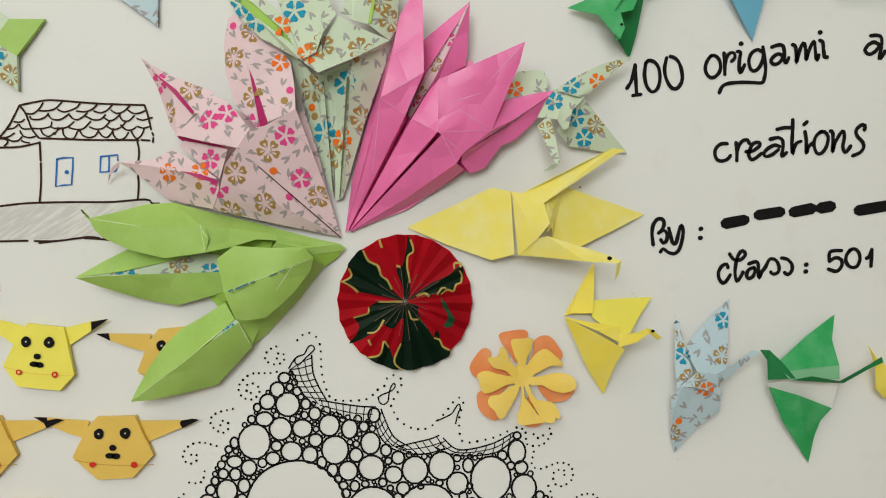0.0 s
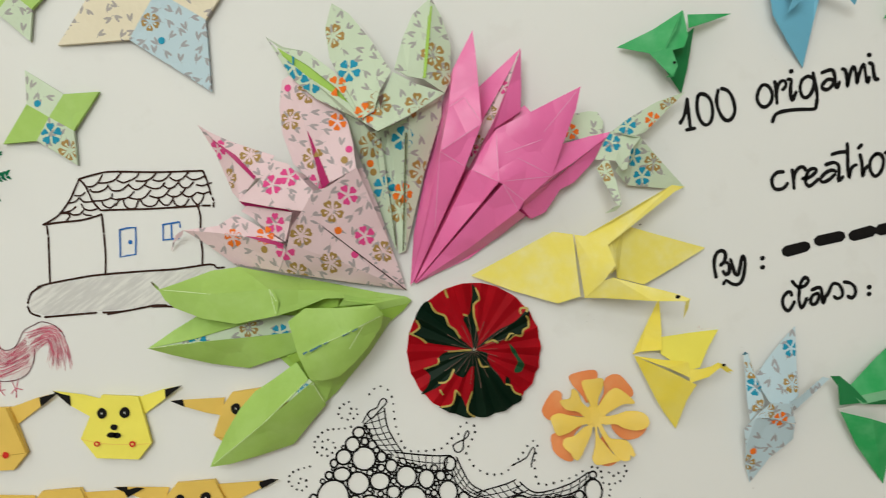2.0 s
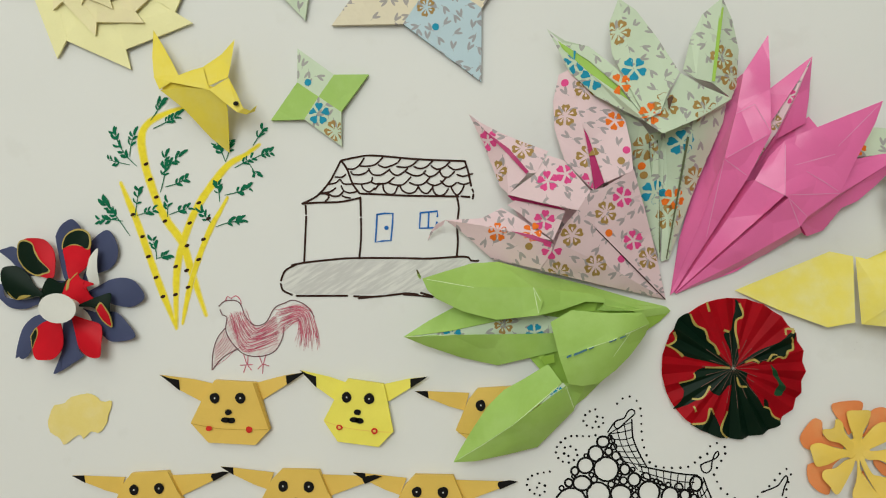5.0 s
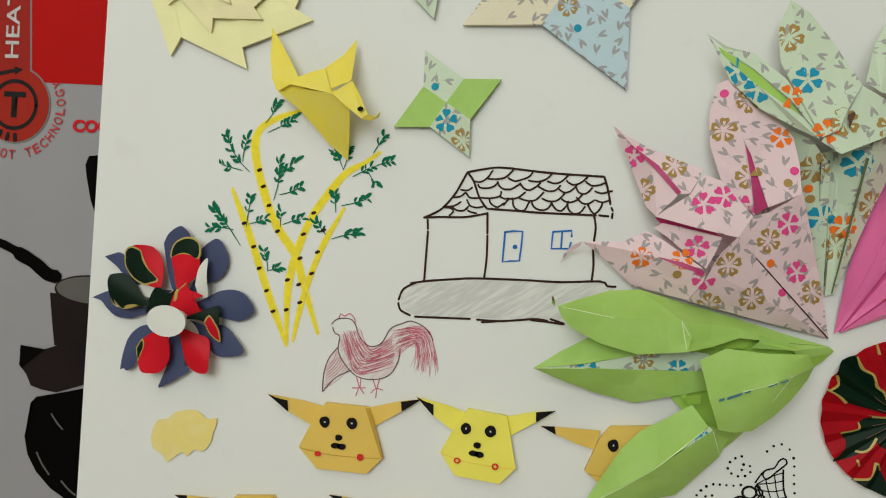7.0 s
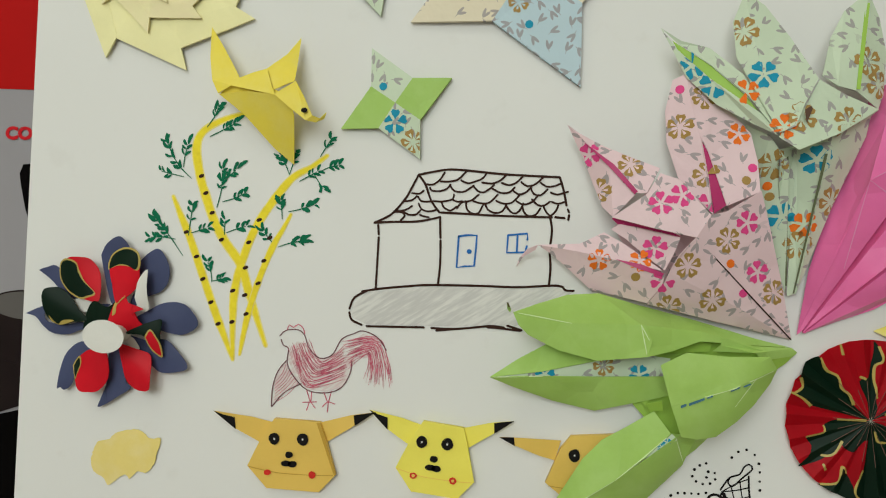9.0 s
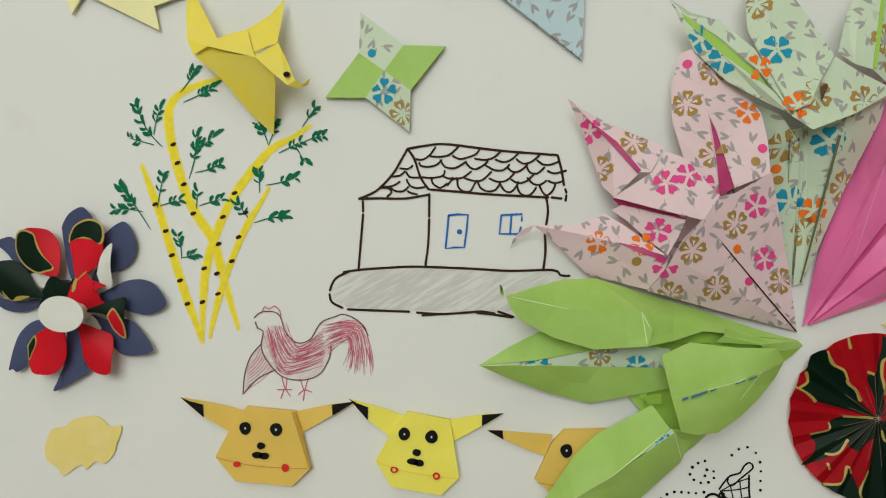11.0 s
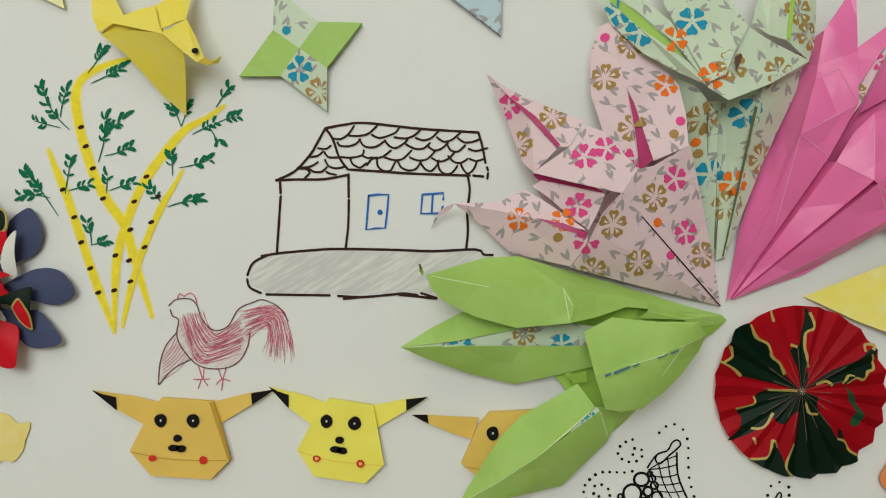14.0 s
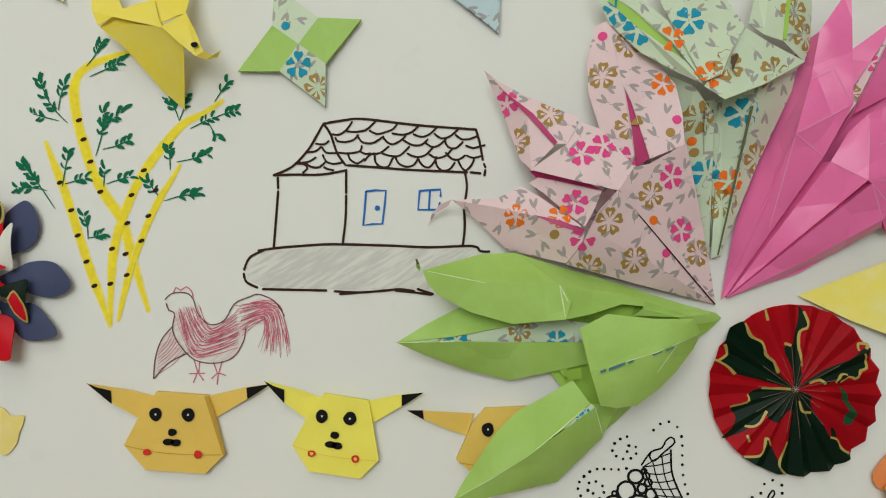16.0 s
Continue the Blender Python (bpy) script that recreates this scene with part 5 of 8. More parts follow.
fold("cone", [[(-11.21, 54.98, 3), (-10.60, 55.99, 2.9), (-9.90, 56.19, 2.7), (-9.21, 53.88, 2), (-6.07, 50.53, 0.2)], [(-9.90, 56.19, 2.7), (-8.37, 57.19, 2.3), (-7.62, 55.18, 1.65), (-6.77, 52.85, 0.85), (-6.07, 50.53, 0.2), (-9.21, 53.88, 2)], [(-11.21, 54.98, 3), (-6.07, 50.53, 0.2), (-8.94, 51.99, 1.35), (-12.15, 53.36, 2.3), (-11.85, 54.15, 2.75)]], PINK_FLORAL, lily, "", 300)
fold("cone", [[(-12.15, 53.36, 2.3), (-8.94, 51.99, 1.35), (-6.07, 50.53, 0.2), (-9.46, 51.17, 0.7), (-12.87, 51.85, 1.2), (-12.34, 52.75, 1.95)]], PINK_FLORAL, lily, "", 120)
# Thin brown strip stands in for the shade inside the crease.
fold("crease_shadow", [[(-10.77, 54.63, 2.76), (-6.09, 50.56, 0.28), (-6.12, 50.51, 0.28), (-10.82, 54.60, 2.76)]], BROWN_INK, lily, "thin dark strip painted as crease shade")
print_on(lily, PINK_FLORAL, PINK_PALE, gold=[(-14.02, 58.19), (-11.87, 60.01), (-10.89, 61.39), (-10.69, 57.85), (-15.37, 56.96), (-9.72, 54.95), (-11.39, 53.73), (-10.03, 52.23), (-11.9, 51.77), (-7.21, 52.7)], pink=[(-15.87, 58.59), (-12.74, 56.43), (-11.84, 56.83), (-8.89, 55.77), (-12.8, 54.46), (-12.36, 52.98), (-8.14, 53.6), (-10.45, 56.58)], orange=[(-9.32, 59.76), (-15.19, 53.78), (-13.4, 53.84)], dots=[((-11.95, 61.72), PINK_BLOSSOM), ((-8.74, 58.21), PINK_BLOSSOM), ((-8.5, 57.01), PINK_BLOSSOM), ((-8.72, 52.61), PINK_BLOSSOM), ((-9.0, 57.64), GOLD_BLOSSOM), ((-13.52, 53.09), GOLD_BLOSSOM), ((-14.95, 58.94), ORANGE_BLOSSOM), ((-13.53, 56.49), ORANGE_BLOSSOM), ((-12.26, 55.27), ORANGE_BLOSSOM), ((-9.49, 53.92), ORANGE_BLOSSOM)], size=0.58)

lily = thing("paper_lily", *(-6.97, 59.81), "folded pale mint floral paper lily fixed to the board", "paper flower", "paper lilies")
fold("petal", [[(-12.97, 64.47, 1.56), (-12.08, 63.86, 1.72), (-10.78, 63.56, 1.72), (-9.34, 62.35, 2.03), (-8.53, 60.89, 2.34), (-7.97, 59.71, 2.81), (-9.15, 61.37, 2.26), (-10.75, 62.78, 1.87), (-12.19, 63.76, 1.64)], [(-12.97, 64.47, 1.56), (-12.40, 63.45, 1.64), (-11.72, 62.21, 1.64), (-10.38, 60.99, 1.87), (-8.84, 60.12, 2.26), (-7.97, 59.58, 2.81), (-8.51, 60.51, 2.42), (-10.74, 62.14, 1.95), (-12.17, 63.43, 1.72)]], MINT_FLORAL, lily)
fold("petal_lining", [[(-12.42, 63.90, 1.56), (-10.77, 62.81, 1.76), (-9.19, 61.42, 2.03), (-8.34, 60.23, 2.34), (-9.19, 60.66, 2.03), (-10.83, 62.08, 1.79), (-12.05, 63.29, 1.56)]], LIME_IN, lily, "bright lime paper lining")
fold("petal", [[(-9.37, 66.11, 1.72), (-9.80, 64.80, 1.56), (-9.61, 63.20, 1.72), (-8.79, 61.39, 2.18), (-7.92, 59.69, 2.89), (-8.53, 62.12, 2.34), (-9.01, 64.22, 1.95)], [(-9.37, 66.11, 1.72), (-9.01, 64.22, 1.95), (-8.53, 62.12, 2.34), (-7.92, 59.69, 2.89), (-7.29, 59.98, 2.96), (-6.93, 61.06, 2.96), (-6.32, 62.14, 2.57), (-7.36, 64.02, 1.95), (-8.48, 65.53, 1.72)]], MINT_FLORAL, lily, "", 40)
fold("petal", [[(-4.05, 66.28, 1.56), (-5.07, 65.37, 1.64), (-5.65, 64.08, 1.79), (-6.14, 62.28, 2.5), (-5.47, 61.86, 2.5), (-4.63, 61.71, 2.34)], [(-4.05, 66.28, 1.56), (-4.63, 61.71, 2.34), (-3.54, 61.01, 1.95), (-3.18, 61.73, 1.56), (-3.09, 63.65, 1.4), (-3.50, 65.18, 1.48)]], MINT_FLORAL, lily, "", 80)
fold("lining_edge", [[(-4.18, 65.75, 1.64), (-3.99, 65.75, 1.64), (-4.50, 61.77, 2.38), (-4.66, 61.77, 2.38)]], LIME_IN, lily, "lime paper edge")
fold("collar", [[(-7.27, 60.74, 2.6), (-6.85, 60.85, 2.62), (-6.22, 62.14, 2.4), (-5.14, 61.49, 2.5), (-3.53, 60.99, 2.03), (-3.97, 60.56, 2.03), (-5.47, 59.73, 2.85), (-7.12, 58.96, 3.0), (-7.91, 59.52, 2.75)]], MINT_FLORAL, lily, "", 130)
# Brown patch on the collar paints the shade where the paper folds.
fold("crease_shadow", [[(-7.02, 60.66, 3.16), (-6.79, 60.83, 3.2), (-6.72, 60.71, 3.2), (-6.91, 60.07, 3.12)]], plain("dark_brown_fold_shade", (0.10, 0.05, 0.03)), lily, "dark patch painted as shade at the fold")
fold("cone", [[(-8.95, 60.26, 1.25), (-8.08, 59.67, 2.03), (-7.62, 59.09, 1.87), (-7.03, 58.59, 1.56), (-6.53, 52.70, 0.39), (-7.23, 54.62, 0.39), (-8.11, 57.15, 0.55)], [(-7.62, 59.09, 1.87), (-6.68, 59.41, 1.17), (-6.51, 52.70, 0.31), (-7.12, 56.49, 0.86)],
              [(-6.68, 59.41, 1.17), (-7.19, 59.06, 2.03), (-5.50, 59.78, 2.18), (-6.03, 52.70, 0.39), (-6.42, 52.54, 0.31)], [(-5.50, 59.78, 2.18), (-3.92, 60.74, 1.79), (-3.68, 61.00, 1.72), (-3.75, 59.88, 1.4), (-4.84, 56.79, 0.94), (-6.03, 52.64, 0.31)]], MINT_FLORAL, lily, "", 210)
# Olive strips paint the shade in the two grooves of the cone.
fold("crease_shadow", [[(-5.74, 58.95, 2.15), (-5.62, 58.95, 2.15), (-6.14, 52.70, 0.47), (-6.20, 52.70, 0.47)], [(-7.16, 58.85, 1.48), (-7.05, 58.85, 1.48), (-6.50, 53.02, 0.47), (-6.56, 53.02, 0.47)]], plain("olive_crease_shade", (0.12, 0.14, 0.07)), lily, "dark strips painted as crease shade")

print_on(lily, MINT_FLORAL, MINT_PALE, gold=[(-6.99, 60.42), (-5.01, 60.31), (-3.51, 62.10), (-4.07, 63.10), (-7.66, 58.47), (-4.97, 56.94), (-6.23, 54.91)] + [(-9.37, 64.32)], blue=[(-11.53, 62.74), (-10.58, 61.88), (-8.54, 62.33), (-5.90, 58.74), (-7.04, 56.19)],
         orange=[(-9.23, 61.55), (-7.75, 59.96), (-6.06, 55.86)], dots=[(p, m) for p, m in zip([(-6.08, 59.35), (-7.73, 57.54), (-7.59, 57.07)], (BLUE_BLOSSOM, ORANGE_BLOSSOM, GOLD_BLOSSOM))])

lily = thing("paper_lily", *(-0.01, 56.52), "folded glossy magenta pink paper lily fixed to the board", "paper flower", "paper lilies")
fold("side_wall", [[(-5.86, 50.78, 0.25), (-5.53, 53.74, 0.35), (-4.51, 58.01, 0.5), (-4.05, 59.50, 0.5), (-3.27, 62.00, 0.6), (-3.03, 62.28, 2.1), (-3.38, 60.17, 2.3), (-3.93, 57.84, 2.45), (-4.79, 54.51, 1.5)]], MAGENTA, lily, "")
fold("petal", [[(-1.93, 64.20, 2.3), (-3.03, 62.28, 2.1), (-2.49, 60.48, 2.4), (-1.80, 62.69, 2.3)], [(-3.03, 62.28, 2.1), (-3.38, 60.17, 2.3), (-2.49, 60.48, 2.4)], [(-1.80, 62.69, 2.3), (-2.49, 60.48, 2.4), (-1.67, 59.22, 2.5)], [(-3.38, 60.17, 2.3), (-3.93, 57.84, 2.45), (-2.49, 60.48, 2.4)], [(-3.93, 57.84, 2.45), (-1.67, 59.22, 2.5), (-2.49, 60.48, 2.4)]], MAGENTA, lily, "")
fold("fold_flap", [[(-3.93, 57.84, 2.45), (-1.67, 59.22, 2.5), (-2.12, 58.16, 2.35)], [(-3.93, 57.84, 2.45), (-2.12, 58.16, 2.35), (-2.61, 57.01, 2.15)]], MAGENTA, lily, "")
fold("cone", [[(-3.93, 57.84, 2.45), (-3.09, 57.02, 2.2), (-4.36, 53.94, 1.3), (-5.86, 50.78, 0.25)], [(-3.93, 57.84, 2.45), (-2.61, 57.01, 2.15), (-3.09, 57.02, 2.2)], [(-3.09, 57.02, 2.2), (-2.61, 57.01, 2.15), (-5.67, 50.97, 0.35), (-5.86, 50.78, 0.25), (-4.36, 53.94, 1.3)]], MAGENTA, lily, "")
fold("groove", [[(-2.61, 57.01, 2.15), (-2.56, 56.92, 0.7), (-5.63, 50.95, 0.15), (-5.67, 50.97, 0.3)], [(-2.56, 56.92, 0.7), (-2.27, 56.85, 2.1), (-5.58, 50.94, 0.3), (-5.63, 50.95, 0.15)]], MAGENTA, lily, "deep fold between the panels")
fold("inner_fold", [[(-4.53, 57.77, 0.45), (-2.48, 57.35, 0.55), (-1.28, 59.10, 0.6), (0.87, 60.43, 0.6), (2.98, 57.99, 0.6), (0.95, 54.49, 0.5), (-2.51, 52.14, 0.2), (-5.47, 50.92, 0.15)]], MAGENTA, lily, "")
fold("petal", [[(0.73, 63.46, 1.1), (-1.72, 61.38, 0.9), (-1.67, 59.22, 2.5), (-2.10, 58.45, 1.2), (-1.33, 59.92, 1.35), (0.08, 62.22, 1.25)], [(0.73, 63.46, 1.1), (0.68, 61.25, 1), (0.59, 60.03, 0.9), (-0.91, 59.13, 1.1), (-1.94, 57.47, 1.2), (-0.92, 59.51, 1.35), (-0.02, 61.40, 1.3)]], MAGENTA, lily, "")
fold("petal_lining", [[(0.64, 63.18, 1.2), (0.08, 62.24, 1.15), (-1.34, 59.96, 1.2), (-2.53, 57.24, 1), (-2.37, 57.06, 1), (-0.92, 59.54, 1.2), (-0.02, 61.44, 1.15)]], PINK_FLORAL, lily, "pink floral paper lining", 30)
fold("fold_flap", [[(-0.91, 58.90, 2.3), (-0.90, 56.11, 2.5), (-1.74, 57.09, 2.2)], [(-0.91, 58.90, 2.3), (-1.74, 57.09, 2.2), (-2.27, 56.85, 2.1), (-1.56, 58.13, 2)], [(-2.27, 56.85, 2.1), (-1.74, 57.09, 2.2), (-0.90, 56.11, 2.5)]], MAGENTA, lily, "")
fold("petal", [[(3.59, 60.91, 2.7), (-0.91, 58.90, 2.3), (-0.49, 57.54, 2.45), (1.44, 58.13, 2.5)], [(-0.91, 58.90, 2.3), (-0.90, 56.11, 2.5), (-0.49, 57.54, 2.45)], [(-0.49, 57.54, 2.45), (-0.90, 56.11, 2.5), (0.98, 56.85, 2.35)], [(-0.49, 57.54, 2.45), (0.98, 56.85, 2.35), (1.44, 58.13, 2.5)], [(-0.90, 56.11, 2.5), (-0.68, 55.98, 2.4), (1.97, 56.32, 2.1), (0.98, 56.85, 2.35)], [(1.44, 58.13, 2.5), (0.98, 56.85, 2.35), (1.97, 56.32, 2.1)], [(3.59, 60.91, 2.7), (1.44, 58.13, 2.5), (1.97, 56.32, 2.1), (2.61, 57.99, 2.2), (3.35, 59.82, 2.5)]], MAGENTA, lily, "")
fold("cone", [[(-2.27, 56.85, 2.1), (-0.90, 56.11, 2.5), (-1.48, 55.40, 2.1), (-5.61, 50.91, 0.3)]], MAGENTA, lily, "")
fold("groove", [[(-0.90, 56.11, 2.5), (-0.83, 56.11, 1.3), (-5.59, 50.88, 0.2), (-5.61, 50.91, 0.3)], [(-0.83, 56.11, 1.3), (-0.68, 55.98, 2.4), (-5.55, 50.88, 0.3), (-5.59, 50.88, 0.2)]], MAGENTA, lily, "deep fold between the panels")
fold("cone", [[(-0.68, 55.98, 2.4), (0.47, 55.09, 1.9), (0.15, 54.57, 1.8)], [(-0.68, 55.98, 2.4), (1.97, 56.32, 2.1), (0.47, 55.09, 1.9)], [(-0.68, 55.98, 2.4), (0.15, 54.57, 1.8), (-2.50, 52.72, 1), (-5.55, 50.88, 0.3)]], MAGENTA, lily, "")
fold("petal", [[(1.97, 56.32, 2.1), (2.79, 58.13, 1.3), (4.13, 58.44, 1.4), (5.54, 58.66, 1.6), (3.23, 57.04, 1.5), (0.47, 55.09, 1.9)]], MAGENTA, lily, "")
fold("petal", [[(5.54, 58.66, 1.6), (4.88, 58.04, 1), (4.27, 56.92, 0.9), (3.39, 56.06, 0.8), (2.58, 55.68, 0.9), (1.57, 55.58, 1.2), (0.47, 55.09, 1.9), (2.72, 56.58, 1.15)]], MAGENTA, lily, "")
fold("pocket", [[(0.47, 55.09, 1.9), (1.57, 55.58, 1.2), (2.58, 55.68, 0.9), (1.76, 54.49, 0.7), (0.95, 54.15, 0.7), (0.41, 54.70, 1.25)]], MAGENTA, lily, "")
# Strip in the deeper magenta paints the shade inside the pocket.
fold("pocket_shadow", [[(0.20, 54.64, 1.2), (0.45, 54.71, 1.22), (0.98, 54.28, 0.74), (0.85, 54.18, 0.74)]], MAGENTA_IN, lily, "deep magenta strip along a fold")
fold("side_wall", [[(0.15, 54.57, 1.8), (0.62, 54.34, 0.9), (-0.90, 53.19, 0.35), (-3.13, 51.93, 0.2), (-5.50, 50.85, 0.15), (-5.55, 50.88, 0.3), (-2.50, 52.72, 1)]], MAGENTA, lily, "")
crease("worn_crease", [[(-3.93, 57.84), (-1.67, 59.22)], [(-3.93, 57.84), (-2.61, 57.01)], [(-2.27, 56.85), (-0.90, 56.11)], [(-0.91, 58.90), (-0.90, 56.11)], [(-0.90, 56.11), (1.97, 56.32)], [(-0.68, 55.98), (0.47, 55.09)], [(-0.68, 55.98), (0.15, 54.57)], [(3.59, 60.91), (1.59, 58.63)], [(-0.48, 57.62), (1.47, 58.23)], [(0.13, 57.34), (1.84, 56.42)], [(-2.51, 60.65), (-1.67, 59.22)], [(-4.36, 53.94), (-3.93, 57.84)], [(-3.38, 60.17), (-2.51, 60.65)]], 0.05, MAGENTA_CREASE, lily)
print_on(lily, PINK_FLORAL, PINK_PALE, gold=[(-1.09, 59.99), (-1.82, 58.42)], pink=[(-0.35, 61.35), (-2.15, 58.04)], size=0.42)

BROWN_TIP = plain("brown_paper_tip", (0.14, 0.12, 0.05))
SLIT_BLUE = plain("dark_teal_print", (0.06, 0.17, 0.24))
lily = thing("paper_lily", *(-12.03, 47.86), "folded lime green paper lily fixed to the board", "paper flower", "paper lilies")
fold("petal", [[(-18.97, 51.22, 2.4), (-17.84, 51.62, 1.6), (-18.11, 50.98, 2.35)], [(-17.84, 51.62, 1.6), (-16.50, 52.08, 1.2), (-16.32, 50.86, 2.25), (-18.11, 50.98, 2.35)], [(-16.50, 52.08, 1.2), (-15.06, 52.22, 1), (-13.24, 50.98, 2.2), (-16.32, 50.86, 2.25)], [(-18.97, 51.22, 2.4), (-18.11, 50.98, 2.35), (-18.24, 50.21, 2.2), (-18.70, 50.64, 2.3)], [(-18.11, 50.98, 2.35), (-16.32, 50.86, 2.25), (-16.85, 49.59, 2.1), (-18.24, 50.21, 2.2)], [(-16.32, 50.86, 2.25), (-15.09, 49.22, 2.1), (-16.85, 49.59, 2.1)], [(-16.32, 50.86, 2.25), (-13.24, 50.98, 2.2), (-13.74, 50.13, 2.15), (-15.09, 49.22, 2.1)], [(-13.74, 50.13, 2.15), (-12.91, 49.56, 2.3), (-15.09, 49.22, 2.1)], [(-13.24, 50.98, 2.2), (-12.91, 49.56, 2.3), (-13.74, 50.13, 2.15)]], LIME, lily, "")
fold("petal_tip", [[(-19.27, 51.62, 2.6), (-19.18, 51.59, 2.6), (-19.07, 51.29, 2.05), (-19.11, 51.15, 2), (-19.25, 51.32, 2.1)]], LIME, lily, "")
fold("petal_tip", [[(-19.28, 51.65, 2.64), (-19.20, 51.65, 2.64), (-19.12, 51.45, 2.54), (-19.21, 51.45, 2.54)]], BROWN_TIP, lily, "")
fold("petal_base", [[(-13.24, 50.98, 2.2), (-12.73, 50.31, 2.35), (-12.91, 49.56, 2.3)], [(-15.06, 52.22, 1), (-13.28, 51.79, 0.8), (-10.55, 51.20, 0.6), (-10.39, 50.75, 1.25), (-13.02, 50.96, 2.15), (-13.24, 50.98, 2.2)], [(-13.24, 50.98, 2.2), (-13.02, 50.96, 2.15), (-12.73, 50.31, 2.35)], [(-13.02, 50.96, 2.15), (-10.39, 50.75, 1.25), (-10.45, 50.32, 1.45), (-11.72, 49.86, 1.9), (-12.91, 49.56, 2.3), (-12.73, 50.31, 2.35)], [(-10.55, 51.20, 0.6), (-7.77, 50.50, 0.4), (-6.12, 50.17, 0.3), (-8.03, 50.21, 0.7), (-9.52, 50.48, 1), (-10.45, 50.32, 1.45), (-10.39, 50.75, 1.25)]], LIME, lily, "")
# Deeper lime on the inner folds, stem underside and pocket paints in recess shade.
fold("inner_fold", [[(-13.37, 49.69, 0.7), (-12.00, 49.91, 0.8), (-10.60, 50.39, 0.8), (-9.63, 50.51, 0.75), (-9.87, 49.79, 0.7), (-11.87, 49.58, 0.7), (-12.53, 46.92, 0.6), (-12.78, 47.22, 0.6), (-13.20, 49.07, 0.6)], [(-13.14, 47.19, 0.3), (-11.90, 47.86, 0.4), (-9.59, 48.54, 0.4), (-6.85, 49.87, 0.2), (-8.65, 46.99, 0.15), (-10.78, 44.73, 0.15), (-12.18, 45.97, 0.3)]], LIME_IN, lily, "")
fold("under_fold", [[(-13.50, 49.93, 0.4), (-9.63, 50.64, 0.45), (-6.04, 50.11, 0.2), (-7.19, 48.79, 0.2), (-10.17, 45.50, 0.2), (-12.09, 45.97, 0.3), (-13.29, 47.19, 0.35)]], LIME_IN, lily, "")
fold("stem", [[(-9.42, 50.48, 1.2), (-7.98, 50.21, 0.95), (-6.10, 50.17, 0.45), (-5.83, 49.96, 0.35), (-7.37, 49.98, 0.9), (-9.48, 50.17, 1.15)], [(-9.48, 50.17, 1.15), (-7.37, 49.98, 0.9), (-5.83, 49.96, 0.35), (-5.95, 49.80, 0.35), (-7.50, 49.54, 0.8), (-7.89, 49.90, 1.1), (-9.78, 49.85, 1)]], LIME, lily, "")
fold("stem", [[(-7.50, 49.51, 0.75), (-5.95, 49.80, 0.3), (-6.32, 49.38, 0.25), (-7.18, 48.73, 0.3), (-7.52, 48.79, 0.7)]], LIME_IN, lily, "")
fold("side_wall", [[(-7.47, 49.24, 1.3), (-6.94, 48.99, 0.25), (-8.27, 47.13, 0.2), (-10.09, 45.13, 0.2), (-10.83, 44.50, 0.3), (-10.37, 45.58, 0.7), (-10.04, 46.13, 0.85), (-9.13, 46.87, 0.9), (-8.37, 47.64, 1), (-7.60, 48.68, 1.2)]], LIME, lily, "")
fold("petal", [[(-19.91, 48.09, 1.75), (-18.64, 48.96, 1.3), (-17.36, 49.70, 1), (-15.14, 49.33, 1), (-13.35, 49.63, 0.9), (-14.91, 49.13, 1.2), (-17.50, 48.48, 1.5)]], LIME, lily, "")
fold("petal_lining", [[(-19.79, 48.13, 1.7), (-17.54, 48.48, 1.4), (-14.95, 49.12, 1.1), (-13.20, 49.51, 0.85), (-11.62, 49.37, 0.8), (-11.58, 48.50, 0.85), (-14.92, 48.36, 1.1), (-17.53, 48.24, 1.4)]], MINT_FLORAL, lily, "mint floral paper lining", 10)
fold("petal", [[(-19.89, 48.10, 1.8), (-17.45, 48.28, 1.6), (-16.35, 47.78, 1.3), (-18.80, 47.62, 1.2)], [(-17.45, 48.28, 1.6), (-14.83, 48.40, 1.4), (-14.59, 47.67, 1.15), (-16.35, 47.78, 1.3)], [(-14.83, 48.40, 1.4), (-11.55, 48.57, 1), (-11.57, 47.64, 0.8), (-12.97, 47.22, 0.7), (-14.59, 47.67, 1.15)], [(-18.80, 47.62, 1.2), (-16.35, 47.78, 1.3), (-14.59, 47.67, 1.15), (-12.97, 47.22, 0.7), (-14.91, 46.63, 0.45), (-16.89, 46.99, 0.6)]], LIME, lily, "")
fold("pocket", [[(-12.67, 47.22, 1), (-12.03, 47.51, 1.6), (-11.92, 47.04, 1.3), (-12.41, 46.84, 0.8)]], LIME_IN, lily, "")
fold("cup", [[(-12.31, 49.24, 2.3), (-11.31, 49.93, 2.8), (-10.70, 48.59, 2.85), (-11.82, 47.51, 2.6)], [(-11.31, 49.93, 2.8), (-9.43, 49.86, 2.8), (-9.79, 49.03, 2.95), (-10.70, 48.59, 2.85)], [(-9.43, 49.86, 2.8), (-7.69, 49.94, 2.5), (-8.22, 49.60, 2.65), (-9.79, 49.03, 2.95)], [(-7.69, 49.94, 2.5), (-7.28, 49.38, 2.2), (-8.26, 49.00, 2.65), (-8.22, 49.60, 2.65)], [(-8.22, 49.60, 2.65), (-8.26, 49.00, 2.65), (-9.51, 48.42, 2.95), (-9.79, 49.03, 2.95)], [(-9.79, 49.03, 2.95), (-9.51, 48.42, 2.95), (-11.82, 47.51, 2.6), (-10.70, 48.59, 2.85)]], LIME, lily, "")
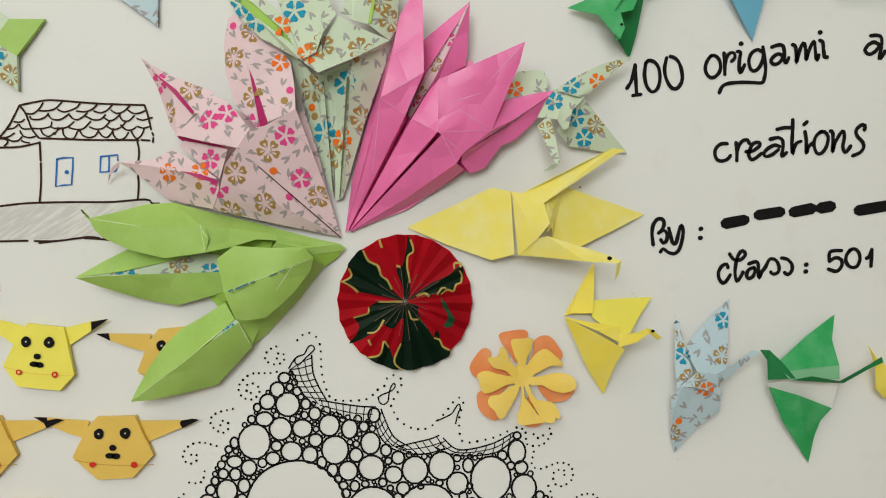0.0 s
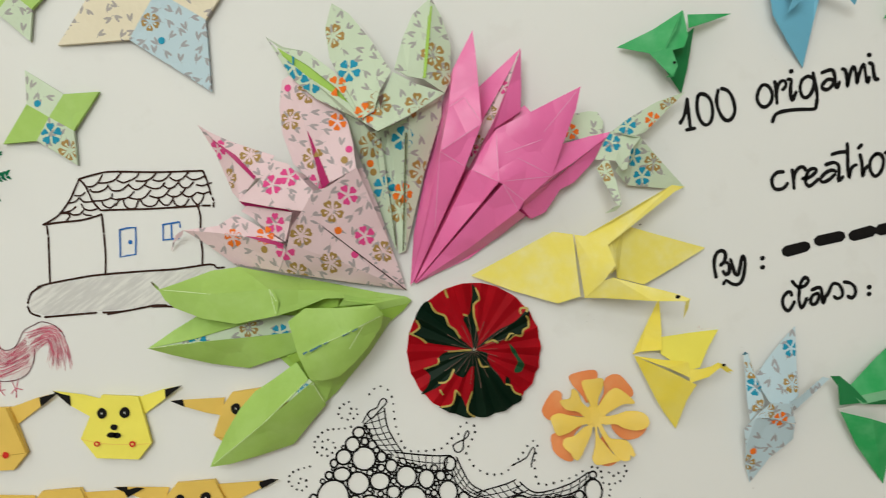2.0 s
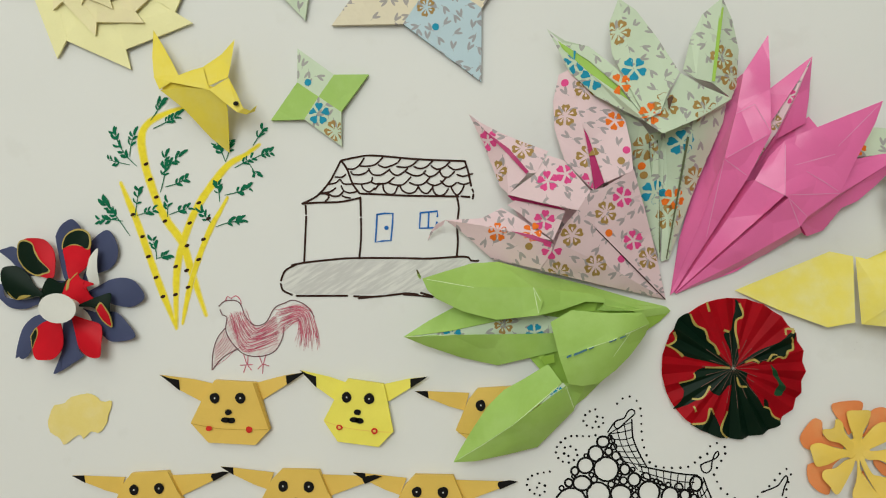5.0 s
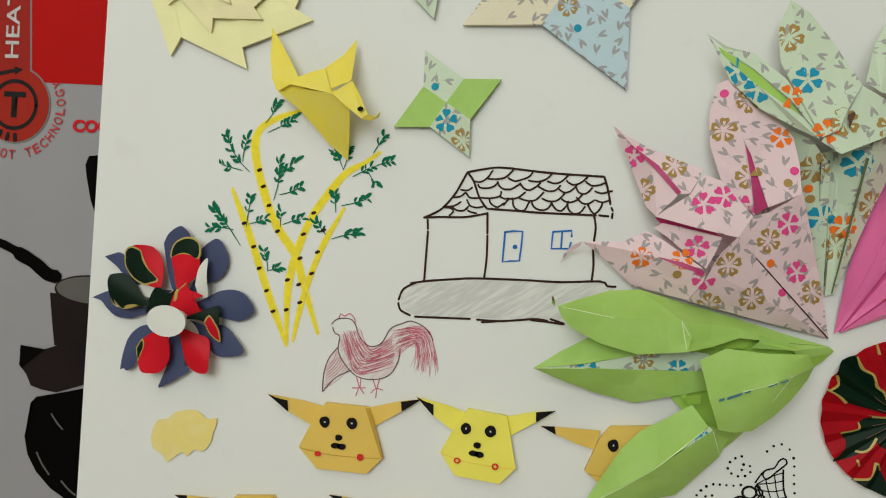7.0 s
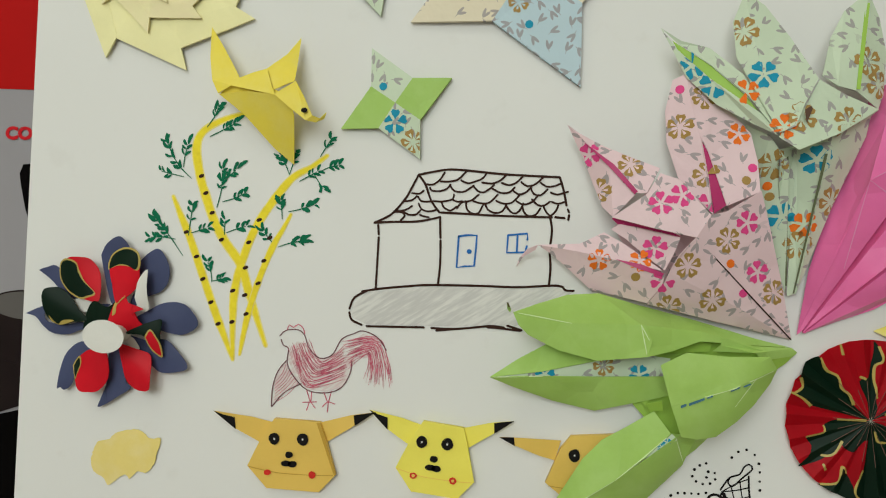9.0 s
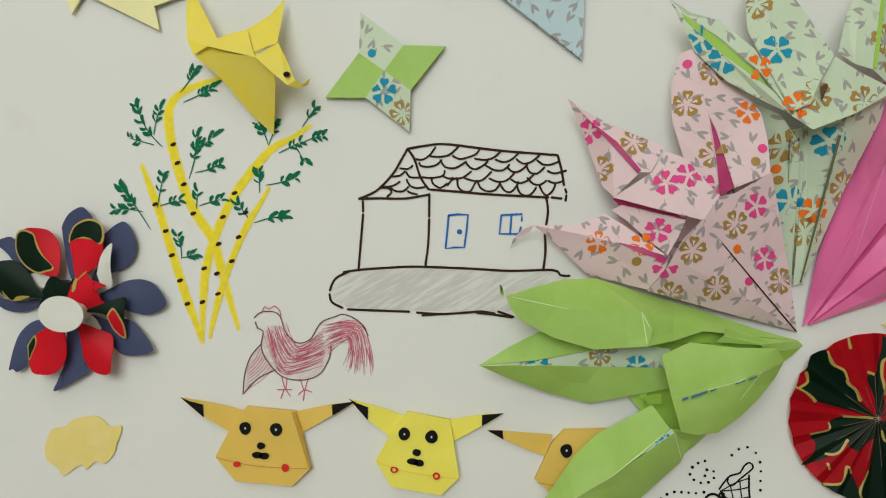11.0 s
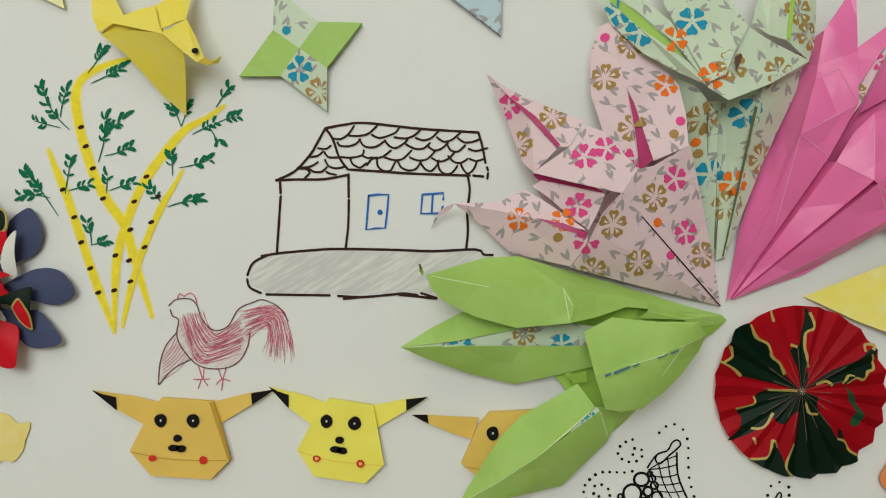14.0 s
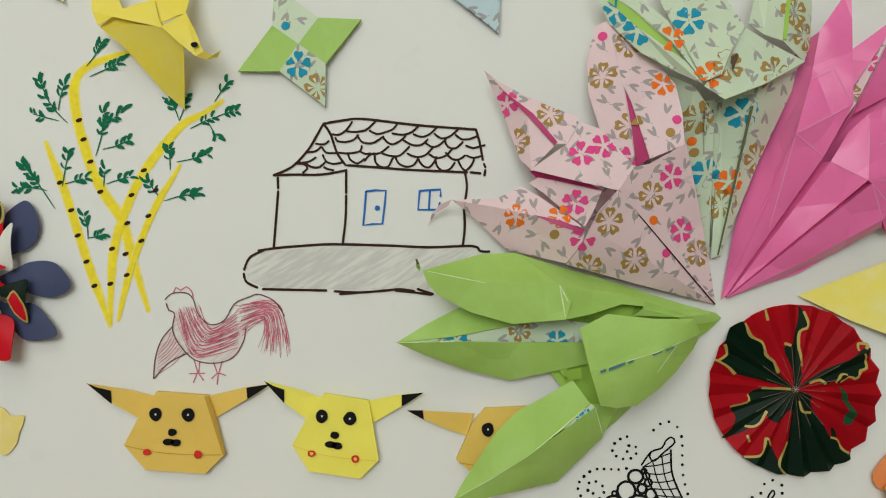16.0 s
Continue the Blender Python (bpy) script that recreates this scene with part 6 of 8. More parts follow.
fold("cup", [[(-11.82, 47.51, 2.6), (-9.51, 48.42, 2.95), (-10.19, 47.12, 2.75), (-11.53, 46.77, 2.5)], [(-11.53, 46.77, 2.5), (-10.19, 47.12, 2.75), (-10.60, 46.07, 2.4), (-11.27, 46.11, 2.3)], [(-10.19, 47.12, 2.75), (-9.11, 47.68, 2.65), (-8.88, 46.94, 2.2), (-9.75, 46.20, 2.2), (-10.60, 46.07, 2.4)], [(-9.51, 48.42, 2.95), (-8.26, 49.00, 2.65), (-9.11, 47.68, 2.65), (-10.19, 47.12, 2.75)], [(-8.26, 49.00, 2.65), (-7.28, 49.38, 2.2), (-7.47, 48.71, 2), (-8.17, 47.70, 2.1), (-9.11, 47.68, 2.65)], [(-8.17, 47.70, 2.1), (-8.88, 46.94, 2.2), (-9.11, 47.68, 2.65)]], LIME, lily, "")
fold("slit", [[(-11.49, 47.63, 3), (-11.26, 47.73, 3), (-11.25, 47.63, 3), (-11.48, 47.52, 3)]], SLIT_BLUE, lily, "thin blue slit")
fold("slit", [[(-11.14, 47.76, 3), (-10.51, 48.04, 3), (-10.50, 47.95, 3), (-11.14, 47.64, 3)]], SLIT_BLUE, lily, "thin blue slit")
fold("slit", [[(-10.39, 48.07, 3), (-10.16, 48.17, 3), (-10.16, 48.11, 3), (-10.39, 48.00, 3)]], SLIT_BLUE, lily, "thin blue slit")
fold("slit", [[(-9.41, 48.45, 3), (-9.06, 48.61, 3), (-9.06, 48.55, 3), (-9.41, 48.38, 3)]], SLIT_BLUE, lily, "thin blue slit")
fold("slit", [[(-8.89, 48.67, 3), (-8.60, 48.80, 3), (-8.60, 48.74, 3), (-8.89, 48.60, 3)]], SLIT_BLUE, lily, "thin blue slit")
fold("petal_base", [[(-11.58, 46.00, 1.2), (-10.91, 45.94, 1.05), (-10.77, 44.55, 0.7), (-11.32, 45.84, 1.35)], [(-10.91, 45.94, 1.05), (-10.03, 46.07, 0.9), (-10.37, 45.49, 0.7), (-10.77, 44.55, 0.7)]], LIME, lily, "")
fold("petal", [[(-17.07, 41.47, 1.1), (-16.70, 42.25, 1.1), (-16.09, 43.35, 1.2), (-14.38, 44.35, 1.5), (-15.41, 42.75, 1.7)], [(-16.09, 43.35, 1.2), (-15.40, 44.47, 1), (-14.54, 45.40, 0.9), (-13.08, 45.13, 1.4), (-14.38, 44.35, 1.5)], [(-14.54, 45.40, 0.9), (-13.43, 46.07, 0.8), (-12.23, 46.88, 0.8), (-11.53, 46.02, 1.4), (-13.08, 45.13, 1.4)], [(-15.41, 42.75, 1.7), (-14.38, 44.35, 1.5), (-13.08, 45.13, 1.4), (-11.53, 46.02, 1.4), (-12.67, 44.93, 1.75), (-13.96, 43.83, 1.85)]], LIME, lily, "")
fold("petal", [[(-17.07, 41.47, 1.1), (-15.41, 42.75, 1.7), (-13.96, 43.83, 1.85), (-13.63, 43.13, 1.4), (-15.92, 41.61, 1.2)], [(-13.96, 43.83, 1.85), (-12.61, 44.88, 1.75), (-11.30, 45.88, 1.45), (-10.80, 44.82, 0.9), (-12.17, 43.98, 1.3), (-13.63, 43.13, 1.4)], [(-15.92, 41.61, 1.2), (-13.63, 43.13, 1.4), (-12.17, 43.98, 1.3), (-12.62, 42.36, 0.5), (-14.27, 41.92, 0.7)], [(-12.17, 43.98, 1.3), (-10.80, 44.82, 0.9), (-10.76, 44.44, 0.6), (-12.62, 42.36, 0.5)]], LIME, lily, "")
fold("petal_lining", [[(-12.77, 44.84, 1.72), (-11.47, 46.02, 1.4), (-11.22, 45.78, 1.4), (-12.27, 45.08, 1.6)]], MINT_FLORAL, lily, "blue floral lining in the slit")
print_on(lily, MINT_FLORAL, MINT_PALE, gold=[(-14.67, 48.89)], blue=[(-17.37, 48.33), (-13.02, 48.54)], size=0.5)
print_on(lily, MINT_FLORAL, MINT_PALE, blue=[(-11.7, 45.63), (-11.94, 45.41)], size=0.22)
crease("worn_crease", [[(-11.82, 47.51), (-9.51, 48.42)], [(-9.51, 48.42), (-7.28, 49.38)], [(-12.31, 49.24), (-11.82, 47.51)], [(-8.26, 49.00), (-9.11, 47.68)], [(-13.24, 50.98), (-12.91, 49.56)], [(-13.24, 50.98), (-12.86, 50.31)], [(-18.97, 51.22), (-16.32, 50.86)], [(-17.07, 41.47), (-13.97, 43.82)], [(-13.97, 43.82), (-11.53, 46.02)], [(-11.31, 45.87), (-10.77, 44.55)], [(-19.89, 48.10), (-17.45, 48.28)]], 0.045, LIME_CREASE, lily)

# ---- pleated rosette ----
ru, rv, RAD = -2.49, 47.07, 3.72
rosette = thing("paper_rosette", ru, rv, "pleated red and dark green holly wrap rosette", "rosette")
PLEATS = 22
WORN_FOLD = plain("worn_white_fold", (0.22, 0.11, 0.09))
SPOKES = []
for i in range(2 * PLEATS):
    a = math.pi * (i + 0.42 * noise.noise((i * 2.7, 0, 0))) / PLEATS
    k = (1.0, 0.99)[i % 2] + 0.008 * noise.noise((i * 1.3, 4, 0))
    SPOKES.append((k * math.cos(a), k * math.sin(a), (0.52, 0.17)[i % 2] + 0.14 * noise.noise((i * 0.9, 7, 0))))
HUB_H = 0.42


def facet_point(x, y, one, two, lift=0.0):
    """A place of the flat side between two spokes, from the hub's coordinates."""
    det = one[0] * two[1] - one[1] * two[0]
    s, t = (x * two[1] - y * two[0]) / det, (one[0] * y - one[1] * x) / det
    return at(ru + RAD * x, rv + RAD * y, HUB_H + s * (one[2] - HUB_H) + t * (two[2] - HUB_H) + lift)


def clipped(poly, nx, ny):
    """The part of a polygon on the side of the hub's line to which (nx, ny) points."""
    out = []
    for p, q in zip(poly, poly[1:] + poly[:1]):
        dp, dq = p[0] * nx + p[1] * ny, q[0] * nx + q[1] * ny
        if dp >= 0:
            out.append(p)
        if dp * dq < 0:
            out.append((p[0] + (q[0] - p[0]) * dp / (dp - dq), p[1] + (q[1] - p[1]) * dp / (dp - dq)))
    return out


def on_pleats(bm, poly, lift):
    """Print that follows every pleat it crosses."""
    for tri in tessellate_polygon([[Vector((*p, 0)) for p in poly]]):
        for one, two in zip(SPOKES, SPOKES[1:] + SPOKES[:1]):
            bit = clipped(clipped([poly[k] for k in tri], -one[1], one[0]), two[1], -two[0])
            if len(bit) > 2:
                bm.faces.new([bm.verts.new(facet_point(*p, one, two, lift)) for p in bit])


for i in range(0, 2 * PLEATS, 2):
    bm = bmesh.new()
    uvl = uv_layer(bm)
    left, mid, right = SPOKES[i - 1], SPOKES[i], SPOKES[(i + 1) % (2 * PLEATS)]
    for one, two in ((left, mid), (mid, right)):
        f = bm.faces.new([bm.verts.new(facet_point(x, y, one, two)) for x, y in ((0.01 * one[0], 0.01 * one[1]), one[:2], two[:2], (0.01 * two[0], 0.01 * two[1]))])
        for lp in f.loops:
            lp[uvl].uv = ((lp.vert.co.x * 100 - ru) / RAD, (lp.vert.co.z * 100 - rv) / RAD)
    bmesh.ops.solidify(bm, geom=bm.faces[:], thickness=0.0003)
    wear = 0.35 + 0.6 * abs(noise.noise((i * 1.1, 2, 0)))
    side = Vector((-mid[1], mid[0])) * 0.0035
    ends = [(mid[0] * t + side.x * s, mid[1] * t + side.y * s) for t, s in ((0.03, 0.3), (wear, 1), (wear, -1), (0.03, -0.3))]
    f = bm.faces.new([bm.verts.new(facet_point(*p, *((mid, right) if n < 2 else (left, mid)), 0.03)) for n, p in enumerate(ends)])
    f.material_index = 1
    part("pleat", bm, [WRAP_RED, WORN_FOLD], rosette)


def leaf_print(material, *outline):
    bm = bmesh.new()
    edge = smooth_line([*outline, outline[0]], 0.03)[:-1]
    on_pleats(bm, [tuple(p) for p in edge], 0.012)
    part("leaf_print", bm, material, rosette)


def gold_edge(*line):
    """The leaf's gold rim, thick and thin."""
    bm = bmesh.new()
    line = smooth_line(line, 0.03)
    for n, (p, q) in enumerate(zip(line, line[1:])):
        d = (q - p).normalized()
        s = Vector((-d.y, d.x)) * (0.014 + 0.007 * noise.noise((p.x * 6, p.y * 6, 2)))
        on_pleats(bm, [tuple(c) for c in (p + s, p - s, q + d * 0.004 - s, q + d * 0.004 + s)], 0.022 + 0.0004 * (n % 2))
    part("gold_edge", bm, WRAP_GOLD, rosette)


leaf_print(WRAP_GREEN, (0.00, 0.00), (-0.20, 0.18), (-0.27, 0.31), (-0.36, 0.38), (-0.41, 0.52), (-0.55, 0.59), (-0.63, 0.74), (-0.71, 0.73), (-0.85, 0.53), (-0.80, 0.38), (-0.92, 0.28), (-0.81, 0.22), (-0.71, 0.14), (-0.35, 0.07))
leaf_print(WRAP_GREEN, (0.01, 0.98), (0.06, 0.92), (0.11, 0.75), (0.03, 0.68), (0.01, 0.53), (0.04, 0.45), (0.06, 0.28), (0.07, 0.11), (0.00, 0.00), (-0.05, 0.24), (-0.14, 0.47), (-0.05, 0.53), (-0.02, 0.66), (0.01, 0.83))
leaf_print(WRAP_GREEN, (0.00, 0.00), (0.33, 0.25), (0.63, 0.40), (0.81, 0.56), (0.85, 0.47), (0.84, 0.30), (0.75, 0.28), (0.72, 0.17), (0.61, 0.19), (0.53, 0.11), (0.42, 0.12), (0.36, 0.07), (0.25, 0.10))
leaf_print(WRAP_LEAF, (0.52, 0.08), (0.61, -0.02), (0.67, -0.14), (0.74, -0.25), (0.69, -0.36), (0.58, -0.35), (0.64, -0.21), (0.56, -0.06))
leaf_print(WRAP_GREEN, (0.00, 0.00), (0.20, -0.06), (0.19, -0.14), (0.24, -0.25), (0.33, -0.36), (0.44, -0.53), (0.52, -0.55), (0.58, -0.66), (0.68, -0.71), (0.64, -0.81), (0.42, -0.92), (0.16, -1.00), (-0.03, -1.00), (-0.14, -0.88), (-0.05, -0.65), (-0.02, -0.40))
leaf_print(WRAP_GREEN, (-0.56, -0.84), (-0.35, -0.80), (-0.30, -0.60), (-0.22, -0.69), (-0.14, -0.87), (-0.06, -1.00), (-0.26, -0.97))
leaf_print(WRAP_GREEN, (0.00, 0.00), (-0.39, -0.01), (-0.54, -0.11), (-0.53, -0.18), (-0.74, -0.25), (-0.67, -0.36), (-0.71, -0.50), (-0.81, -0.63), (-0.63, -0.57), (-0.47, -0.47), (-0.35, -0.37), (-0.24, -0.23))
leaf_print(WRAP_GREEN, (0.00, 0.00), (-0.24, -0.21), (-0.31, -0.33), (-0.17, -0.40), (-0.05, -0.25), (0.01, -0.23))
leaf_print(WRAP_GREEN, (0.46, -0.42), (0.51, -0.45), (0.52, -0.53), (0.44, -0.52))
gold_edge((-0.63, 0.74), (-0.55, 0.59), (-0.41, 0.52), (-0.36, 0.38), (-0.27, 0.31), (-0.20, 0.18))
gold_edge((-0.92, 0.28), (-0.80, 0.36), (-0.84, 0.47))
gold_edge((-0.96, 0.29), (-0.81, 0.22), (-0.70, 0.13))
gold_edge((-0.40, 0.92), (-0.36, 0.79))
gold_edge((0.06, 0.92), (0.11, 0.75), (0.03, 0.68), (0.02, 0.52), (0.04, 0.42), (0.07, 0.28))
gold_edge((-0.14, 0.53), (-0.08, 0.51))
gold_edge((0.72, 0.50), (0.72, 0.58), (0.82, 0.58), (0.80, 0.53))
gold_edge((0.79, 0.47), (0.83, 0.42), (0.82, 0.30), (0.75, 0.27), (0.71, 0.17), (0.62, 0.19), (0.53, 0.12))
gold_edge((0.47, 0.11), (0.54, 0.21), (0.60, 0.21))
gold_edge((0.36, 0.08), (0.29, 0.13), (0.17, 0.09))
gold_edge((0.06, -0.13), (0.10, -0.25), (0.20, -0.26))
gold_edge((0.44, -0.53), (0.52, -0.55), (0.57, -0.65), (0.67, -0.70))
gold_edge((-0.05, -0.62), (-0.14, -0.88), (-0.03, -1.01))
gold_edge((-0.53, -0.84), (-0.35, -0.78), (-0.30, -0.59), (-0.23, -0.68))
gold_edge((-0.39, -0.01), (-0.05, 0.00))
gold_edge((-0.54, -0.10), (-0.54, -0.18), (-0.75, -0.25))
gold_edge((-0.55, -0.47), (-0.47, -0.47), (-0.39, -0.42), (-0.31, -0.28))
gold_edge((-0.53, -0.57), (-0.49, -0.65))
bm = bmesh.new()
for i in range(9):
    a = i * 0.7
    stroke(bm, [(ru, rv), (ru + 0.16 * math.cos(a), rv + 0.16 * math.sin(a))], 0.015, HUB_H + 0.06)
part("center_knot", bm, plain("pale_thread", (0.45, 0.42, 0.36)), rosette, "pale worn centre")

# ---- cut paper flowers ----
cu_, cv_ = (4.06, 43.11)
flower = thing("paper_flower", cu_, cv_, "orange and yellow cut paper flower with rounded petals", "paper flower")
cu_, cv_ = (4.02, 43.11)
def add_back_petal(outline):
    cut("back_petal", outline, (cu_, cv_), ORANGE, flower, 0.12, 0.26, 0.06, "orange petal")


add_back_petal([(3.63, 43.80), (3.35, 44.30), (2.89, 44.86), (2.75, 45.36), (3.51, 45.59), (4.21, 45.59), (4.31, 45.21), (3.92, 44.69), (3.81, 43.93)])
add_back_petal([(4.32, 43.69), (4.63, 44.33), (4.67, 44.97), (5.05, 45.30), (5.56, 45.27), (6.02, 44.75), (6.28, 44.30), (6.10, 43.98), (5.33, 44.23), (4.57, 43.82)])
add_back_petal([(3.39, 43.03), (2.68, 43.14), (1.62, 42.92), (1.16, 43.36), (1.27, 43.87), (1.82, 44.54), (2.27, 44.41), (2.29, 43.77), (2.93, 43.53), (3.45, 43.35)])
add_back_petal([(3.47, 42.65), (2.85, 42.01), (2.81, 40.86), (2.64, 40.60), (2.12, 40.79), (1.66, 41.28), (1.58, 41.98), (1.82, 42.21), (2.84, 42.51)])
add_back_petal([(4.99, 42.69), (5.77, 42.33), (6.85, 42.46), (6.98, 42.36), (6.67, 41.91), (6.11, 41.67), (5.53, 41.75), (5.00, 42.31)])
add_back_petal([(4.44, 41.97), (5.05, 40.78), (5.37, 40.64), (4.80, 40.27), (4.10, 40.49), (4.26, 41.52)])
def add_petal(n, outline):
    cut("petal", outline, (cu_, cv_), GOLDEN, flower, 0.34 + 0.012 * n, 0.62 + 0.10 * (n % 3), 0.10, "golden yellow petal")


add_petal(0, [(3.88, 43.49), (3.75, 43.80), (3.48, 44.50), (3.38, 45.07), (3.90, 45.18), (4.54, 45.16), (4.49, 44.58), (4.25, 44.07), (4.22, 43.69), (4.14, 43.43)])
add_petal(1, [(4.14, 43.40), (4.23, 43.63), (4.57, 44.14), (4.88, 44.47), (5.31, 44.62), (5.98, 44.11), (6.21, 43.74), (5.60, 43.72), (4.97, 43.38), (4.53, 43.12), (4.31, 43.12)])
add_petal(2, [(4.31, 43.08), (4.53, 43.06), (5.11, 43.14), (5.86, 43.34), (6.63, 43.23), (6.93, 42.86), (6.85, 42.48), (6.28, 42.27), (5.64, 42.38), (5.12, 42.63), (4.54, 42.61), (4.31, 42.84)])
add_petal(3, [(4.20, 42.87), (4.35, 42.67), (4.76, 41.92), (5.15, 41.80), (5.79, 41.63), (6.16, 40.93), (6.00, 40.80), (5.87, 40.90), (5.82, 40.65), (5.43, 40.60), (5.05, 40.91), (4.64, 41.54), (4.31, 42.16), (4.17, 42.59)])
add_petal(4, [(4.11, 42.52), (4.18, 42.03), (4.51, 41.54), (4.91, 41.03), (5.31, 40.66), (4.67, 40.55), (3.97, 40.48), (3.75, 40.82), (3.94, 41.52), (3.99, 42.16), (4.00, 42.59)])
add_petal(5, [(3.88, 42.59), (3.76, 42.15), (3.49, 41.64), (3.00, 40.84), (2.68, 40.92), (2.55, 41.18), (2.16, 41.60), (2.27, 41.99), (2.84, 42.13), (3.34, 42.52), (3.78, 42.67), (3.89, 42.87)])
add_petal(6, [(3.78, 42.90), (3.59, 42.72), (3.09, 42.58), (2.46, 42.24), (1.89, 42.17), (1.62, 42.81), (1.57, 43.18), (2.04, 43.36), (2.68, 43.20), (3.32, 43.09), (3.64, 43.10)])
add_petal(7, [(3.74, 43.06), (3.52, 43.03), (3.06, 43.41), (2.42, 43.58), (2.09, 44.08), (2.65, 44.22), (2.77, 44.69), (3.09, 44.54), (3.30, 43.98), (3.63, 43.61), (3.81, 43.38)])
fold("center", [[(cu_ + 0.62 * math.cos(a), cv_ + 0.62 * math.sin(a), 0.47) for a in [i * math.pi / 8 for i in range(16)]]], GOLDEN, flower, "golden yellow centre")

cu_, cv_ = (-39.53, 48.81)
flower = thing("paper_flower", cu_, cv_, "navy and holly wrap cut paper flower with a white centre", "paper flower")
def add_back_petal_b(n, outline):
    cut("back_petal", outline, (cu_, cv_), NAVY, flower, 0.16 + 0.015 * n, 0.34 + 0.08 * (n % 3), 0.12, "slate navy petal")


add_back_petal_b(0, [(-43.19, 51.76, 0.35), (-42.76, 51.92, 0.35), (-42.13, 51.96, 0.35), (-41.19, 50.70, 0.35), (-40.48, 50.22, 0.35), (-39.35, 50.20, 0.35), (-40.45, 49.79, 0.35), (-41.47, 50.57, 0.35), (-42.12, 50.95, 0.35), (-42.49, 51.29, 0.35)])
add_back_petal_b(1, [(-43.71, 49.51, 0.35), (-43.20, 49.79, 0.35), (-42.80, 49.88, 0.35), (-42.59, 49.20, 0.35), (-41.55, 49.07, 0.35), (-40.76, 49.24, 0.35), (-40.40, 48.95, 0.35), (-40.85, 48.81, 0.35), (-41.51, 48.55, 0.35), (-42.32, 48.59, 0.35), (-42.81, 48.97, 0.35), (-43.18, 49.37, 0.35)])
add_back_petal_b(2, [(-39.84, 52.69, 0.35), (-39.55, 53.25, 0.35), (-39.01, 53.65, 0.35), (-38.68, 53.62, 0.35), (-38.30, 53.07, 0.35), (-38.34, 51.96, 0.35), (-38.91, 50.34, 0.35), (-39.22, 50.32, 0.35), (-39.54, 51.35, 0.35)])
add_back_petal_b(3, [(-37.82, 52.53, 0.35), (-37.40, 52.92, 0.35), (-36.92, 53.16, 0.35), (-36.52, 52.87, 0.35), (-36.23, 52.22, 0.35), (-36.32, 51.48, 0.35), (-36.73, 50.98, 0.35), (-37.32, 50.72, 0.35), (-38.22, 50.08, 0.35), (-38.05, 50.92, 0.35), (-37.88, 51.68, 0.35)])
add_back_petal_b(4, [(-38.73, 49.19, 0.35), (-37.22, 50.05, 0.35), (-36.58, 50.41, 0.35), (-35.82, 50.54, 0.35), (-35.16, 50.36, 0.35), (-34.61, 49.73, 0.35), (-34.70, 49.30, 0.35), (-35.38, 48.92, 0.35), (-36.16, 48.98, 0.35), (-36.83, 49.13, 0.35), (-37.71, 48.96, 0.35)])
add_back_petal_b(5, [(-38.37, 48.80, 0.35), (-37.01, 48.49, 0.35), (-36.47, 48.64, 0.35), (-36.02, 48.52, 0.35), (-35.43, 47.99, 0.35), (-34.98, 47.41, 0.35), (-35.27, 47.12, 0.35), (-36.36, 46.96, 0.35), (-36.93, 47.34, 0.35), (-37.66, 48.12, 0.35)])
add_back_petal_b(6, [(-39.22, 48.09, 0.35), (-38.44, 48.15, 0.35), (-38.27, 46.48, 0.35), (-37.97, 46.09, 0.35), (-38.61, 45.60, 0.35), (-39.15, 45.23, 0.35), (-39.69, 44.99, 0.35), (-39.50, 45.52, 0.35), (-39.22, 46.29, 0.35), (-39.16, 47.04, 0.35)])
add_back_petal_b(7, [(-40.37, 48.36, 0.35), (-41.03, 48.10, 0.35), (-41.51, 47.58, 0.35), (-41.70, 46.92, 0.35), (-41.81, 46.06, 0.35), (-41.82, 45.79, 0.35), (-41.66, 45.88, 0.35), (-41.51, 45.74, 0.35), (-41.17, 45.96, 0.35), (-40.94, 46.56, 0.35), (-41.02, 46.99, 0.35), (-40.65, 47.50, 0.35), (-39.88, 47.82, 0.35)])
for outline in ([(-41.09, 50.40, 0.6), (-40.14, 50.49, 0.6), (-39.93, 49.86, 0.6), (-40.71, 49.85, 0.6)],
                [(-38.36, 50.65, 0.6), (-37.90, 51.27, 0.6), (-37.83, 51.02, 0.6), (-38.24, 50.56, 0.6)],
                [(-38.07, 48.74, 0.6), (-37.78, 48.56, 0.6), (-37.48, 48.12, 0.6), (-37.70, 48.04, 0.6), (-37.98, 48.12, 0.6)]):
    cut("white_underside", outline, (cu_, cv_), PAPER_WHITE, flower, 0.58, 0.58, 0.02, "white underside of the paper")
def add_petal_b(n, outline, m, prints):
    sheet = cut("petal", outline, (cu_, cv_), m, flower, 0.74 + 0.03 * n, 0.78 + 0.06 * (n % 3), 0.26, "holly wrap petal" if m is not PAPER_WHITE else "white underside petal")
    for shape, rim, k in prints:
        if rim:
            cut("gold_edge", rim, (cu_, cv_), WRAP_GOLD, sheet, follow=sheet, over=0.012)
        cut("leaf_print", shape, (cu_, cv_), k, sheet, follow=sheet, over=0.024)


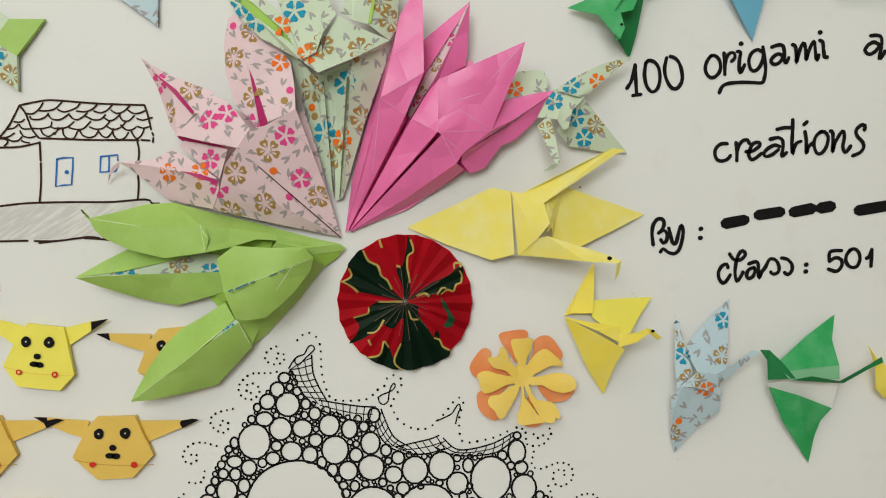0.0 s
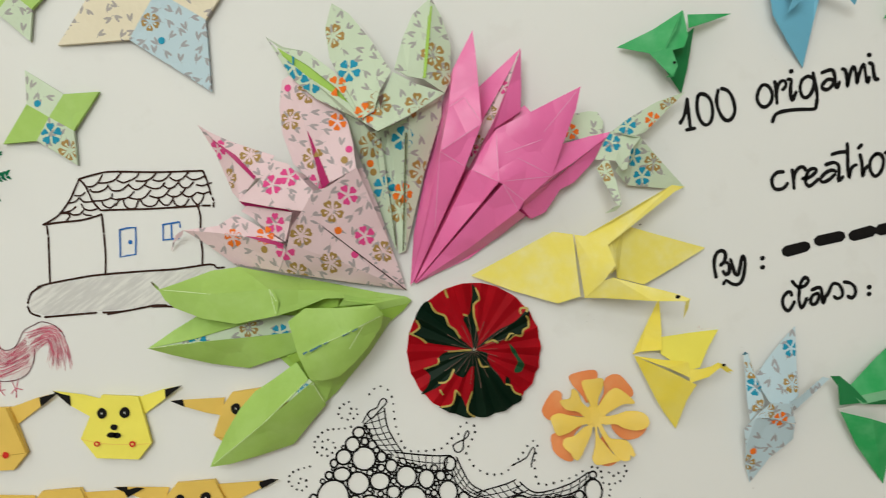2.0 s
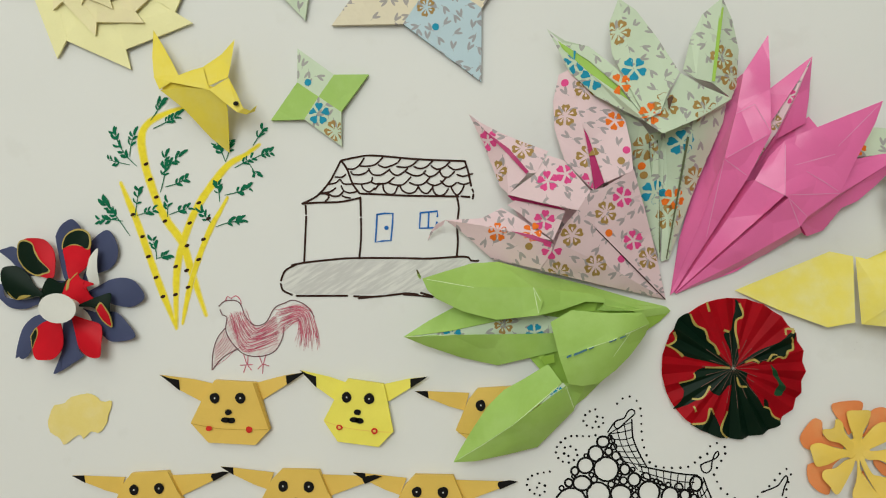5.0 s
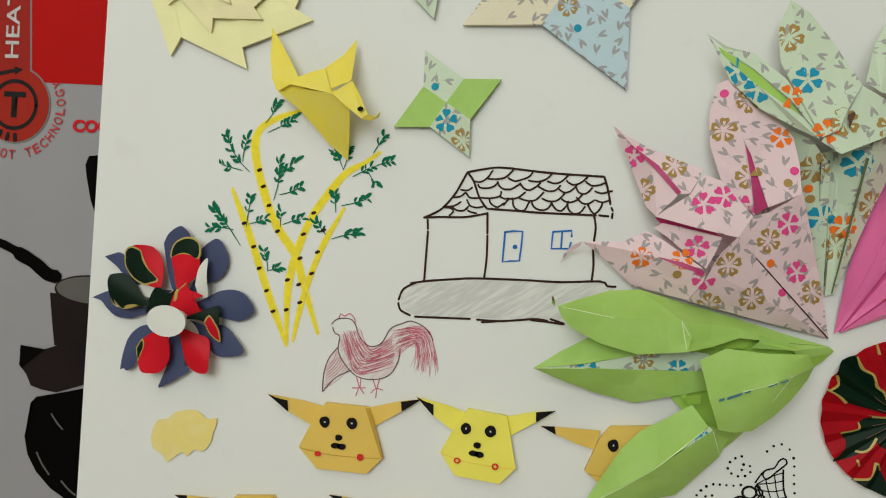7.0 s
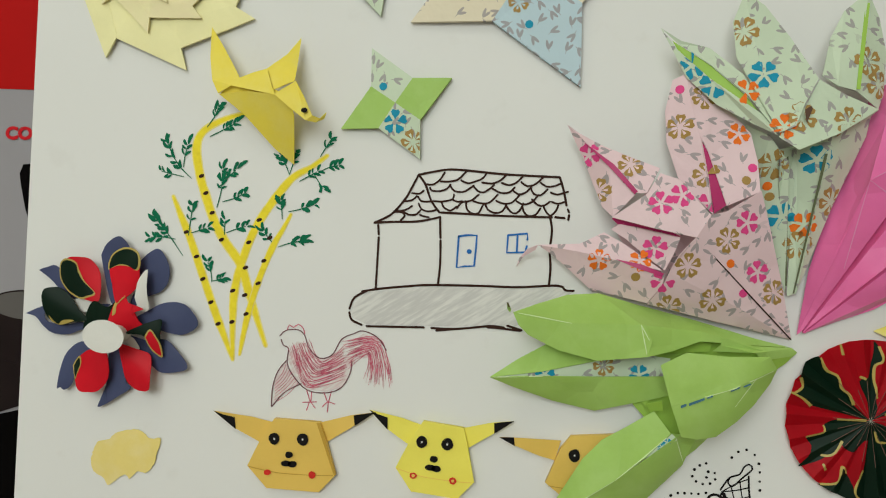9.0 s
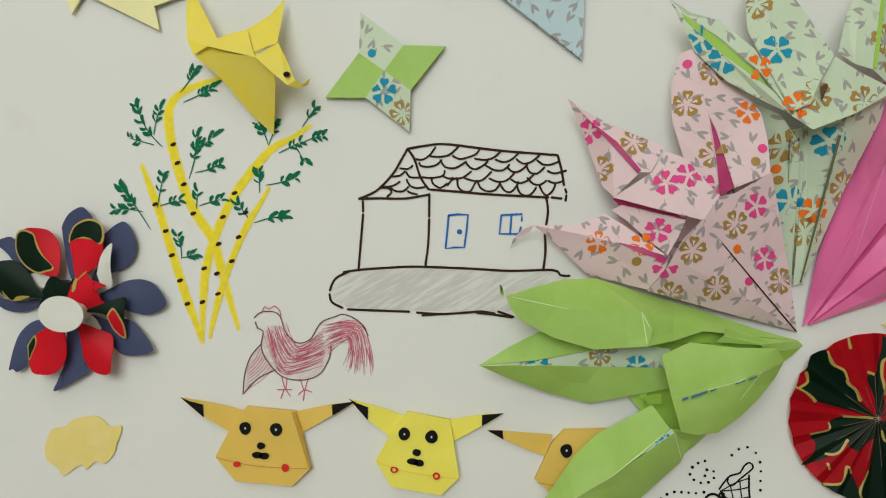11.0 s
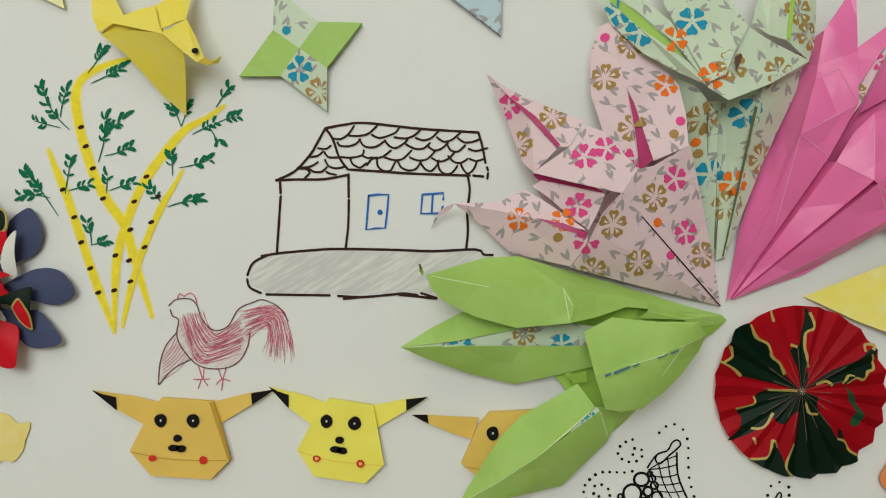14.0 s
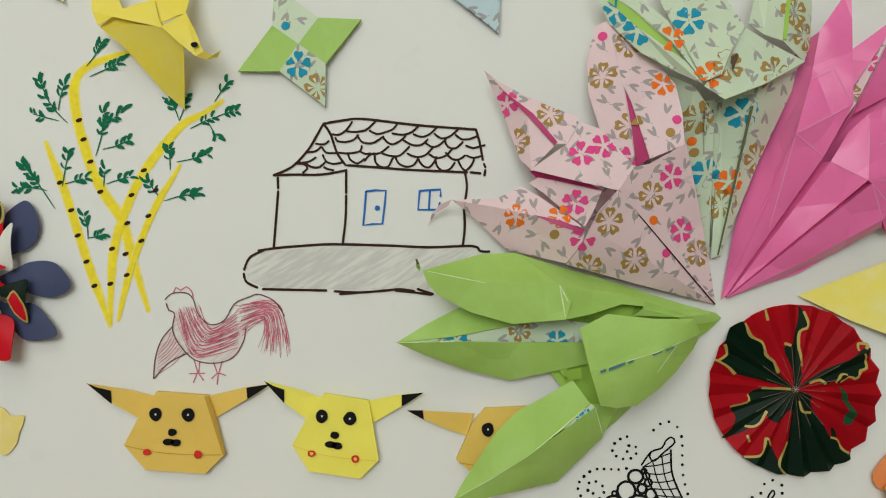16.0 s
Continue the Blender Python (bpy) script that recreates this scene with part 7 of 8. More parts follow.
add_petal_b(0, [(-41.79, 51.73, 0.9), (-41.71, 52.21, 0.9), (-41.28, 52.50, 0.9), (-40.77, 52.56, 0.9), (-40.21, 52.48, 0.9), (-39.79, 52.03, 0.9), (-39.62, 51.52, 0.9), (-39.57, 50.84, 0.9), (-39.69, 50.36, 0.9), (-40.53, 50.51, 0.9), (-41.23, 50.82, 0.9), (-41.70, 51.32, 0.9)], WRAP_RED, (([(-41.79, 51.73, 0.9), (-41.71, 52.18, 0.9), (-41.38, 52.36, 0.9), (-40.89, 52.21, 0.9), (-40.73, 51.80, 0.9), (-40.45, 51.36, 0.9), (-39.88, 50.82, 0.9), (-40.21, 50.64, 0.9), (-40.59, 50.55, 0.9), (-41.23, 50.84, 0.9), (-41.70, 51.32, 0.9)], [(-41.89, 51.77, 0.9), (-41.78, 52.24, 0.9), (-41.42, 52.45, 0.9), (-40.88, 52.30, 0.9), (-40.67, 51.88, 0.9), (-40.35, 51.34, 0.9), (-39.80, 50.77, 0.9), (-40.14, 50.57, 0.9), (-40.56, 50.46, 0.9), (-41.27, 50.76, 0.9), (-41.80, 51.30, 0.9)], WRAP_GREEN),))
add_petal_b(1, [(-42.56, 50.51, 0.9), (-42.47, 50.84, 0.9), (-42.13, 50.96, 0.9), (-41.68, 50.94, 0.9), (-41.09, 50.52, 0.9), (-40.66, 49.98, 0.9), (-40.13, 49.44, 0.9), (-40.79, 49.29, 0.9), (-41.68, 49.08, 0.9), (-42.20, 49.34, 0.9), (-42.46, 49.89, 0.9)], WRAP_GREEN, (([(-42.18, 49.55, 0.9), (-41.91, 49.24, 0.9), (-41.70, 49.12, 0.9), (-41.46, 49.32, 0.9), (-41.13, 49.39, 0.9), (-40.79, 49.37, 0.9), (-41.23, 49.18, 0.9), (-41.68, 49.09, 0.9), (-42.08, 49.26, 0.9)], None, WRAP_GOLD),))
add_petal_b(2, [(-40.43, 48.99, 0.9), (-40.16, 49.86, 0.9), (-39.74, 50.41, 0.9), (-39.06, 50.15, 0.9), (-38.69, 50.44, 0.9), (-38.77, 49.97, 0.9), (-38.80, 49.45, 0.9), (-39.22, 49.09, 0.9)], WRAP_GREEN, ())
add_petal_b(3, [(-39.19, 52.27, 0.9), (-39.00, 52.76, 0.9), (-38.47, 53.05, 0.9), (-37.97, 53.09, 0.9), (-37.63, 52.85, 0.9), (-37.57, 52.39, 0.9), (-37.56, 51.72, 0.9), (-37.74, 51.14, 0.9), (-38.21, 50.63, 0.9), (-38.63, 50.39, 0.9), (-38.91, 51.31, 0.9), (-39.11, 51.87, 0.9)], WRAP_RED, (([(-39.16, 52.35, 0.9), (-38.99, 52.75, 0.9), (-38.47, 53.03, 0.9), (-37.99, 53.06, 0.9), (-37.65, 52.84, 0.9), (-37.60, 52.34, 0.9), (-37.75, 52.08, 0.9), (-38.09, 52.27, 0.9), (-38.53, 52.31, 0.9), (-39.02, 52.10, 0.9), (-39.14, 52.04, 0.9)], [(-39.27, 52.33, 0.9), (-39.08, 52.79, 0.9), (-38.48, 53.13, 0.9), (-37.93, 53.14, 0.9), (-37.57, 52.88, 0.9), (-37.50, 52.32, 0.9), (-37.66, 52.03, 0.9), (-38.01, 52.21, 0.9), (-38.59, 52.24, 0.9), (-39.10, 52.05, 0.9), (-39.22, 51.99, 0.9)], WRAP_GREEN),))
add_petal_b(4, [(-37.66, 50.68, 0.9), (-37.55, 51.61, 0.9), (-37.11, 52.11, 0.9), (-37.07, 51.13, 0.9), (-37.03, 50.15, 0.9), (-37.40, 50.07, 0.9)], PAPER_WHITE, ())
add_petal_b(5, [(-39.01, 49.32, 0.9), (-38.74, 50.38, 0.9), (-38.33, 50.83, 0.9), (-37.98, 50.44, 0.9), (-37.47, 50.27, 0.9), (-37.19, 50.14, 0.9), (-37.67, 49.95, 0.9), (-37.71, 49.63, 0.9), (-37.25, 49.36, 0.9), (-38.00, 48.98, 0.9), (-38.54, 48.84, 0.9)], WRAP_RED, (([(-38.77, 49.91, 0.9), (-38.72, 50.38, 0.9), (-38.35, 50.81, 0.9), (-38.21, 50.71, 0.9), (-38.57, 50.29, 0.9), (-38.60, 49.88, 0.9), (-38.76, 49.74, 0.9)], None, WRAP_GOLD),))
add_petal_b(6, [(-38.21, 48.86, 0.9), (-37.78, 49.11, 0.9), (-36.82, 49.55, 0.9), (-36.29, 49.64, 0.9), (-36.29, 48.81, 0.9), (-36.23, 47.79, 0.9), (-36.74, 48.26, 0.9), (-37.16, 48.84, 0.9)], WRAP_GREEN, (([(-36.99, 48.75, 0.9), (-36.79, 49.09, 0.9), (-36.50, 48.74, 0.9), (-36.32, 48.40, 0.9), (-36.27, 47.87, 0.9), (-36.69, 48.21, 0.9)], [(-37.07, 48.80, 0.9), (-36.82, 49.18, 0.9), (-36.47, 48.83, 0.9), (-36.23, 48.36, 0.9), (-36.23, 47.78, 0.9), (-36.71, 48.12, 0.9)], WRAP_RED),))
add_petal_b(7, [(-38.40, 48.43, 0.9), (-37.50, 48.15, 0.9), (-36.89, 47.94, 0.9), (-36.69, 47.54, 0.9), (-36.65, 46.92, 0.9), (-36.71, 46.19, 0.9), (-37.20, 46.07, 0.9), (-37.65, 46.21, 0.9), (-38.00, 46.59, 0.9), (-38.13, 47.41, 0.9)], WRAP_RED, ())
add_petal_b(8, [(-40.76, 47.08, 0.9), (-40.40, 47.59, 0.9), (-39.81, 48.00, 0.9), (-39.09, 48.06, 0.9), (-38.89, 47.24, 0.9), (-38.94, 46.51, 0.9), (-39.35, 45.95, 0.9), (-39.90, 45.85, 0.9), (-40.35, 45.91, 0.9), (-40.61, 46.36, 0.9)], WRAP_RED, (([(-40.75, 47.08, 0.9), (-40.43, 47.53, 0.9), (-40.34, 47.22, 0.9), (-40.52, 46.79, 0.9), (-40.62, 46.52, 0.9)], [(-40.85, 47.10, 0.9), (-40.41, 47.63, 0.9), (-40.27, 47.29, 0.9), (-40.51, 46.69, 0.9), (-40.63, 46.42, 0.9)], WRAP_GREEN),))
u0, v0 = (-38.49, 48.86)
bm = facets(bmesh.new(), [[(u0 + 1.16 * math.cos(a), v0 + 0.80 * math.sin(a), 2.3 + 0.2 * math.cos(a)) for a in [i * math.pi / 12 for i in range(24)]]])
part("center", bm, PAPER_WHITE, flower, "white paper disc")
part("foam_pad", facets(bmesh.new(), [[(u0 + 0.5 * math.cos(a), v0 + 0.45 * math.sin(a), 2.1) for a in [i * math.pi / 6 for i in range(12)]]], 0, 0, 1.6), PAPER_WHITE, flower, "white foam pad under the disc")

# torn scrap
me = cut("paper_scrap", [(-38.82, 43.68), (-37.69, 43.95), (-36.99, 43.55), (-36.39, 43.55), (-36.55, 42.80), (-36.65, 42.31), (-37.05, 41.79), (-37.55, 41.80), (-37.93, 41.38), (-38.15, 41.61), (-38.54, 41.38), (-39.02, 41.01), (-39.39, 41.38), (-39.85, 41.66), (-40.02, 42.28), (-39.73, 43.12), (-39.17, 43.33)], (-38.19, 42.48), TORN, None, 0.06, 0.10, 0.02, "", 0.06)
tagged(me, "torn round scrap of mustard yellow paper on the board", "paper scrap")


# ---- folded stars ----
def star(name, centre, tip, mats, label):
    """Four-pointed pinwheel star from two folded strips."""
    c, d = complex(*centre), complex(*tip) - complex(*centre)
    q = complex(0.258, -0.42)
    ob = thing(name, c.real, c.imag, label, "paper star", "folded stars")
    for n in range(4):
        k = (-1j) ** n
        pts = [(c + d * k, 0.30), (c + d * q * k, 0.42), (c, 0.55), (c + d * q * k * 1j, 0.42)]
        fold("point", [[(p.real, p.imag, h) for p, h in pts]], mats[n % 2], ob, "", 90 * n, 0.22)
    return ob


green_star = star("paper_star", *[(-25.19, 60.86), (-26.52, 63.53)], (MINT_FLORAL, LIME), "lime green and mint floral folded paper star")
blue_star = star("paper_star", *[(-19.06, 67.55), (-16.35, 61.94)], (BLUE_FLORAL, CREAM_FLORAL), "pale blue and cream floral folded paper star")
star("paper_star", *[(-26.97, 67.74), (-26.16, 65.10)], (MINT_FLORAL, LIME), "mint floral folded paper star near the top")

print_on(green_star, MINT_FLORAL, MINT_PALE, gold=[(-24.23, 59.01)], blue=[(-25.17, 59.95)], dots=[(p, BLUE_BLOSSOM) for p in [(-25.83, 61.64)]], size=0.62)
print_on(blue_star, BLUE_FLORAL, BLUE_PALE, gold=[(-19.48, 65.87)], dots=[(p, m) for p, m in zip([(-18.93, 64.83), (-20.03, 64.49), (-19.14, 63.90)], (BLUE_BLOSSOM, ORANGE_BLOSSOM, GOLD_BLOSSOM))], size=0.5)
print_on(blue_star, CREAM_FLORAL, CREAM_PALE, gold=[(-22.67, 64.76)], size=0.5)

cu_, cv_ = (-37.44, 67.63)
eu_, ev_ = (-35.92, 62.18)
dahlia = thing("paper_pinwheel", cu_, cv_, "cream yellow folded paper pinwheel flower with a peach centre", "paper flower")
c0, d0 = complex(cu_, cv_), complex(eu_ - cu_, ev_ - cv_)
for layer, (k, m, h) in enumerate(((1.0, CREAM_YELLOW, 0.25), (0.66, PEACH, 0.6), (0.42, PEACH, 0.9))):
    for n in range(8):
        e = d0 * k * complex(math.cos(n * math.pi / 4 + layer * 0.4), math.sin(n * math.pi / 4 + layer * 0.4))
        w = complex(math.cos(-math.pi / 4), math.sin(-math.pi / 4))
        pts = [c0 + e, c0 + e * 0.78, c0 + e * 0.56 * w, c0 + e * 0.80 * w]
        fold("blade", [[(p.real, p.imag, h + b) for p, b in zip(pts, (0.0, 0.12, 0.25, 0.1))], [(p.real, p.imag, h + b) for p, b in zip([c0 + e * 0.78, c0 + e * 0.56 * w, c0], (0.1, 0.22, 0.3))]], m, dahlia, "", 0, 0.12)


# ---- folded cranes ----
def figure(name, label, dots, *pieces):
    """A folded paper figure: folds in their papers, named wing, tail, body and head."""
    first = pieces[0][2][0][0]
    ob = thing(name, first[0], first[1], label, "paper crane", "paper cranes")
    for n, (kind, m, polys) in enumerate(pieces):
        made = fold(kind, polys, m, ob, "", 50 * n)
    for (u, v, h), r in dots:
        bm = bmesh.new()
        blot(bm, u, v, r, r * 0.8, 0.0, h)
        part("dot", bm, BLACK_INK, ob, "black ink dot")
    return ob


figure("paper_crane", "faded yellow folded paper crane with spread wings", [((8.17, 49.67, 2.85), 0.13)],
       ("wing", YELLOW_PALE, [[(-2.48, 51.16, 0.2), (0.62, 52.68, 0.6), (2.09, 53.40, 0.8), (2.21, 49.43, 0.65), (-0.25, 50.24, 0.35)], [(2.09, 53.40, 0.8), (3.13, 53.19, 1.15), (3.42, 49.78, 1), (2.21, 49.43, 0.65)]]),
       ("wing", YELLOW_PALE, [[(6.05, 53.57, 0.9), (8.18, 52.90, 0.6), (10.67, 52.14, 0.25), (8.90, 51.20, 0.45), (7.05, 50.26, 0.6), (5.49, 50.71, 1), (5.30, 52.06, 1.4), (5.06, 52.83, 1.4)]]),
       ("inner_fold", PAPER_WHITE, [[(3.15, 53.23, 0.6), (3.24, 53.23, 0.6), (3.73, 49.73, 0.5), (3.42, 49.65, 0.5)]]),
       ("tail", YELLOW_PALE, [[(3.74, 53.06, 1.5), (5.45, 53.95, 1.7), (7.28, 54.94, 1.6), (8.61, 55.62, 1.4), (9.28, 55.52, 1.35), (8.75, 55.28, 1.4), (6.78, 53.94, 1.65), (4.83, 52.54, 1.95)]]),
       ("body", YELLOW_PALE, [[(3.17, 53.18, 1.3), (3.74, 53.06, 1.5), (4.83, 52.54, 1.95), (5.12, 51.44, 2.3), (4.10, 51.33, 2)], [(3.17, 53.18, 1.3), (4.10, 51.33, 2), (5.12, 51.44, 2.3), (4.52, 50.62, 2), (3.58, 49.70, 1.35)]]),
       ("body", YELLOW_PALE, [[(4.57, 52.74, 1.6), (5.14, 52.73, 1.5), (5.37, 52.06, 1.55), (5.40, 51.29, 1.5), (5.05, 51.00, 1.6), (5.18, 51.49, 1.9)]]),
       ("neck", YELLOW_PALE, [[(3.58, 49.73, 1.35), (4.59, 50.65, 1.9), (5.03, 50.78, 2), (6.65, 50.28, 2.4), (8.10, 49.84, 2.75), (8.79, 49.54, 2.9), (8.62, 49.41, 2.9), (6.94, 49.48, 2.6), (4.66, 49.67, 1.6)]]),
       ("beak", YELLOW_PALE, [[(8.79, 49.54, 2.9), (8.77, 48.96, 2.55), (8.62, 48.49, 2.25), (8.56, 49.41, 2.9)]]))
# One yellow sheet; the lemon wing has its brighter lighting put into the colour.
figure("paper_crane", "small yellow folded paper crane on the board", [((10.74, 45.85, 2.02), 0.1)],
       ("wing", YELLOW, [[(7.93, 49.49, 0.3), (7.84, 47.77, 0.8), (7.71, 46.67, 1.1), (6.55, 46.63, 1), (6.22, 46.47, 0.7), (7.07, 47.99, 0.5)]]),
       ("inner_fold", PAPER_WHITE, [[(6.23, 46.48, 0.5), (7.10, 46.73, 0.55), (9.08, 45.84, 0.6), (9.12, 45.13, 0.5), (6.65, 46.08, 0.5)]]),
       ("wing", LEMON, [[(7.75, 47.33, 0.7), (9.47, 47.48, 0.5), (11.19, 47.57, 0.25), (10.42, 46.57, 0.6), (9.81, 45.62, 1), (9.01, 45.47, 1.2), (7.70, 46.46, 0.9)]]),
       ("body", YELLOW, [[(6.25, 46.40, 0.95), (7.59, 46.19, 1.3), (9.02, 46.03, 1.5), (9.06, 45.17, 1.55), (7.83, 45.80, 1.7)]]),
       ("wing", YELLOW, [[(6.21, 46.40, 1), (7.87, 45.60, 1.55), (9.36, 44.79, 1.65), (9.01, 43.93, 1.1), (7.39, 43.93, 0.75), (6.78, 45.24, 0.8)], [(7.39, 43.93, 0.75), (9.01, 43.93, 1.1), (8.78, 42.99, 0.6), (8.58, 42.12, 0.15), (7.86, 43.16, 0.4)]]),
       ("neck", YELLOW, [[(9.03, 45.62, 1.5), (9.54, 45.63, 1.7), (10.10, 45.79, 1.9), (10.43, 45.99, 2), (10.59, 45.75, 2), (9.99, 45.22, 1.8), (9.05, 44.88, 1.5)]]),
       ("head", YELLOW, [[(10.43, 45.99, 2), (10.79, 45.87, 1.95), (11.40, 45.42, 1.6), (11.09, 45.45, 1.7), (11.31, 45.28, 1.5), (10.93, 45.45, 1.7), (10.56, 45.72, 2)]]))
blue_crane = figure("paper_crane", "pale blue floral folded paper crane on the board", [],
       ("wing", BLUE_FLORAL, [[(15.50, 47.56, 0.25), (14.63, 46.78, 0.4), (13.63, 45.76, 0.6), (12.95, 44.98, 0.8), (13.11, 44.19, 1.15), (14.64, 44.20, 1), (15.36, 45.73, 0.5)], [(13.11, 44.19, 1.15), (13.40, 43.59, 1.45), (14.52, 43.45, 1.4), (15.16, 43.84, 1), (15.36, 45.73, 0.5), (14.64, 44.20, 1)]]),
       ("neck", BLUE_FLORAL, [[(12.25, 46.21, 1), (12.43, 46.26, 1.1), (12.67, 45.14, 1.35), (13.07, 43.62, 1.5), (12.32, 42.64, 1.3), (12.22, 43.86, 1.2)]]),
       ("beak", SLIT_BLUE, [[(12.15, 46.18, 1), (12.29, 46.37, 1.05), (12.50, 46.23, 1.1)]]),
       ("body", BLUE_FLORAL, [[(12.36, 42.81, 1.55), (13.21, 43.71, 2), (13.03, 42.90, 1.95)], [(13.21, 43.71, 2), (14.37, 43.55, 1.8), (14.70, 42.42, 1.5), (13.03, 42.90, 1.95)]]),
       ("wing", BLUE_FLORAL, [[(12.03, 42.20, 1.15), (12.51, 42.92, 1.65), (14.66, 42.35, 1.45), (14.79, 41.43, 0.9), (14.25, 40.94, 0.75), (12.17, 41.15, 0.9)], [(12.17, 41.15, 0.9), (14.25, 40.94, 0.75), (13.64, 40.41, 0.55), (12.59, 38.92, 0.15), (12.29, 39.93, 0.4)]]),
       ("tail", BLUE_FLORAL, [[(14.41, 43.56, 1.5), (14.95, 43.83, 1.55), (16.36, 44.86, 1.4), (16.71, 44.75, 1.4), (15.91, 44.07, 1.4), (14.75, 43.07, 1.3)]]))
print_on(blue_crane, BLUE_FLORAL, BLUE_PALE, gold=[(14.4, 46.84), (14.88, 44.47), (12.46, 45.41), (12.93, 43.3), (12.29, 40.16)], blue=[(12.64, 44.48), (15.11, 46.36)], orange=[(13.76, 42.76)], dots=[((14.25, 43.36), ORANGE_BLOSSOM), ((12.62, 40.83), ORANGE_BLOSSOM)], size=0.5)
figure("paper_crane", "emerald green folded paper crane on the board", [],
       ("wing", GREEN, [[(21.36, 46.79, 0.35), (21.08, 45.41, 0.65), (21.30, 44.05, 1.05), (19.59, 43.90, 1.3), (18.03, 43.69, 1.4), (17.97, 44.30, 1.15), (19.64, 45.64, 0.75)]]),
       ("wing_edge", GREEN_PALE, [[(18.05, 43.69, 1.42), (19.58, 43.90, 1.32), (21.29, 44.06, 1.07), (21.24, 43.32, 1.2), (18.40, 43.30, 1.45)]]),
       ("body", PAPER_WHITE, [[(17.38, 42.96, 0.9), (18.82, 43.29, 0.95), (21.32, 43.24, 1.05), (21.32, 42.71, 0.9), (21.02, 41.68, 0.85), (17.56, 42.76, 0.8)]]),
       ("wing", GREEN, [[(17.44, 42.82, 1), (18.90, 42.45, 1.5), (19.46, 40.52, 0.9), (18.36, 40.92, 0.7)], [(18.90, 42.45, 1.5), (20.94, 41.71, 1), (20.43, 40.99, 0.8), (20.20, 40.08, 0.6), (20.11, 38.49, 0.15), (19.46, 40.52, 0.9)], [(18.36, 40.92, 0.7), (19.46, 40.52, 0.9), (20.11, 38.49, 0.15)]]),
       ("tail", GREEN_SHADED, [[(16.81, 44.86, 1.3), (17.30, 44.85, 1.4), (17.95, 44.21, 1.55), (18.69, 43.38, 1.5), (17.35, 43.22, 1.1), (17.25, 44.29, 1.2)]]),
       ("neck", GREEN_SHADED, [[(18.56, 43.28, 1.5), (19.46, 43.52, 1.7), (21.00, 43.30, 1.65), (21.24, 43.16, 1.5), (20.14, 43.20, 1.5)], [(21.00, 43.30, 1.65), (22.49, 44.19, 1.75), (23.15, 44.65, 1.85), (23.28, 44.37, 1.8), (22.53, 43.97, 1.7), (21.28, 43.16, 1.5)]]))
# Same sheet throughout; lemon on the wing paints in the light it catches.
figure("paper_crane", "yellow folded paper crane beside the green one", [],
       ("body", YELLOW, [[(23.00, 45.16, 0.8), (23.23, 44.58, 1.1), (23.93, 43.98, 1.2), (24.58, 43.42, 1.3), (25.14, 42.85, 1.2), (23.46, 42.80, 0.8), (23.39, 44.06, 0.8)], [(23.46, 42.80, 0.8), (25.14, 42.85, 1.2), (25.59, 42.18, 0.5), (24.78, 42.05, 0.4), (24.06, 42.25, 0.5)]]),
       ("wing", LEMON, [[(24.32, 43.99, 0.8), (25.51, 44.82, 0.4), (26.24, 44.39, 0.4), (26.03, 42.86, 0.8), (25.20, 42.89, 1.1), (24.61, 43.46, 1.2)]]))
figure("paper_crane", "emerald green folded paper crane near the top", [((*(8.77, 62.10), 2.14), 0.09)],
       ("wing", GREEN, [[(6.14, 63.45, 0.5), (8.09, 64.25, 0.9), (9.67, 65.16, 1.2), (8.71, 62.83, 1.6), (7.72, 62.91, 1.1)]]),
       ("body", GREEN, [[(9.67, 65.16, 1.2), (9.72, 63.65, 1.7), (9.45, 62.99, 1.8), (8.37, 62.76, 1.7), (9.04, 63.90, 1.9)]]),
       ("tail", GREEN, [[(9.99, 64.97, 1), (12.64, 65.10, 0.4), (11.34, 64.62, 0.8), (9.91, 64.14, 1.3)]]),
       ("wing", GREEN_SHADED, [[(8.87, 62.98, 1), (9.87, 63.91, 1.2), (10.31, 64.23, 1), (10.00, 62.05, 0.5), (9.71, 60.79, 0.2), (8.78, 61.94, 0.7)]]),
       ("head", GREEN, [[(7.67, 62.86, 1.3), (8.70, 62.93, 2), (8.96, 61.92, 2.1), (8.73, 61.40, 1.9), (8.35, 61.80, 1.8)], [(8.96, 61.92, 2.1), (8.79, 61.40, 1.9), (8.51, 61.46, 1.5)]]))
figure("paper_crane", "sky blue folded paper crane near the top", [],
       ("wing", SKY, [[(14.43, 67.56, 1), (17.24, 67.59, 1), (17.44, 65.86, 0.9), (17.09, 64.33, 0.6), (16.60, 61.97, 0.2), (15.62, 63.35, 0.6), (14.73, 64.81, 0.9)]]),
       ("body", SKY, [[(14.74, 66.56, 1.6), (16.17, 65.58, 1.9), (15.93, 65.23, 1.8), (15.25, 64.69, 1.5), (15.45, 65.39, 1.8)]]),
       ("head", SKY, [[(16.74, 66.70, 1.4), (18.52, 65.80, 1.7), (19.22, 65.48, 1.5), (19.12, 65.06, 1.2), (18.47, 65.51, 1.6), (16.78, 66.04, 1.3)]]),
       ("wing", SKY, [[(15.43, 70.27, 0.3), (17.19, 67.54, 1.1), (14.39, 67.52, 1.1)]]))
figure("paper_crane", "green folded paper crane at the top of the board", [],
       ("wing", GREEN, [[(21.18, 64.48, 0.4), (21.84, 65.89, 0.9), (22.60, 66.99, 1), (25.86, 67.18, 1), (24.67, 65.30, 0.8), (22.77, 64.83, 0.7)]]),
       ("body", GREEN_SHADED, [[(21.83, 65.95, 1.5), (23.42, 66.09, 1.8), (23.37, 65.55, 1.6), (22.69, 65.48, 1.4)]]))
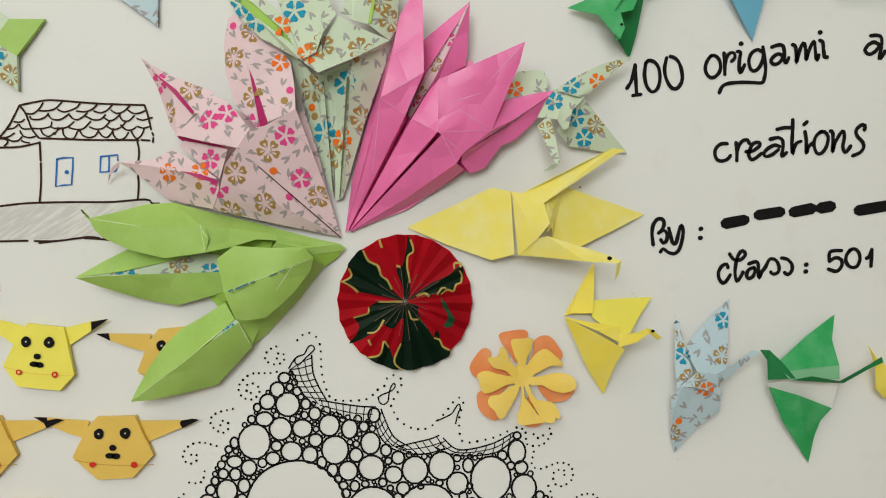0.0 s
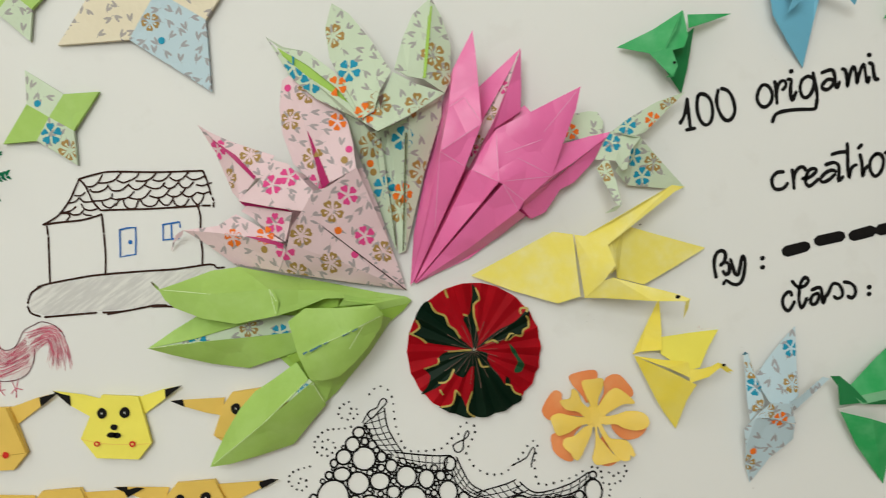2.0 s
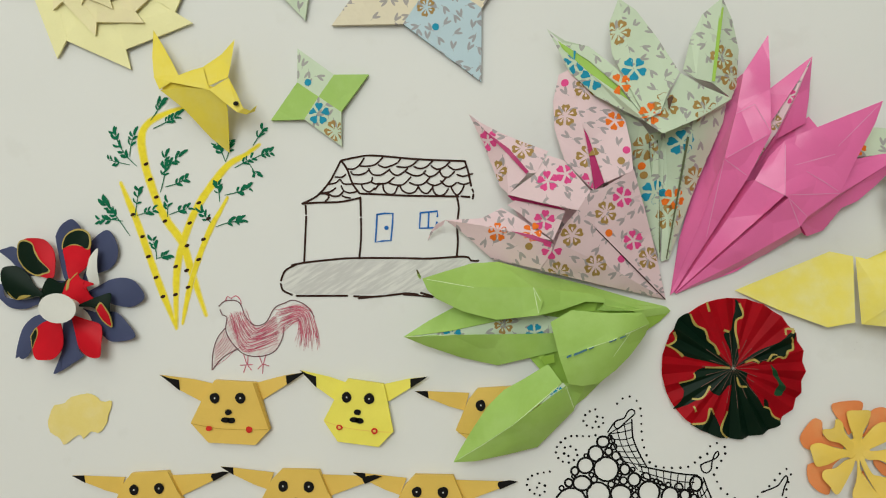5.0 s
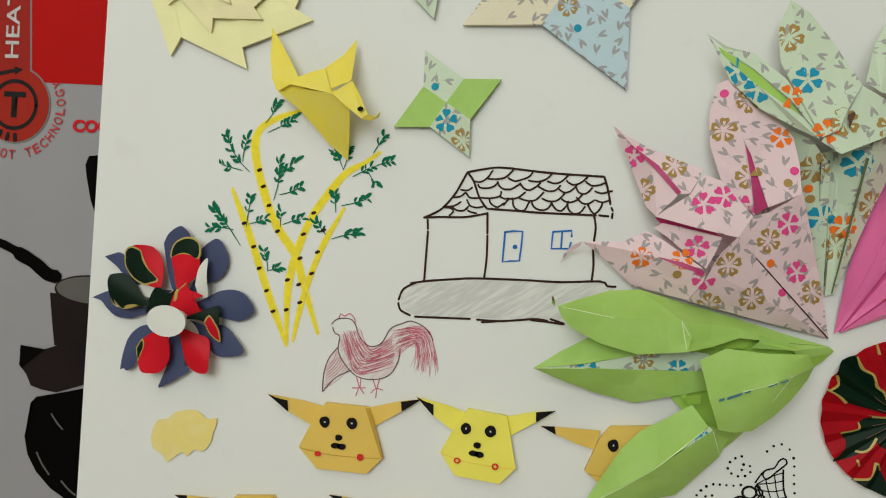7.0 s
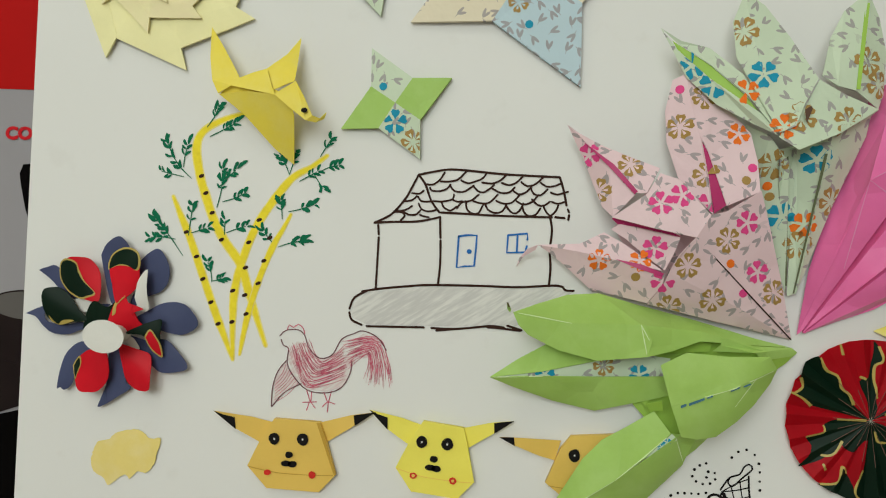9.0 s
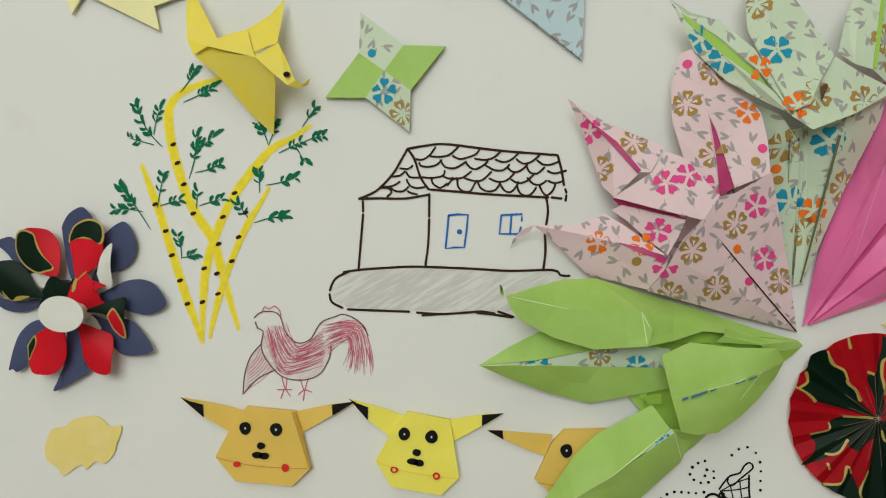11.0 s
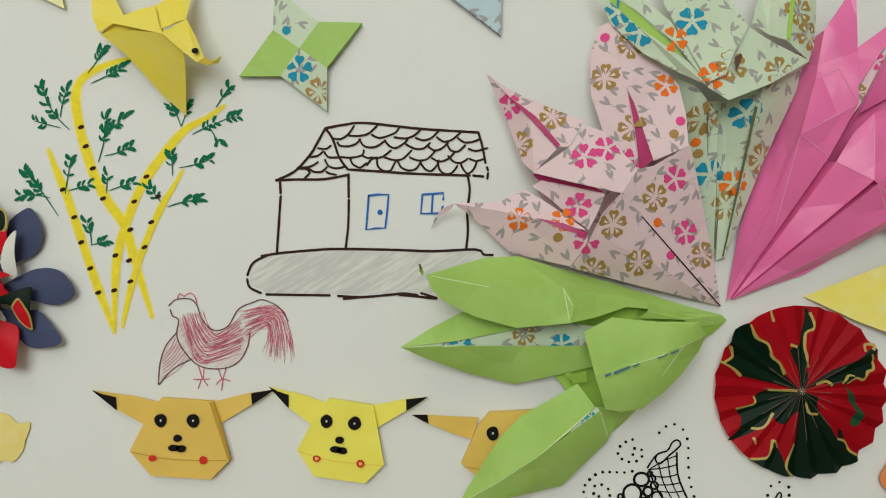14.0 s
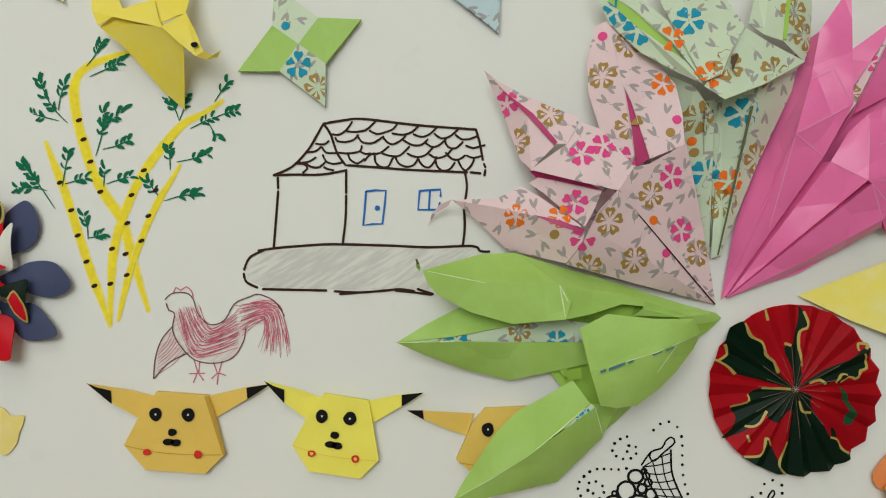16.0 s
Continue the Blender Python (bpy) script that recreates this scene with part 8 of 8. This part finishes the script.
mint_crane = figure("paper_crane", "mint floral folded paper crane beside the magenta lily", [],
       ("wing", MINT_FLORAL, [[(3.48, 59.85, 0.5), (4.36, 59.97, 0.5), (4.90, 59.93, 0.5), (5.18, 59.32, 0.6), (4.96, 58.54, 1), (2.96, 58.33, 0.8), (2.85, 58.79, 0.5)]]),
       ("tail", MINT_FLORAL, [[(5.38, 58.64, 1.65), (6.23, 59.26, 1.65), (7.95, 60.17, 1.4), (9.58, 60.68, 1.2), (9.08, 60.21, 1.25), (8.07, 59.31, 1.4), (7.20, 58.52, 1.5), (6.39, 58.32, 1.75)]]),
       ("wing", MINT_FLORAL, [[(6.97, 58.28, 1.45), (7.81, 57.45, 1), (8.77, 56.45, 0.6), (9.68, 55.54, 0.25), (8.48, 55.53, 0.35), (6.36, 55.78, 0.6), (5.58, 56.54, 1.2), (6.27, 57.69, 1.65)]]),
       ("body", MINT_FLORAL, [[(5.31, 58.63, 1.7), (6.36, 58.29, 1.9), (6.94, 58.25, 1.6), (6.27, 57.54, 2), (5.67, 57.72, 1.9)], [(5.31, 58.63, 1.7), (5.67, 57.72, 1.9), (5.50, 57.04, 1.75), (4.47, 57.19, 1.4), (4.85, 57.96, 1.6)], [(5.67, 57.72, 1.9), (6.27, 57.54, 2), (6.09, 56.59, 1.8), (5.85, 56.49, 1.6), (5.50, 57.04, 1.75)]]),
       ("neck", MINT_FLORAL, [[(4.86, 57.09, 1.7), (4.44, 56.67, 1.75), (4.88, 55.60, 2.1), (5.20, 54.83, 2.3), (5.50, 54.52, 2.4), (5.56, 54.65, 2.4), (5.39, 55.98, 2.05), (5.13, 57.06, 1.75)]]),
       ("head", MINT_FLORAL, [[(5.59, 54.65, 2.4), (5.27, 54.33, 2.15), (4.76, 54.22, 1.9), (5.18, 54.53, 2.3)]]))
print_on(mint_crane, MINT_FLORAL, MINT_PALE, gold=[(8.64, 59.97), (7.79, 56.97), (4.88, 56.44)], blue=[(5.3, 58.0), (6.21, 58.9), (6.6, 57.27), (7.18, 56.24)], orange=[(3.32, 58.86), (7.66, 59.19)], size=0.52)
figure("paper_crane", "bright yellow folded paper crane above the bamboo drawing", [((-29.10, 60.01, 2.5), 0.15)],
       ("inner_fold", YELLOW, [[(-33.70, 60.90, 1.28), (-32.97, 61.32, 1.55), (-31.60, 61.20, 1.72), (-30.60, 60.98, 1.95), (-30.50, 60.62, 1.95), (-32.10, 60.78, 1.5)]]),
       ("tail", YELLOW, [[(-34.43, 64.22, 0.9), (-34.39, 62.72, 1), (-34.16, 61.57, 1.2), (-32.66, 61.64, 1.5), (-33.27, 62.56, 1.2), (-33.89, 63.47, 1)]]),
       ("body", YELLOW, [[(-34.14, 61.56, 1.25), (-32.64, 61.63, 1.55), (-32.97, 61.20, 1.75), (-33.72, 60.86, 1.45)], [(-32.64, 61.63, 1.55), (-31.91, 61.89, 1.65), (-31.25, 62.07, 1.7), (-30.84, 61.15, 2.1), (-30.63, 60.75, 2.15), (-32.97, 61.20, 1.75)]]),
       ("wing", YELLOW, [[(-31.37, 62.09, 1.5), (-30.52, 62.95, 1), (-30.04, 63.93, 0.4), (-29.96, 62.62, 1), (-29.85, 61.54, 1.75), (-30.80, 61.00, 2)]]),
       ("fold_flap", YELLOW, [[(-30.39, 61.81, 2), (-29.78, 61.41, 2.1), (-30.24, 61.20, 2.2)]]),
       ("wing", YELLOW, [[(-33.72, 60.85, 1.35), (-32.13, 60.96, 1.7), (-30.62, 60.74, 2.2), (-29.82, 60.20, 2.1), (-29.82, 59.84, 1.7), (-32.49, 59.94, 1.15)], [(-32.49, 59.94, 1.15), (-29.82, 59.84, 1.7), (-29.99, 58.80, 0.9), (-30.17, 57.68, 0.15), (-31.16, 58.46, 0.4)]]),
       ("head", YELLOW, [[(-30.66, 60.76, 2.25), (-29.68, 61.43, 2.15), (-29.14, 60.59, 2.4), (-28.75, 59.80, 2.35), (-29.06, 59.57, 2.35), (-29.87, 60.14, 2.25)], [(-28.75, 59.80, 2.35), (-28.43, 59.71, 2.1), (-28.30, 60.10, 1.5), (-28.37, 59.77, 1.6), (-28.65, 59.51, 2.1), (-29.06, 59.57, 2.35)]]))


# ---- garland of folded paper heads ----
def head(mid, size, tilt, material, lift, label, wide=1.0, broad=False):
    """A folded paper ornament with a six-sided face and two dark-tipped ears; mid: between the two upper dots."""
    ca, sa = math.cos(tilt), math.sin(tilt)
    ob = thing("paper_ornament", mid[0], mid[1], label, "paper ornament", "garland of paper heads")

    def spot(x, y, h):
        x, y = x * size * wide, y * size
        return (mid[0] + x * ca - y * sa, mid[1] + x * sa + y * ca, h + lift)

    def poly(name, points, mat, parent, thick=0.05):
        return fold(name, [[spot(*p) for p in points]], mat, parent, "", 0, thick)

    if broad:
        ear = poly("ear", [(-4.34, 1.0, 0.3), (-3.65, 0.95, 0.3), (-1.34, 0.69, 0.15), (-1.71, -0.28, 0.12), (-2.5, 0.0, 0.18), (-3.65, 0.57, 0.28)], material, ob)
        poly("ear_tip", [(-4.36, 1.0, 0.34), (-3.65, 0.97, 0.33), (-3.62, 0.54, 0.31)], BLACK_INK, ear, 0.03)
        ear = poly("ear", [(1.42, 0.64, 0.15), (3.85, 0.64, 0.25), (4.87, 0.66, 0.3), (3.85, 0.22, 0.25), (1.97, -0.55, 0.12), (1.6, -0.2, 0.12)], material, ob)
        poly("ear_tip", [(3.83, 0.62, 0.29), (4.47, 0.73, 0.32), (4.89, 0.66, 0.34), (3.91, 0.20, 0.29), (3.77, 0.45, 0.28)], BLACK_INK, ear, 0.03)
        face = poly("face", [(-0.84, 0.94, 0.34), (1.31, 0.94, 0.34), (1.85, -0.28, 0.36), (2.29, -1.25, 0.34), (1.1, -2.53, 0.30), (-0.84, -2.6, 0.30), (-2.24, -1.3, 0.34), (-1.4, 0.35, 0.36)], material, ob, 0.30)
        # Darker strip along the side: shade at the fold put into the colour.
        poly("fold_edge", [(1.30, 0.92, 0.37), (1.38, 0.82, 0.37), (1.92, -0.40, 0.37), (1.82, -0.32, 0.37)], AMBER_SHADE, face, 0.03)
    else:
        ear = poly("ear", [(-0.75, 0.75, 0.15), (-2.0, 1.05, 0.2), (-3.95, 1.33, 0.3), (-2.85, 0.45, 0.25), (-1.6, -0.25, 0.12)], material, ob)
        poly("ear_tip", [(-3.97, 1.34, 0.33), (-3.5, 1.16, 0.31), (-2.87, 1.02, 0.29), (-2.82, 0.42, 0.29)], BLACK_INK, ear, 0.03)
        ear = poly("ear", [(1.55, 0.82, 0.15), (3.2, 1.25, 0.2), (4.48, 1.45, 0.3), (3.4, 0.75, 0.25), (1.95, -0.15, 0.12)], material, ob)
        poly("ear_tip", [(4.5, 1.46, 0.33), (3.6, 1.3, 0.29), (3.35, 1.25, 0.28), (3.40, 0.74, 0.28), (3.6, 0.86, 0.29)], BLACK_INK, ear, 0.03)
        face = poly("face", [(-0.75, 1.02, 0.34), (1.62, 0.88, 0.34), (1.9, 0.1, 0.36), (2.42, -1.78, 0.34), (1.55, -2.68, 0.30), (-1.18, -2.55, 0.30), (-2.18, -1.42, 0.34), (-1.45, 0.0, 0.36)], material, ob, 0.30)
        # On amber heads this strip is darker too, as painted fold shade.
        poly("fold_edge", [(1.45, 0.86, 0.37), (1.66, 0.84, 0.37), (2.46, -1.75, 0.37), (2.36, -1.8, 0.37)], AMBER_SHADE if material is AMBER else material, face, 0.03)
    # The crease is a stroke in a darker tone, its shade painted.
    low = [spot(*p, 0.372) for p in ((-2.1, -1.45), (-0.6, -1.72), (1.1, -1.8), (2.3, -1.78))]
    strokes("crease", [[p[:2] for p in low]], 0.035, AMBER_SHADE if material is AMBER else GOLDEN, face, "crease with its shade painted in", False, low[0][2])
    for x, y, rx, ry, mat in ((-0.74, 0.0, 0.28, 0.31, BLACK_INK), (0.74, 0.0, 0.30, 0.31, BLACK_INK), (0.03, -0.80, 0.20, 0.17, BLACK_INK), (-0.13, -1.24, 0.27, 0.16, BLACK_INK), (0.20, -1.27, 0.24, 0.17, BLACK_INK),
                              (-1.10, -1.72, 0.19, 0.15, RED_INK), (1.22, -1.78, 0.19, 0.18, RED_INK)):
        bm = bmesh.new()
        u, v, h = spot(x, y, 0.385)
        blot(bm, u, v, rx * size, ry * size, tilt, h, 0, 16, 0.15)
        part("dot", bm, mat, face)
        if y == 0.0:
            bm = bmesh.new()
            blot(bm, u, v, 0.045 * size, 0.055 * size, 0.0, h + 0.01, 0, 8)
            part("glint_dot", bm, PAPER_WHITE, face)
        if mat is RED_INK and material is not AMBER:
            bm = bmesh.new()
            blot(bm, u, v, 0.09 * size, 0.08 * size, 0.0, h + 0.01, 0, 10, 0.3)
            part("dot_centre", bm, AMBER, face)
    return ob


# Shaded copy of the amber paper, for strips and lines along folds.
AMBER_SHADE = paper("amber_fold_shade", (0.52, 0.31, 0.04), 0.1)
FIRST = None
TEXT_A = "amber yellow folded paper head with black ear tips"
for pair, m, wide, label in (([(-30.39, 44.09, 0.4), (-28.96, 44.18, 0.4)], AMBER, 1.0, TEXT_A), ([(-22.98, 44.52, 0.4), (-21.88, 44.49, 0.4)], LEMON, 0.86, "lemon yellow folded paper head with black ear tips"),
                             ([(-15.77, 44.40, 0.4), (-14.26, 44.61, 0.4)], AMBER, 1.0, "amber yellow folded paper head partly under the lime lily"),
                             ([(-34.84, 38.76, 0.4), (-33.29, 38.98, 0.4)], AMBER, 1.0, TEXT_A), ([(-26.42, 39.46, 0.4), (-24.93, 39.52, 0.4)], AMBER, 1.0, TEXT_A), ([(-19.08, 39.56, 0.4), (-17.54, 39.63, 0.4)], AMBER, 1.0, TEXT_A),
                             ([(-23.56, 34.98, 0.4), (-22.07, 35.03, 0.4)], AMBER, 1.0, TEXT_A)):
    a, b = Vector(pair[0][:2]), Vector(pair[1][:2])
    d = b - a
    head(a.lerp(b, 0.5), 0.97, math.atan2(d.y, d.x) * 0.8, m, 0.02 if m is AMBER else 0.06, label, wide, FIRST is not None and m is AMBER)
    FIRST = FIRST or pair
